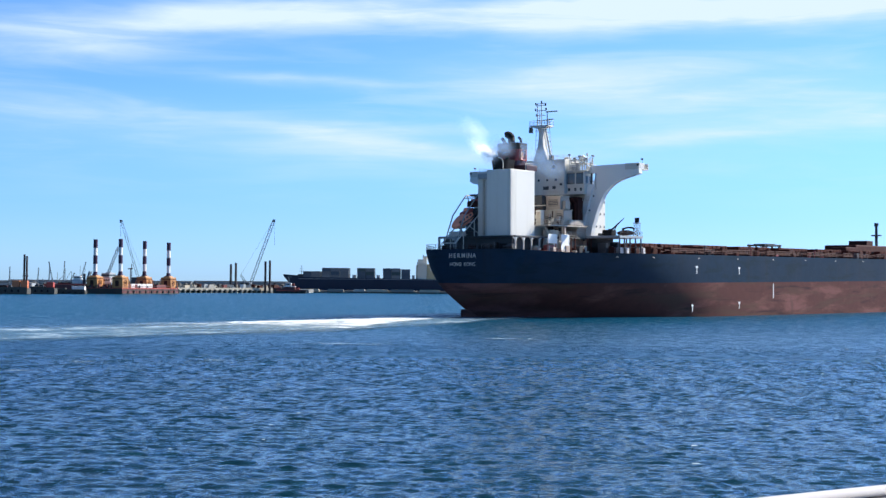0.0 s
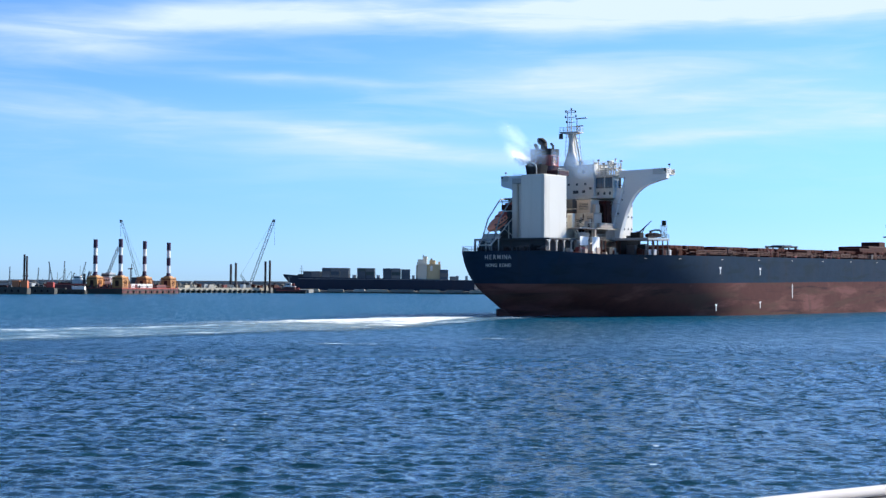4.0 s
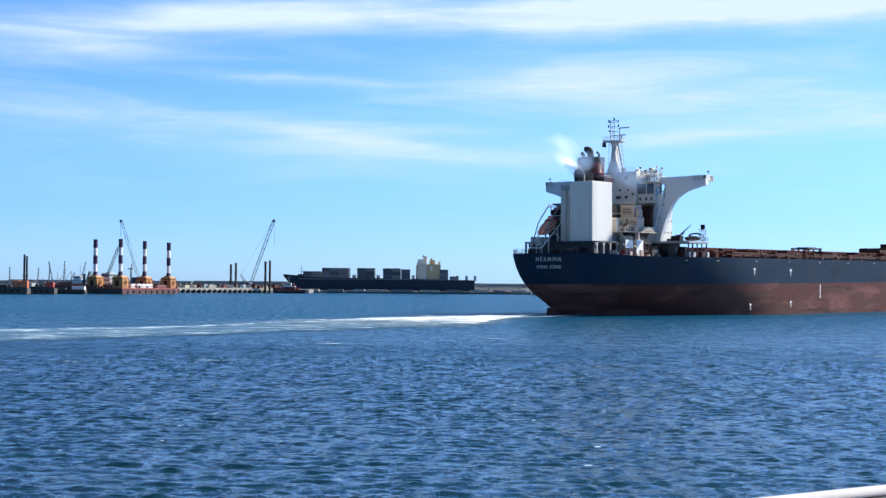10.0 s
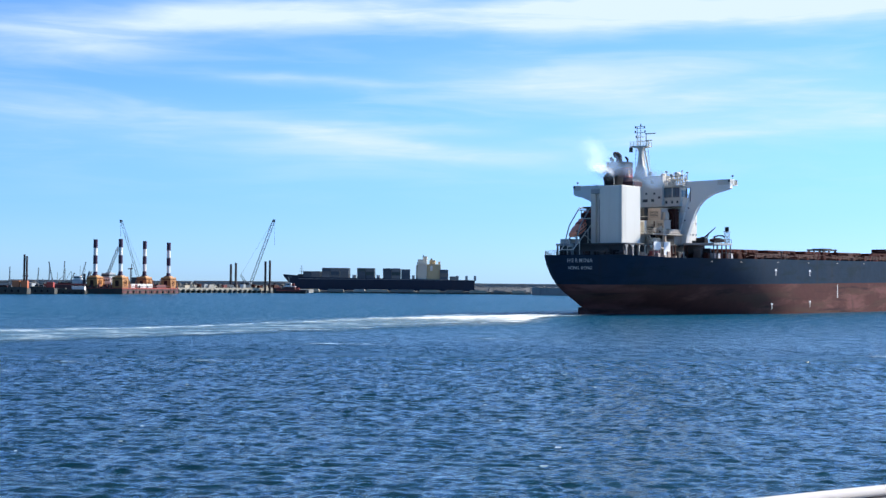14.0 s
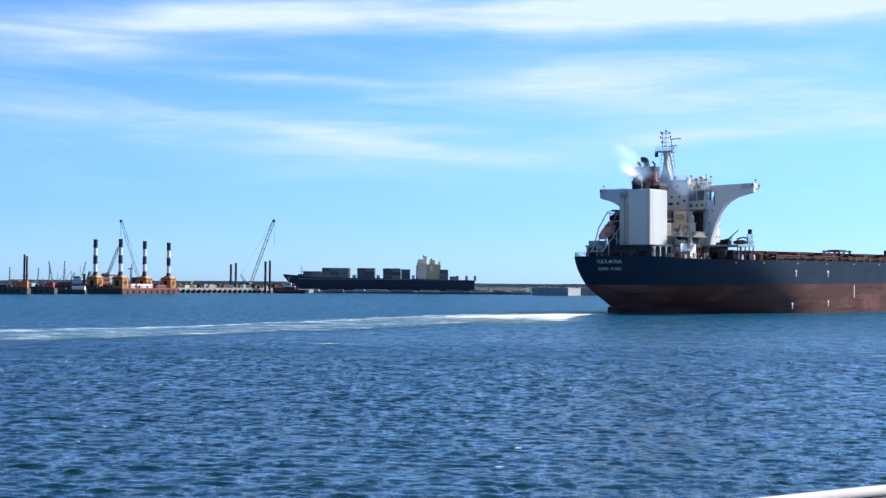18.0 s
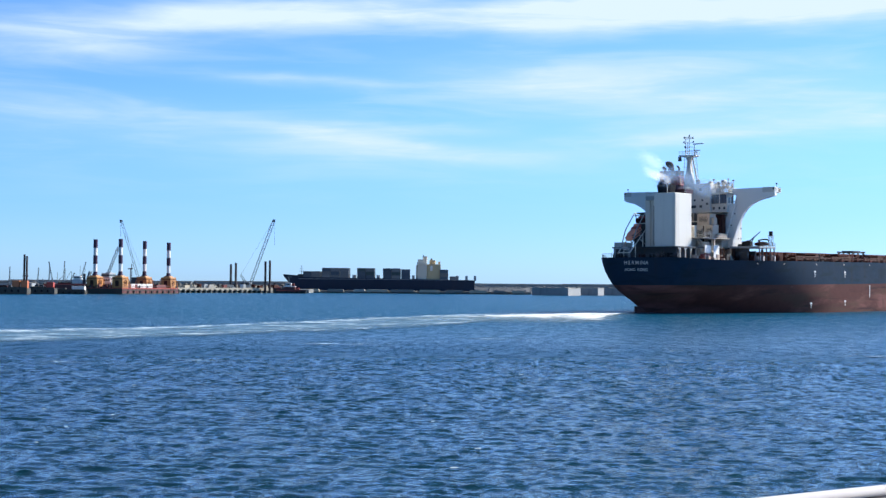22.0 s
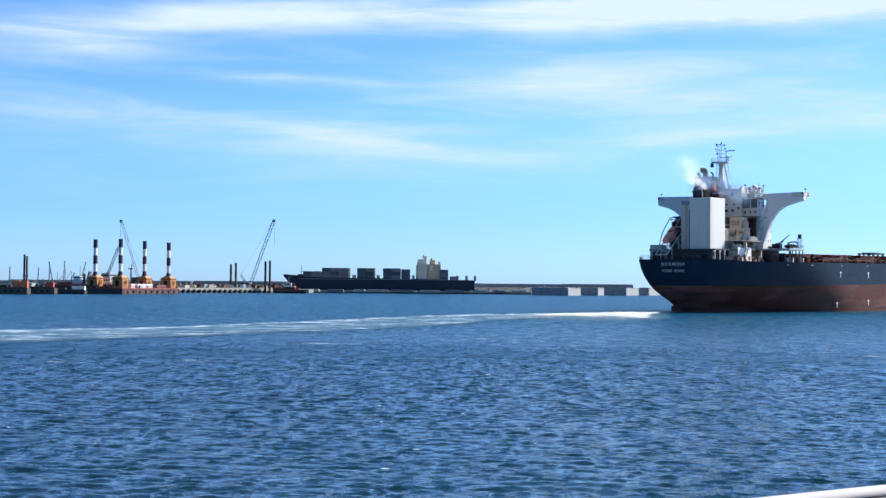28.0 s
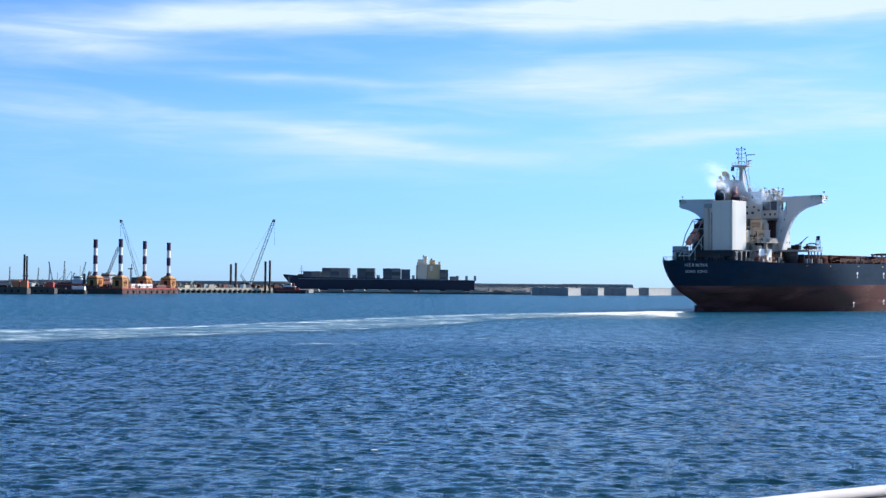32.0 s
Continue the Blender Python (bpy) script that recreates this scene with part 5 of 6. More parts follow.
# main deck: hatches, railing, pipes, cranes
hatch = part("hatch", bm_box(-10.5, 10.5, -8.2, 8.2, 13.4, 15.2, 0.05), "deck", carrier, "red-brown hatch coaming with steel covers")
for s in (-1, 1):
    part("hatch_cover", bm_box(min(0.05 * s, 11.6 * s), max(0.05 * s, 11.6 * s), -8.6, 8.6, 15.25, 16.05, 0.08), "deck", hatch)
stay = part("coaming_stay", bm_prism([(10.5, 13.4), (11.6, 13.4), (10.7, 15.1), (10.5, 15.1)], "y", -0.08, 0.08), "deck", hatch)
stay.location = (0, -7.6, 0)
for i in range(1, 9):
    again(stay, hatch, Matrix.Translation((0, -7.6 + 1.9 * i, 0)))
for i in range(8):
    part("cover_rib", bm_box(11.6, 11.72, -7.9 + 2.2 * i, -7.6 + 2.2 * i, 15.3, 16.0), "brown", hatch)
hatch.location = (0, 24.0, 0)
for i in range(1, 9):
    copy_thing(hatch, Matrix.Translation((0, 24.0 + 23.2 * i, 0)))
railing(carrier, [(22.2, 10.0, DECK), (22.3, 60.0, DECK), (22.3, 110.0, DECK), (22.3, 165.0, DECK)], 1.15, 2.4, "brown", 0.045)
for z, x in ((14.3, 20.4), (14.0, 19.4), (14.75, 18.6)):
    part("deck_pipe", bm_tube((x, 9.5, z), (x, 170, z), 0.16, 0.16, 8), "brown", carrier)
vent = part("deck_vent", bm_tube((0, 0, 13.4), (0, 0, 15.3), 0.35, 0.35, 10), "deck", carrier)
vent.location = (17.5, 12.5, 0)
cap = part("vent_hood", bm_tube((0, 0, 15.2), (0, 0, 15.8), 0.6, 0.5, 10), "deck", vent)
random.seed(4)
for i in range(12):
    y = 35.6 + 11.6 * i
    v = again(vent, carrier, Matrix.Translation((random.uniform(14.5, 18.0), y + random.uniform(-1, 1), random.uniform(-0.5, 0.1))))
    again(cap, v, Matrix.Identity(4))
for i, y in enumerate((12.0, 35.6, 58.8, 82.0, 105.2, 128.4)):
    part("cross_deck_house", bm_box(12.5, 16.5, y - 1.4, y + 1.4, 13.4, 15.2 + 0.3 * (i % 2), 0.1), "brown", carrier)
    part("pipe_stanchion", bm_box(18.3, 20.7, y - 0.1, y + 0.1, 13.4, 15.0), "brown", carrier)
deck_rng = random.Random(52)
for i in range(64):
    y = 12.0 + 2.5 * i + deck_rng.uniform(-0.9, 0.9)
    x, h = deck_rng.uniform(17.6, 21.4), deck_rng.uniform(0.5, 1.5)
    tone = deck_rng.choice(("brown", "deck", "black", "dark", "red"))
    if i % 3 == 0:
        bm = bm_tube((x, y, DECK - 0.05), (x, y, DECK + h + 0.4), 0.16, 0.14, 8)
        bm_tube((x, y, DECK + h + 0.3), (x, y, DECK + h + 0.6), 0.34, 0.3, 10, bm)
        part("air_pipe", bm, tone, carrier)
    elif i % 3 == 1:
        part("deck_box", bm_box(x - 0.5, x + 0.5, y - 0.7, y + 0.7, DECK - 0.05, DECK + h, 0.08), tone, carrier)
    else:
        for dy in (-0.5, 0.5):
            part("deck_bollard", bm_tube((x, y + dy, DECK - 0.05), (x, y + dy, DECK + 0.8), 0.2, 0.2, 8), "black", carrier)
gantry = part("midship_frame", bmesh.new(), "dark", carrier, "dark open steel frame standing over the hatches")
bm = bmesh.new()
for x in (-2.4, 2.4):
    for y in (96.6, 100.2, 104.4):
        bm_box(x - 0.2, x + 0.2, y - 0.2, y + 0.2, 13.4, 17.2, 0, bm)
    bm_box(x - 0.25, x + 0.25, 95.4, 105.6, 16.9, 17.3, 0, bm)
    bm_tube((x, 95.2, 16.2), (x, 96.4, 17.2), 0.15, 0.15, 6, bm)
    bm_tube((x, 105.8, 16.2), (x, 104.6, 17.2), 0.15, 0.15, 6, bm)
for y in (96.6, 104.4):
    bm_box(-3.0, 3.0, y - 0.25, y + 0.25, 16.8, 17.2, 0, bm)
bm_box(-2, 2, 98.0, 103.0, 17.2, 17.5, 0, bm)
bm.to_mesh(gantry.data)
bm.free()
part("frame_deck", bm_box(-2.7, 2.7, 95.6, 106.0, 15.3, 15.7, 0.05), "grey", gantry, "pale grey lower deck of the frame")
part("frame_box", bm_box(-2.0, 2.0, 97.0, 99.6, 15.7, 16.4, 0.08), "brown", gantry)
fore = part("deck_crane_house", bm_box(-4.0, 6.0, 150.0, 176.0, 13.4, 18.0, 0.3), "brown", carrier, "dark red-brown deckhouse far forward")
part("house_box", bm_box(-3.0, 3.0, 166.0, 171.0, 18.0, 19.6, 0.2), "brown", fore)
part("house_box", bm_box(2.0, 7.0, 140.0, 150.0, 13.4, 17.2, 0.2), "brown", fore)
post = part("deck_mast", bm_tube((0, 181.4, 13.4), (0, 181.4, 24.8), 0.55, 0.4, 10), "dark", carrier, "dark deck mast with a round platform")
part("mast_top", bm_tube((0, 181.4, 21.4), (0, 181.4, 21.8), 1.6, 1.6, 12), "dark", post)
part("mast_lantern", bm_tube((0, 181.4, 24.6), (0, 181.4, 25.6), 0.7, 0.7, 10), "dark", post)

# exhaust smoke: rigid puffs of thin shells that sway on the wind
smoke = thing("exhaust_smoke", "white and thin blue exhaust smoke trailing from the funnel", "smoke")
puffs = []


def puff(center, size, material, seed, lean=0.0):
    """One curved, crumpled sheet of smoke, hollow to leeward."""
    bm = bmesh.new()
    uv = bm.loops.layers.uv.new("from_middle")
    n, rings = 28, 12
    rows = []
    for i in range(rings + 1):
        f = i / rings
        row = []
        for j in range(n):
            t = 2 * math.pi * j / n
            x, z = math.cos(t) * f * size[0], math.sin(t) * f * size[2]
            y = size[1] * (1 - f * f) + size[1] * 0.9 * noise.noise((x / size[0] * 1.6 + seed, z / size[2] * 1.6, seed * 2.3))
            row.append(bm.verts.new((x, y, z + x * lean)))
        rows.append(row)
    for i in range(rings):
        for j in range(n):
            q = (rows[i][j], rows[i][(j + 1) % n], rows[i + 1][(j + 1) % n], rows[i + 1][j])
            face = bm.faces.new(q)
            for lp, k in zip(face.loops, (i, i, i + 1, i + 1)):
                lp[uv].uv = (k / rings, 0.5)
    ob = part("smoke_puff", bm, material, smoke, smooth=True)
    ob.location = center
    puffs.append((ob, Vector(center)))


puff((2.0, -27.7, 33.0), (1.4, 0.4, 1.5), "smoke_white", 1, -0.2)
puff((1.4, -28.0, 33.3), (2.0, 0.5, 2.1), "smoke_white", 2, -0.2)
puff((0.7, -28.3, 33.6), (2.7, 0.6, 2.9), "smoke_white", 7, -0.2)
puff((-0.6, -28.7, 34.2), (3.8, 0.8, 3.9), "smoke_thin", 8, -0.2)
puff((-0.9, -29.4, 37.6), (5.0, 1.0, 5.2), "smoke_faint", 3, -0.2)
puff((3.4, -29.2, 33.2), (3.4, 0.3, 3.6), "haze", 17)
puff((4.6, -28.8, 34.6), (3.6, 0.3, 3.4), "haze", 19)
puff((2.6, -26.8, 34.2), (3.0, 0.3, 2.6), "haze", 6)
puff((4.0, -26.6, 34.0), (3.4, 0.3, 2.8), "haze", 5)
puff((6.0, -23.5, 34.4), (3.8, 0.3, 2.8), "haze", 9)
puff((7.2, -18.5, 33.6), (4.4, 0.3, 3.0), "haze", 11)
puff((7.8, -16.5, 32.2), (4.4, 0.3, 3.0), "haze", 13)
puff((8.6, -15.5, 30.8), (4.4, 0.3, 2.8), "haze", 15)


# ---------------- far side of the harbour ----------------
def rubble(name, pts, width, height, seed, label, material="rock", step=3.2):
    """A mound of loose stones along a plan line; joined stones of uneven size."""
    rng = random.Random(seed)
    bm = bmesh.new()
    for (x0, y0), (x1, y1) in zip(pts, pts[1:]):
        d = math.hypot(x1 - x0, y1 - y0)
        ends = [[bm.verts.new((x, y + oy, z)) for oy, z in ((-width * 0.5, -1.0), (-width * 0.42, height * 0.15), (-width * 0.08, height * 0.82), (width * 0.1, height * 0.82), (width * 0.2, -1.0))]
                for x, y in ((x0, y0), (x1, y1))]
        for k in range(5):
            bm.faces.new((ends[0][k], ends[0][(k + 1) % 5], ends[1][(k + 1) % 5], ends[1][k]))
        for i in range(int(d / step)):
            f = (i + 0.5) / (d / step)
            for row in range(5):
                s = row / 4.0
                cx = x0 + (x1 - x0) * f + rng.uniform(-1, 1) * step * 0.4
                cy = y0 + (y1 - y0) * f - width * (0.5 - s * 0.55) + rng.uniform(-0.8, 0.8)
                cz = height * s * rng.uniform(0.75, 0.95) - 0.2
                r = step * rng.uniform(0.55, 0.9)
                got = bmesh.ops.create_icosphere(bm, subdivisions=1, radius=r)["verts"]
                for v in got:
                    v.co = Vector((cx, cy, cz)) + v.co * (0.75 + 0.5 * noise.noise(v.co * 1.3 + Vector((cx, cy, 0)))) * 1.0
    return tagged(link_mesh(name, bm, material), label, "breakwater", kind="stuff")


def breakwater():
    bw = thing("breakwater", "long low concrete breakwater wall across the harbour mouth", "breakwater", kind="structure")
    spans = [(-460, -330, 1046, 5.95), (-330, -190, 1048, 6.7), (-190, -95, 1052, 7.0), (-95, 30, 1075, 7.0), (30, 96, 1100, 6.9), (96, 152, 1102, 7.2)]
    for i, (x0, x1, y, h) in enumerate(spans):
        bm = bm_box(x0, x1 - 0.3, y, y + 6, -1.0, h, 0.15)
        bm_box(x0, x1 - 0.3, y + 4.2, y + 6.2, h, h + 0.8, 0.1, bm)
        part("wall_section", bm, "wall_grey", bw)
    return bw


breakwater()
rubble("rock_armour", [(-330, 1036), (-60, 1040)], 16, 5.0, 2, "grey rock armour along the foot of the breakwater")
rubble("rock_armour", [(24, 1072), (62, 1064), (150, 1080)], 18, 5.6, 3, "pale grey rock armour heaped beside the quay", "pale_rock", 2.2)
rubble("rock_armour", [(-460, 1034), (-330, 1036)], 12, 4.0, 5, "grey rock armour along the foot of the breakwater", "rock", 4.0)


def piled_jetty(x0, y0, x1, y1, bays, top, label):
    """A concrete beam jetty on close-set columns, with a dark wall for the shade below."""
    j = thing("piled_jetty", label, "jetty", kind="structure")
    d = Vector((x1 - x0, y1 - y0, 0))
    ang = math.degrees(math.atan2(d.y, d.x))
    j.matrix_basis = pose(x0, y0, 0, 0, 0, ang)
    ln = d.length
    part("deck_slab", bm_box(0, ln, 0, 12, top - 0.85, top, 0.08), "sand", j)
    # dark wall added where only shade lies under the slab
    part("back_wall", bm_box(0, ln, 9, 9.5, -1, top - 0.85), "barge_dark", j)
    col = part("column", bm_tube((0, 0.9, -2.0), (0, 0.9, top - 0.85), 0.55, 0.55, 8), "sand", j)
    col.location = (ln * 0.5 / bays, 0, 0)
    cap0 = part("pile_cap", bm_box(-1.0, 1.0, -0.2, 2.2, top - 1.5, top - 0.8, 0.06), "sand", j)
    cap0.location = (ln * 0.5 / bays, 0, 0)
    for i in range(1, bays):
        again(col, j, Matrix.Translation((ln * (i + 0.5) / bays, 0, 0)))
        again(cap0, j, Matrix.Translation((ln * (i + 0.5) / bays, 0, 0)))
    part("kerb", bm_box(0, ln, 0.0, 0.5, top, top + 0.3), "sand", j)
    return j


piled_jetty(-161, 842, -107, 905, 20, 3.0, "pale concrete jetty on close-set columns")

# heaps, boxes and machines on the working area behind the jetty
rubble("stone_heap", [(-164, 868), (-140, 892), (-112, 918)], 9, 4.6, 17, "grey-brown heaps of quarry stone behind the jetty", "sand", 2.0)
rubble("stone_heap", [(-150, 866), (-126, 890)], 6, 3.6, 19, "dark heaps of quarry stone behind the jetty", "rock", 1.8)
site_rng = random.Random(29)
for i in range(16):
    f = (i + 0.5) / 16
    x, y = -160 + 52 * f + site_rng.uniform(-1, 1), 852 + 60 * f + site_rng.uniform(0, 3)
    w, h = site_rng.uniform(1.2, 3.2), site_rng.uniform(0.9, 2.4)
    kind = i % 3
    tone = site_rng.choice(("brown", "sand", "dark", "brown", "sand", "grey", "barge_red"))
    if kind == 0:
        q = thing("site_container", "small weathered steel site box on the jetty", "container", pose(x, y, 3.0, 0, 0, site_rng.uniform(20, 70)), "site boxes")
        part("box_body", bm_box(-w, w, -1.1, 1.1, 0, h + 0.4, 0.06), tone, q)
        part("box_door", bm_box(w, w + 0.06, -0.9, 0.9, 0.2, h + 0.2), "dark", q)
    elif kind == 1:
        q = thing("concrete_block_stack", "stack of pale concrete blocks on the jetty", "blocks", pose(x, y, 3.0, 0, 0, site_rng.uniform(0, 60)), "block stacks")
        for j in range(3):
            part("block", bm_box(-w + 0.2 * j, w - 0.5 * j, -0.8, 0.8, 0.75 * j, 0.75 * j + 0.72, 0.05), "concrete", q)
    else:
        q = thing("site_excavator", "small dark excavator working on the jetty", "excavator", pose(x, y, 3.0, 0, 0, site_rng.uniform(0, 180)), "site machines")
        part("track", bm_box(-1.5, 1.5, -1.2, -0.7, 0, 0.8, 0.2), "dark", q)
        part("track", bm_box(-1.5, 1.5, 0.7, 1.2, 0, 0.8, 0.2), "dark", q)
        part("cab", bm_box(-1.4, 1.0, -1.0, 1.0, 0.8, 2.6, 0.2), tone, q)
        part("arm", bm_tube((0.8, 0, 1.8), (3.2, 0, 3.6), 0.22, 0.18, 6), tone, q)
        part("dipper", bm_tube((3.2, 0, 3.6), (4.2, 0, 1.4), 0.18, 0.14, 6), "dark", q)

# quay below the container ship: pale slabs on dark piers
quay = thing("slab_quay", "low dark quay with pale concrete slabs along its edge", "quay", kind="structure")
part("quay_wall", bm_box(-112, 62, 972, 984, -2, 1.5, 0.1), "concrete_dark", quay)
part("quay_deck", bm_box(-112, 62, 976, 996, 1.5, 1.9, 0.05), "concrete_dark", quay)
rng = random.Random(11)
for x0, x1, tone in ((-98, -86, "sand"), (-80.5, -69, "concrete_dark"), (-62.5, -54, "concrete"), (-53.5, -38, "sand"), (-36.5, -19.5, "concrete_dark"), (-16.5, -1.5, "sand"),
                     (1.5, 14.5, "concrete_dark"), (18.5, 31.0, "sand"), (35, 44.5, "concrete_dark"), (48, 58, "sand")):
    part("slab", bm_prism([(x0, 0.9), (x1, 0.9), (x1 - 0.8, 2.7), (x0 + 0.6, 2.75)], "y", 966.5, 971.8), tone, quay)
    part("slab_pier", bm_box(x0 + 1, x0 + 2.4, 967, 972, -2, 0.9), "concrete_dark", quay)
    part("slab_pier", bm_box(x1 - 2.6, x1 - 1.2, 967, 972, -2, 0.9), "concrete_dark", quay)

# concrete caissons: separate boxes, set back one behind the other
for x0, y, w, dp, h in ((59.7, 925, 26.5, 19.8, 4.75), (94.6, 950, 13.0, 10.1, 4.9), (113.6, 975, 16.9, 23.0, 5.0), (141.6, 1000, 7.8, 44.4, 5.2), (172.0, 1040, 60.0, 16, 5.6)):
    c = thing("caisson", "grey concrete harbour caisson standing in the water", "caisson", pose(x0, y, 0, 0, 0, -30.0), "caissons")
    part("caisson_body", bm_box(0, w, 0, dp, -3, h, 0.12), "caisson", c)
    part("cap_slab", bm_box(-0.15, w + 0.15, -0.15, dp + 0.15, h, h + 0.35, 0.05), "concrete", c)
    for i in range(int(w / 6)):
        part("cell_cover", bm_box(1 + 6 * i, 5 + 6 * i, 2, 6, h + 0.35, h + 0.5), "concrete_dark", c)
winch = thing("harbour_winch", "small dark winch on the caisson wall", "winch", pose(176, 1042, 5.95))
part("drum", bm_tube((-1.6, 0, 0.9), (1.6, 0, 0.9), 0.8, 0.8, 10), "dark", winch)
part("frame", bm_box(-2.4, 2.4, -0.8, 0.8, 0, 0.4), "dark", winch)
part("arm", bm_tube((-2.2, 0, 0.4), (-3.4, 0, 2.4), 0.2, 0.2, 6), "dark", winch)

# steel piles by the jetty
pile = link_mesh("steel_pile", bm_tube((0, 0, -3), (0, 0, 19.3), 0.72, 0.72, 10), "steel_pile")
tagged(pile, "tall dark rusty steel pile driven beside the jetty", "pile", "steel piles")
pile.location = (-135.3, 884, -1.0)
for x, y, z in ((-132.1, 884, 0.0), (-114.4, 893, 1.1), (-111.5, 893, 1.8)):
    copy_thing(pile, Matrix.Translation((x, y, z)))

# crawler crane on the breakwater road
tagged(link_mesh("harbour_road", bm_box(-330, -90, 932, 1040, -2, 2.4, 0.2), "concrete_dark"), "low dark harbour working area behind the jetty", "ground", kind="structure")
crawler = thing("crawler_crane", "grey crawler crane with a long raised lattice boom", "crane", pose(-133, 940, 2.4))
for y in (-2.2, 2.2):
    part("track", bm_box(-3.6, 3.6, y - 0.6, y + 0.6, 0, 1.3, 0.4), "dark", crawler)
body = part("crane_body", bm_box(-4.2, 2.6, -1.8, 1.8, 1.3, 4.2, 0.2), "dark", crawler)
part("cab", bm_box(1.6, 3.4, -1.9, -0.4, 1.6, 4.4, 0.15), "white", body)
part("counterweight", bm_box(-5.2, -4.0, -1.9, 1.9, 1.2, 3.6, 0.15), "dark", body)
part("boom", bm_lattice((2.2, 0, 2.4), (17.8, 0, 46.4), 1.7, 22, 0.13), "lattice", crawler)
part("boom_head", bm_box(17.2, 18.8, -0.5, 0.5, 45.6, 47.4, 0.2), "dark", crawler)
part("gantry_mast", bm_lattice((-0.5, 0, 4.0), (-4.2, 0, 9.4), 1.1, 4, 0.12), "lattice", crawler)
part("pendant", bm_tube((-4.2, 0, 9.4), (17.6, 0, 46.6), 0.06, 0.06, 5), "lattice", crawler)
part("hoist_rope", bm_tube((18.5, 0, 46.4), (18.5, 0, 30), 0.05, 0.06, 5), "dark", crawler)
bunker = thing("work_hut", "small grey site hut behind the jetty", "hut", pose(-147, 950, 2.4))
part("hut_body", bm_box(-3, 3, -2, 2, 0, 2.7, 0.08), "grey", bunker)
part("hut_roof", bm_box(-3.2, 3.2, -2.2, 2.2, 2.7, 2.95, 0.05), "concrete", bunker)
rubble("gravel_bank", [(-186, 944), (-112, 944)], 14, 3.4, 7, "grey bank of broken stone behind the jetty", "rock", 2.6)

# ---------------- jack-up barge ----------------
u_dir = Vector((0.322, 0.947, 0))
jack = thing("jackup_barge", "red jack-up barge with four banded legs and yellow jacking houses", "barge",
             Matrix.Translation((-169.5, 728, 0)) @ pose(0, 0, 0, 0, 0, math.degrees(math.atan2(u_dir.y, u_dir.x)) - 90))
# local: y along the barge away from the near corner leg, x to the right of it
hull = part("barge_hull", bm_box(-19.4, 3.9, -4.2, 54.0, -2.0, 3.1, 0.15), "barge_red", jack)
for i in range(13):
    part("hull_frame", bm_box(3.9, 4.02, -3.4 + 4.4 * i, -3.2 + 4.4 * i, -0.6, 3.0), "barge_dark", hull)
part("waterline_band", bm_box(-19.45, 4.06, -4.27, 54.05, -1.2, 0.55), "barge_dark", hull)
part("deck_edge", bm_box(-19.5, 4.05, -4.3, 54.1, 2.9, 3.16), "tug_red", hull)
part("hull_side", bm_box(-19.5, -19.4, -4.0, 53.8, -1.5, 3.0), "barge_dark", hull)
part("hull_end", bm_box(-19.2, 3.7, -4.28, -4.2, -1.5, 3.0), "barge_dark", hull)
part("rubbing_strake", bm_box(3.9, 4.15, -4.0, 53.8, 1.9, 2.3), "barge_dark", hull)
for i in range(9):
    part("tyre_fender", bm_tube((3.95, 1 + 6 * i, 1.1), (4.4, 1 + 6 * i, 1.1), 0.7, 0.7, 10), "black", hull)
for x, y, top in ((0, 0, 29.0), (-15.3, 0, 28.8), (0, 49.6, 28.6), (-15.3, 49.6, 29.5)):
    z = 3.0
    leg = part("leg", bm_tube((x, y, -8), (x, y, top), 1.0, 1.0, 14), "leg_white", jack, "round steel leg banded in maroon and white")
    zz = top
    for b in range(3):
        part("leg_band", bm_tube((x, y, max(zz - 4.4, 9.4)), (x, y, zz + 0.03), 1.12, 1.12, 14), "leg_maroon", leg)
        zz -= 8.55
    jh = part("jacking_house", bm_box(x - 3.1, x + 3.1, y - 3.1, y + 3.1, 3.1, 9.2, 0.3), "yellow", jack, "yellow jacking house round the leg")
    part("house_hood", tapered_block(x, y, 4.8, 4.8, 9.1, 9.8, 0.8), "yellow", jh)
    part("house_top", bm_tube((x, y, 9.7), (x, y, 10.6), 1.6, 1.35, 12), "leg_maroon", jh)
    ring = bmesh.new()
    for i in range(8):
        a0, a1 = 2 * math.pi * i / 8, 2 * math.pi * (i + 1) / 8
        bm_tube((x + 3.16, y - 0.2 + 1.5 * math.cos(a0), 5.9 + 1.5 * math.sin(a0)), (x + 3.16, y - 0.2 + 1.5 * math.cos(a1), 5.9 + 1.5 * math.sin(a1)), 0.16, 0.16, 6, ring)
    part("hatch_ring", ring, "brown", jh)
    part("access_hatch", bm_tube((x + 3.1, y - 0.2, 5.9), (x + 3.2, y - 0.2, 5.9), 0.8, 0.8, 8), "brown", jh)
    part("access_hatch", bm_box(x - 1.0, x + 1.0, y - 3.2, y - 3.1, 4.2, 7.2), "brown", jh)
    part("house_frame", bm_box(x - 3.25, x + 3.25, y - 3.25, y + 3.25, 7.9, 8.2), "brown", jh)
    for dx, dy in ((-3.5, -3.5), (3.5, -3.5), (3.5, 3.5)):
        part("corner_stay", bm_tube((x + dx * 1.12, y + dy * 1.12, 3.1), (x + dx * 0.9, y + dy * 0.9, 7.8), 0.2, 0.2, 6), "yellow", jh)
deckhouse = part("deckhouse", bm_box(-17.6, -9.6, 6, 20, 3.1, 5.9, 0.12), "tank_pale", jack, "pale grey stepped deckhouse on the barge")
part("upper_house", bm_box(-17.0, -10.4, 7, 18, 5.9, 8.6, 0.12), "leg_white", deckhouse, "white upper storey")
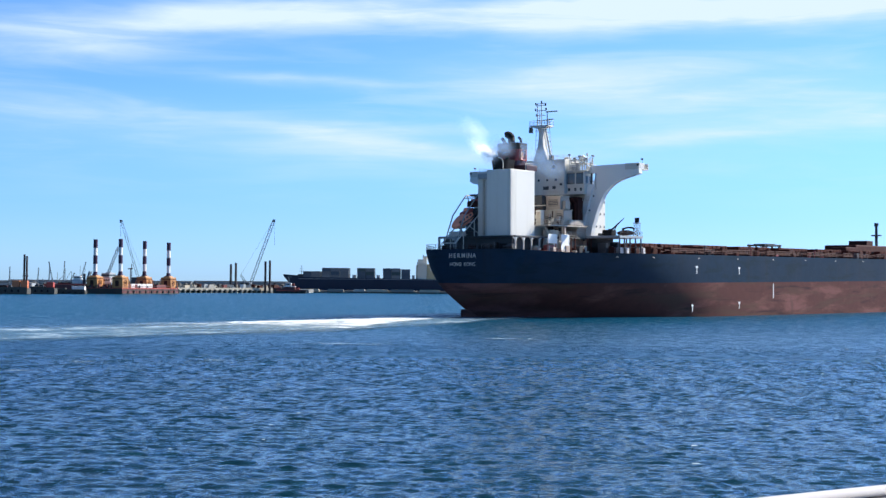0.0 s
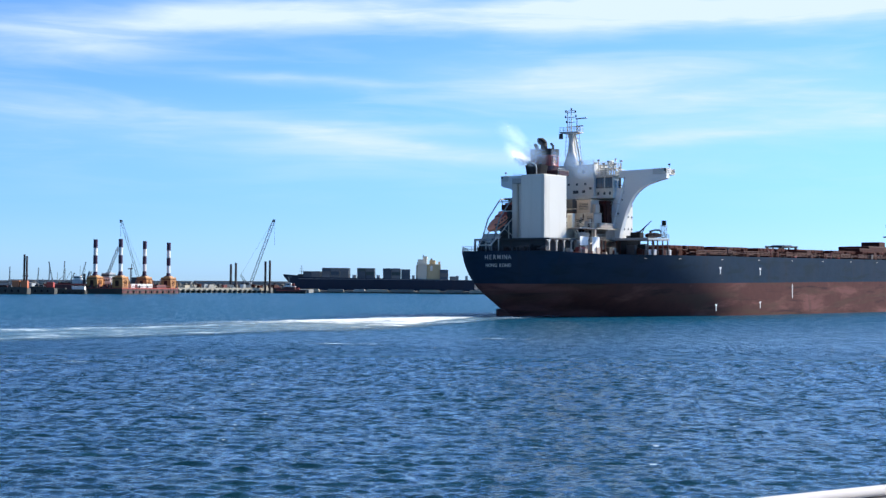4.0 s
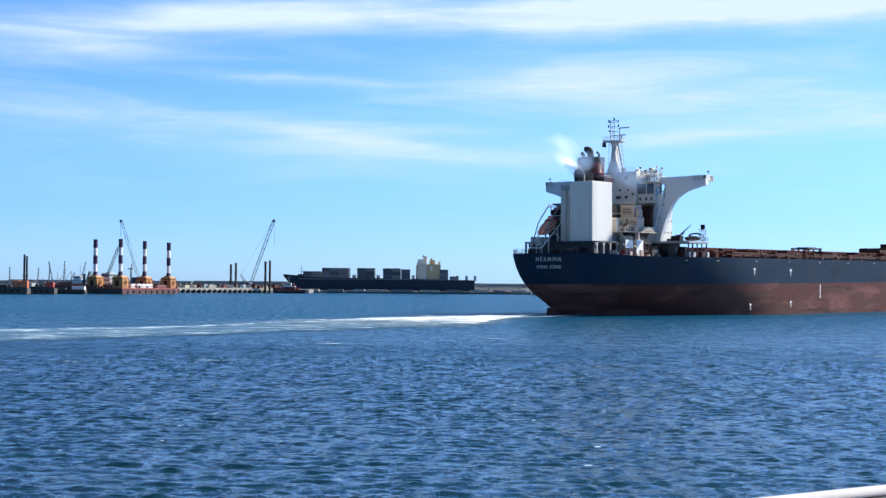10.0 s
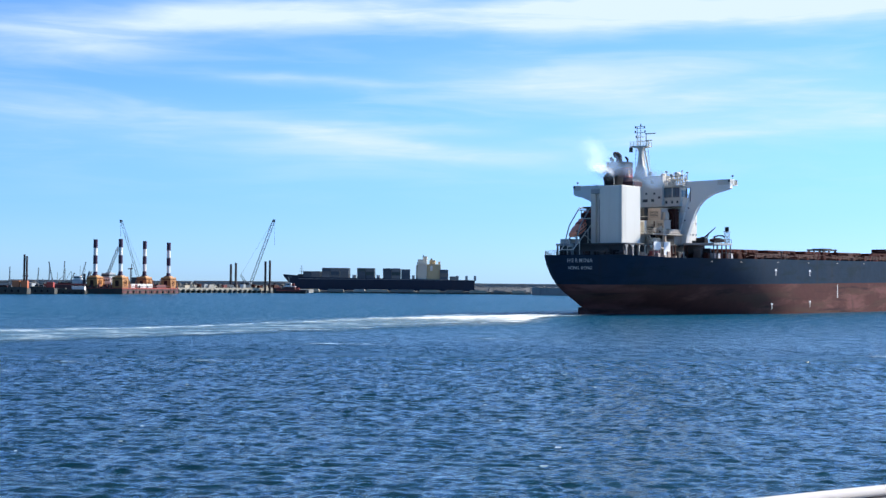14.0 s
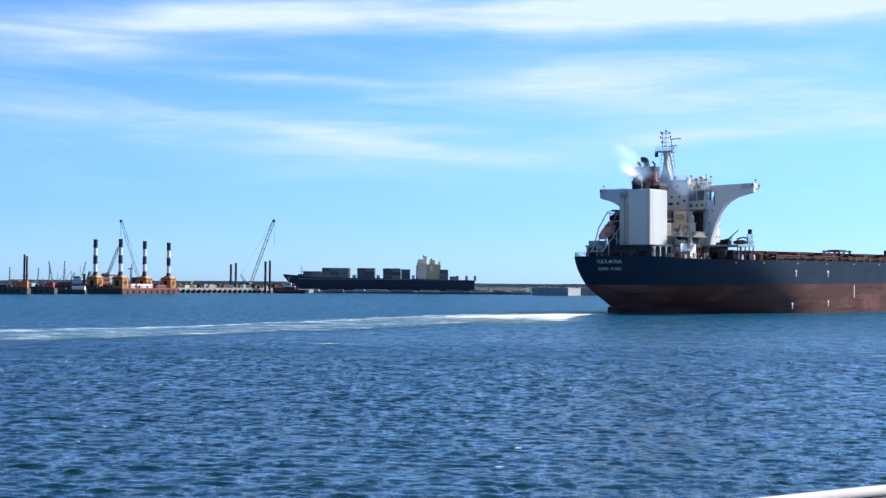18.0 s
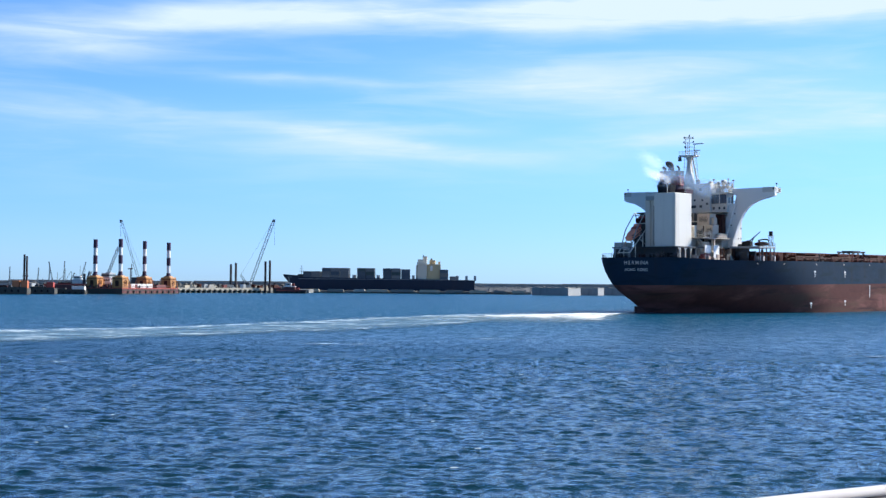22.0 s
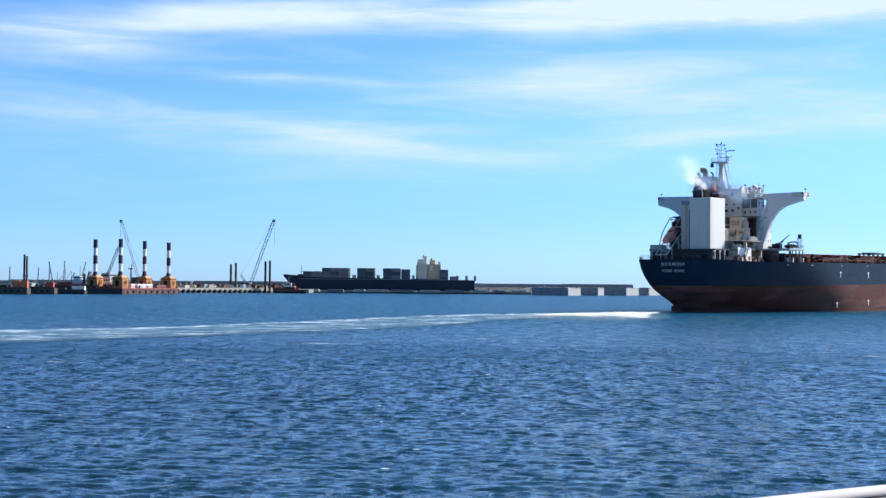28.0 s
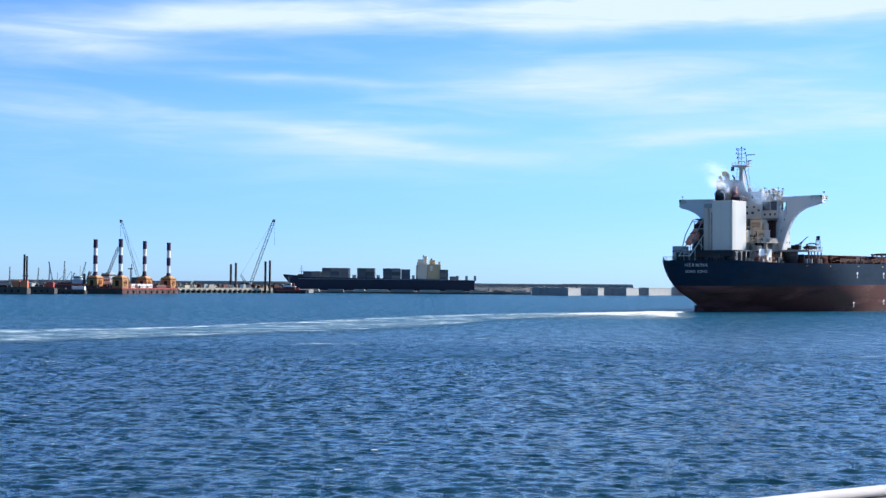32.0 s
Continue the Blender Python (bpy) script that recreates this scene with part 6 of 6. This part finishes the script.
part("bridge_house", bm_box(-16.4, -11.4, 7.6, 14, 8.6, 11.0, 0.12), "grey", deckhouse)
part("bridge_band", bm_box(-16.5, -11.3, 7.5, 14.1, 9.5, 10.3), "glass", deckhouse)
part("house_mast", bm_tube((-14.0, 12, 11.0), (-14.0, 12, 15.4), 0.14, 0.1, 6), "lattice", deckhouse)
for z, y0 in ((5.9, 6.2), (8.6, 7.2)):
    part("storey_edge", bm_box(-17.8, -9.5, y0 - 0.5, 20.2 if z < 6 else 18.2, z - 0.06, z + 0.1), "leg_white", deckhouse)
for i in range(5):
    part("house_window", bm_box(-9.6, -9.53, 7.2 + 2.5 * i, 8.4 + 2.5 * i, 4.2, 5.2), "glass", deckhouse)
    part("house_window", bm_box(-17.0 + 1.4 * i, -16.2 + 1.4 * i, 5.93, 6.0, 4.2, 5.2), "glass", deckhouse)
    part("house_window", bm_box(-16.6 + 1.2 * i, -15.9 + 1.2 * i, 6.93, 7.0, 6.8, 7.7), "glass", deckhouse)
part("tank", bm_box(-1.8, 1.8, 8, 30, 3.1, 5.4, 0.4), "tank_pale", jack, "long pale grey tank on the barge deck")
part("deck_box", bm_box(-3, 2.6, 33, 43, 3.1, 5.0, 0.2), "barge_red", jack)
for i in range(5):
    part("tank_band", bm_box(-1.86, 1.86, 9.4 + 4.6 * i, 9.7 + 4.6 * i, 3.1, 5.46), "grey", jack)
gear_rng = random.Random(71)
for i in range(26):
    x, y = gear_rng.uniform(-9.0, 3.2), gear_rng.uniform(3.5, 46.0)
    w, d, h = gear_rng.uniform(0.3, 0.9), gear_rng.uniform(0.4, 1.6), gear_rng.uniform(0.5, 2.4)
    part("deck_gear", bm_box(x - w, x + w, y - d, y + d, 3.1, 3.1 + h, 0.1), gear_rng.choice(("brown", "dark", "barge_red", "tank_pale", "orange", "grey")), jack)
part("vent_tee", bm_tube((-2.5, 14, 3.1), (-2.5, 14, 13.5), 0.18, 0.18, 8), "dark", jack)
part("vent_head", bm_box(-3.9, -1.1, 13.6, 14.4, 13.2, 13.8, 0.1), "dark", jack)
deck_crane = part("deck_crane", bm_tube((-17.6, 17, 3.1), (-17.6, 17, 10.5), 1.2, 1.0, 12), "grey", jack, "grey deck crane with a raised lattice jib")
part("crane_cab", bm_box(-18.9, -16.3, 15.6, 18.4, 9.6, 11.6, 0.2), "grey", deck_crane)
part("jib", bm_lattice((-18.0, 16.5, 10.4), (-12.0, 17.0, 25.2), 1.1, 12, 0.11), "lattice", deck_crane)
part("rail_bar", bm_tube((3.6, -3.5, 4.1), (3.6, 53, 4.1), 0.08, 0.08, 5), "dark", jack)
for i in range(12):
    part("cargo_piece", bm_box(-18 + 1.3 * i, -17.1 + 1.3 * i, -3.6, -3.5 + 0.9 + 0.2 * (i % 3), 3.1, 4.0 + 0.5 * ((i * 7) % 3)), ("brown", "dark", "barge_red")[i % 3], jack)

# tall crane behind the barge
tall = thing("lattice_crane", "pale lattice boom crane on the far shore", "crane", pose(-199, 905, 0))
part("base", bm_box(-4, 5, -3, 3, 2.2, 9.5, 0.3), "dark", tall)
part("boom", bm_lattice((0, 0, 9.0), (-11.6, 0, 46.4), 1.3, 20, 0.06), "lattice", tall)
part("boom_head", bm_box(-12.6, -11.2, -0.5, 0.5, 45.0, 47.0, 0.2), "dark", tall)
part("pendant", bm_tube((4.5, 0, 9.5), (-11.6, 0, 46.6), 0.05, 0.05, 5), "lattice", tall)
part("hoist_rope", bm_tube((-11.9, 0, 46.0), (-11.9, 0, 36.0), 0.12, 0.12, 5), "dark", tall)
tagged(link_mesh("harbour_shore", bm_box(-520, -170, 895, 1040, -2, 2.2, 0.2), "concrete_dark"), "low far shore of the harbour", "ground", kind="structure")

# ---------------- pontoons and small craft to the side ----------------
def pontoon(x, y, w, d, h, label, tone="barge_green"):
    p = thing("pontoon", label, "pontoon", pose(x, y, 0, 0, 0, 6), "pontoons")
    part("pontoon_hull", bm_prism([(-w / 2 + 0.8, -1.5), (w / 2 - 0.8, -1.5), (w / 2, 0.4), (w / 2, h), (-w / 2, h), (-w / 2, 0.4)], "y", -d / 2, d / 2), tone, p)
    part("deck_coaming", bm_box(-w / 2 + 0.2, w / 2 - 0.2, -d / 2 + 0.1, -d / 2 + 0.4, h, h + 0.5), "barge_green", p)
    for i in range(int(w / 3)):
        part("tyre_fender", bm_tube((-w / 2 + 1.5 + 3 * i, -d / 2 - 0.35, h - 1.3), (-w / 2 + 1.5 + 3 * i, -d / 2, h - 1.3), 0.6, 0.6, 10), "black", p)
    return p


p1 = pontoon(-208.2, 672, 14.6, 9, 3.0, "flat work pontoon carrying orange winch houses and spuds")
for x0, x1 in ((0.0, 3.4), (3.9, 7.2)):
    part("winch_house", bm_box(x0, x1, -3.6, 0.4, 3.0, 6.6, 0.15), "winch_orange", p1)
for x, top in ((4.7, 19.4), (5.9, 18.6)):
    part("spud", bm_tube((x, 1.4, -3), (x, 1.4, top), 0.5, 0.5, 10), "steel_pile", p1)
part("spud_clamp", bm_box(4.0, 6.6, 0.8, 2.0, 8.6, 9.2), "dark", p1)
part("deck_gear", bm_box(-6.4, -2.8, -2.4, 1.0, 3.0, 4.4, 0.2), "brown", p1)
p2 = pontoon(-199.6, 690, 13.6, 9, 2.9, "dark work pontoon with a red winch house")
part("winch_house", bm_box(2.6, 6.0, -3.0, 0.6, 2.9, 5.9, 0.15), "tug_red", p2)
part("deck_gear", bm_box(-5.0, 1.8, -2.0, 1.5, 2.9, 3.8, 0.2), "barge_dark", p2)
p3 = pontoon(-189.4, 706, 15.0, 9, 1.9, "low dark barge with a white deckhouse", "barge_dark")
part("white_house", bm_box(0.8, 7.2, -3.2, 1.6, 1.9, 4.0, 0.15), "leg_white", p3)
part("deck_gear", bm_box(-6.6, -2.4, -2.4, 1.6, 1.9, 3.0, 0.2), "barge_dark", p3)

coaster = thing("coaster", "small red work ship with white upper works", "ship", pose(-238, 884, 0))
part("coaster_hull", bm_prism([(-11, 5.6), (-8, 4.4), (13, 4.2), (12, -1), (-9, -1)], "y", -3.5, 3.5), "barge_red", coaster)
part("coaster_bulwark", bm_box(-8, 13, -3.6, -3.4, 4.2, 5.0), "tug_red", coaster)
part("coaster_house", bm_box(2, 8.4, -2.6, 2.6, 4.2, 7.6, 0.15), "tank_pale", coaster, "pale deckhouse")
part("coaster_bridge", bm_box(3, 7.2, -3, 3, 7.6, 10.0, 0.15), "leg_white", coaster, "white bridge")
part("coaster_bridge_band", bm_box(2.95, 7.25, -3.05, 3.05, 8.6, 9.3), "glass", coaster)
part("coaster_funnel", bm_box(8.6, 9.8, -1, 1, 5, 11.4, 0.2), "dark", coaster)
part("coaster_hold", bm_box(-7, 1.2, -2.6, 2.6, 4.2, 5.8, 0.15), "brown", coaster)
part("coaster_gallows", bm_prism([(9.8, 4.2), (10.4, 4.2), (13.6, 12.6), (12.6, 13.0)], "y", -2.4, 2.4), "lattice", coaster, "dark stern gallows")
for x, h in ((-8, 12.0), (-3, 15.0), (1, 13.0), (6.5, 16.4)):
    part("coaster_mast", bm_tube((x, 0, 4.2), (x, 0, h), 0.2, 0.12, 6), "lattice", coaster)
    part("coaster_derrick", bm_tube((x, 0, 6.0), (x + 3.5, 0, h - 2.0), 0.12, 0.1, 6), "lattice", coaster)

for x, y, h, lean in ((-283, 905, 15.5, 0), (-257.5, 905, 17.2, 0.6), (-254, 905, 19.0, -3.5), (-267, 912, 15.0, 0.8), (-262, 905, 7.6, 0.6), (-248, 905, 19.4, 0.8), (-247, 910, 12.0, 5.0), (-238, 905, 19.0, 4.6), (-206, 915, 18.0, 0.4)):
    q = thing("dock_derrick", "slim grey derrick post on the far shore", "derrick", pose(x, y, 2.2), "far derricks")
    bm = bm_lattice((0, 0, 0), (lean, 0, h - 2.2), 0.7, 8, 0.10, taper=0.5)
    part("derrick_mast", bm, "lattice", q)
    part("derrick_foot", bm_box(-1.4, 1.4, -1.2, 1.2, 0, 1.8, 0.2), "dark", q)
    part("derrick_head", bm_box(lean - 0.3, lean + 0.3, -0.3, 0.3, h - 2.7, h - 2.0, 0.1), "dark", q)
for x0, x1, h, tone in ((-345, -322, 6.4, "brown"), (-300, -276, 5.6, "grey"), (-232, -222, 6.6, "concrete"), (-268, -250, 5.0, "tug_red"), (-222, -204, 5.4, "dark")):
    s = thing("storage_shed", "low harbour shed on the far shore", "shed", pose(x0, 930, 2.2), "far sheds")
    part("shed_body", bm_box(0, x1 - x0, 0, 10, 0, h - 2.6, 0.1), tone, s)
    part("shed_roof", bm_prism([(-0.4, h - 2.6), (x1 - x0 + 0.4, h - 2.6), ((x1 - x0) / 2, h - 1.6)], "y", -0.4, 10.4), "concrete_dark", s)

# ---------------- tug by the quay ----------------
tug = thing("harbour_tug", "small red and dark harbour tug lying at the quay", "tugboat", pose(-97.5, 888, 0))
part("tug_hull", bm_prism([(-11.2, 3.3), (-10.2, -1), (9.0, -1), (10.6, 1.9), (7, 1.9), (-3, 2.2)], "y", -3.2, 3.2), "barge_dark", tug)
part("tug_bulwark", bm_prism([(-11.0, 3.6), (-10.8, 2.6), (-3, 1.9), (10.4, 1.5), (10.5, 2.1), (-3, 2.8)], "y", -3.35, -3.2), "barge_red", tug)
for i in range(6):
    part("tyre_fender", bm_tube((-8.5 + 3.2 * i, -3.6, 0.9), (-8.5 + 3.2 * i, -3.2, 0.9), 0.55, 0.55, 10), "black", tug)
part("foredeck_gear", bm_box(-8.6, -6.0, -1.4, 1.4, 2.2, 3.9, 0.2), "tug_red", tug)
part("tug_house", bm_box(-4.6, 3.0, -2.2, 2.2, 2.0, 4.2, 0.15), "barge_red", tug)
part("house_trim", bm_box(-4.7, 3.1, -2.3, 2.3, 4.15, 4.6, 0.05), "leg_white", tug)
part("wheelhouse", bm_box(-3, 0.6, -1.9, 1.9, 4.6, 6.8, 0.15), "leg_white", tug)
part("wheelhouse_window", bm_box(-2.6, 0.2, -1.98, -1.88, 5.4, 6.3), "glass", tug)
part("tug_funnel", bm_box(1.2, 2.6, -0.8, 0.8, 4.6, 6.4, 0.2), "barge_red", tug)
part("tug_mast", bm_tube((-1.0, 0, 6.8), (-1.0, 0, 13.2), 0.16, 0.1, 6), "lattice", tug)
part("tug_crosstree", bm_tube((-2.4, 0, 10.6), (0.4, 0, 10.6), 0.08, 0.08, 5), "lattice", tug)
part("deck_rim", bm_box(-8.8, 7.6, -3.3, -3.15, 1.5, 2.3), "tug_red", tug)
part("towing_winch", bm_box(3.4, 5.6, -1.2, 1.2, 1.9, 3.4, 0.2), "tug_red", tug)

# ---------------- container ship behind the quay ----------------
cs = thing("container_ship", "dark-hulled container ship with stacked boxes and an ochre funnel block", "ship", pose(0, 1000, 0))
part("ship_hull", bm_prism([(-115.2, 11.9), (-111.5, 7.5), (-107.5, 2.0), (-105.0, -3), (20.5, -3), (22.6, 2.5), (23.3, 9.6), (12, 9.9), (-20, 10.4), (-88, 11.0), (-104, 11.2), (-105.5, 12.0)], "y", 0, 24), "far_hull", cs)
part("boot_top", bm_box(-106.0, 21.5, -0.06, 0.0, -2.5, 2.2), "far_hull", cs)
part("deck_rim", bm_box(-104, 22.5, -0.1, 0.0, 9.75, 10.0), "grey", cs)
part("foremast", bm_tube((-103.3, 12, 11.5), (-103.3, 12, 19.8), 0.25, 0.12, 6), "lattice", cs)
for z, h in ((15.6, 1.6), (17.4, 1.1)):
    part("mast_arm", bm_tube((-103.3 - h, 12, z), (-103.3 + h, 12, z), 0.12, 0.12, 6), "lattice", cs)
part("bow_bulwark", bm_prism([(-115.0, 11.8), (-104.5, 11.2), (-104.5, 12.3), (-115.4, 13.0)], "y", 0.5, 0.9), "far_hull", cs)
part("fore_deckhouse", bm_box(-105.5, -99, 8, 16, 11, 13.2, 0.2), "dark", cs)
box20 = bm_box(-3.0, 3.0, -1.2, 1.2, 0.0, 2.55)
for i in range(11):
    bm_box(-2.75 + 0.5 * i, -2.5 + 0.5 * i, -1.26, -1.2, 0.15, 2.4, 0, box20)
protos = {}
stack_rng = random.Random(8)
bays = [(-97.9, 2, "box_blue"), (-91.7, 2, "box_grey"), (-84.2, 3, "box_blue"), (-78.0, 3, "box_blue"), (-71.0, 3, "box_grey"), (-58.9, 3, "box_blue"), (-52.6, 3, "box_grey"),
        (-40.2, 3, "box_blue"), (-33.9, 3, "box_grey"), (-27.0, 3, "box_blue"), (0.9, 3, "box_blue")]
for bx, tiers, tone in bays:
    for tier in range(tiers):
        for row in range(4):
            mat = stack_rng.choice((tone, tone, "box_teal", "box_grey", "box_blue"))
            if mat not in protos:
                protos[mat] = part("container", box20.copy(), mat, cs)
                ob = protos[mat]
            else:
                ob = again(protos[mat], cs, Matrix.Identity(4))
            ob.matrix_basis = Matrix.Translation((bx, 1.4 + 5.6 * row, 10.2 + 2.58 * tier - (0.6 if bx > -30 else 0)))
box20.free()
for x in (-64.5, -47.0, -21.5):
    part("lashing_bridge", bm_box(x - 0.8, x + 0.8, 0.6, 23, 10.0, 13.0), "grey", cs)
tower = part("bridge_tower", bm_box(-18.2, -11.6, 1.2, 22.8, 10.0, 24.6, 0.2), "tower_white", cs, "white bridge tower")
part("bridge_wing", bm_box(-18.6, -13.0, -0.4, 24, 20.8, 22.6, 0.2), "tower_white", tower)
part("bridge_window", bm_box(-18.7, -18.6, 1, 23, 21.6, 22.3), "glass", tower)
for i in range(4):
    part("tower_deck_edge", bm_box(-18.3, -11.5, 1.06, 1.2, 12.4 + 2.4 * i, 12.55 + 2.4 * i), "tower_white", tower)
part("tower_top", bm_box(-14.6, -11.4, 4, 20, 24.6, 27.0, 0.3), "tower_white", tower)
part("tower_step", bm_box(-19.4, -18.2, 3, 21, 10.0, 20.6, 0.2), "tower_white", tower)
part("tower_mast", bm_tube((-14.2, 12, 24.6), (-14.2, 12, 28.2), 0.5, 0.2, 8), "grey", tower)
block = part("funnel_block", bm_box(-11.4, -1.6, 1.5, 22.5, 10.0, 21.2, 0.2), "ochre", cs, "ochre engine casing and funnel block")
part("funnel", bm_box(-9.8, -5.4, 5, 18, 21.2, 24.2, 0.4), "ochre", block)
part("funnel_cap", bm_box(-9.0, -7.6, 8, 15, 24.2, 25.4, 0.2), "dark", block)
part("funnel_cap", bm_box(-3.4, -1.8, 8, 15, 21.2, 23.2, 0.2), "ochre", block)
part("emblem_panel", bm_box(-9.0, -7.4, 1.4, 1.5, 16.4, 20.0), "leg_white", block)
for x in (10.6, 17.2, 23.4):
    part("aft_post", bm_box(x - 0.9, x + 0.9, 3, 6, 9.6, 13.0, 0.1), "grey", cs)
again(protos["box_grey"], cs, pose(8.0, 1.4, 9.9))

# ---------------- the deck under the viewer, with its handrail ----------------
tagged(link_mesh("viewing_deck", bm_box(-6.0, 6.5, -5.0, 3.4, 4.85, 5.15, 0.03), "grey"), "painted steel viewing deck over the water", "deck", kind="structure")
for x, y in ((-5.5, 0.8), (6.0, 3.0), (-5.5, -4.5), (6.0, -4.5)):
    pl = tagged(link_mesh("deck_pillar", bm_tube((x, y, -3), (x, y, 4.85), 0.3, 0.3, 12), "steel_pile"), "steel pillar that carries the viewing deck", "pillar", "deck pillars", kind="structure")
handrail = thing("handrail", "white glossy tubular handrail at the deck edge", "railing", pose(0, 0, 5.15))


def rail_at(x):
    return Vector((x, 2.05 + (x - 0.465) * 0.628, 0))


def rail_bar(z, r, name):
    return part(name, bm_tube(rail_at(-4.0) + Vector((0, 0, z)), rail_at(2.4) + Vector((0, 0, z)), r, r, 20), "rail_white", handrail, smooth=True)


rail_bar(1.1752, 0.0085, "top_tube")
# dark bar added as the rail's shaded underside
part("under_bar", bm_tube(rail_at(-4.0) + Vector((0, 0, 1.1605)), rail_at(2.4) + Vector((0, 0, 1.1605)), 0.0085, 0.0085, 12), "rail_shade", handrail, "dark brown bar standing for the shaded underside of the top tube", smooth=True)
rail_bar(0.62, 0.016, "mid_tube")
for x in (-3.6, -2.1, -0.6, 2.2):
    p = rail_at(x)
    part("stanchion", bm_tube(p, p + Vector((0, 0, 1.14)), 0.02, 0.02, 12), "rail_white", handrail)


# ---------------- what moves ----------------
def ship_pose(x, y, heading):
    return pose(x, y, 0, 0.625, 0, -heading)


def motions():
    track = [(0.0, 25.75, 302.56, 38.70), (3.0, 31.37, 311.33, 38.70), (6.0, 37.15, 320.19, 38.70), (9.0, 43.08, 328.97, 38.68), (13.0, 51.01, 340.70, 38.60),
             (17.0, 59.14, 352.54, 38.50), (20.0, 65.11, 361.24, 38.45), (23.0, 71.06, 370.00, 38.43), (25.5, 76.04, 377.50, 38.42), (28.0, 81.01, 384.70, 38.40),
             (32.0, 88.97, 395.72, 38.36)]
    rows = [(t, ship_pose(x, y, h)) for t, x, y, h in track]
    walk(carrier, rows)
    walk(smoke, rows)
    walk(fresh_wake, [(t, pose(x, y, 0, 0, 0, -h)) for t, x, y, h in track])
    walk(old_wake, [(0.0, pose(0, 0, 0)), (32.0, pose(-0.5, -7.0, 0))])
    walk(water, [(0.0, pose(0, 0, 0)), (32.0, pose(-13.0, -2.5, 0))])
    for w, x, y in foam_lines:
        walk(w, [(0.0, pose(x, y, 0.14)), (32.0, pose(x - 2.2, y - 0.6, 0.14))])
    for w, x, y in whitecaps:
        walk(w, [(0.0, pose(x, y, 0.13)), (32.0, pose(x - 13.0, y - 2.5, 0.13))])
    for i, (ob, c) in enumerate(puffs):
        k = 0.2 + 0.05 * i
        drift = 0.11 if i < 5 else (0.04, 0.05, 0.04, 0.05, 0.06, 0.02, 0.03, 0.03)[i - 5]
        walk(ob, [(t, pose(c.x + drift * t + k * math.sin(0.9 * t + i), c.y + k * math.cos(0.7 * t + 2 * i), c.z + 0.6 * k * math.sin(0.6 * t + i), (38 if i < 5 else 0) + 7 * math.sin(0.5 * t + i), 0,
                           12 * math.sin(0.35 * t + i))) for t in range(0, 33, 2)])


motions()
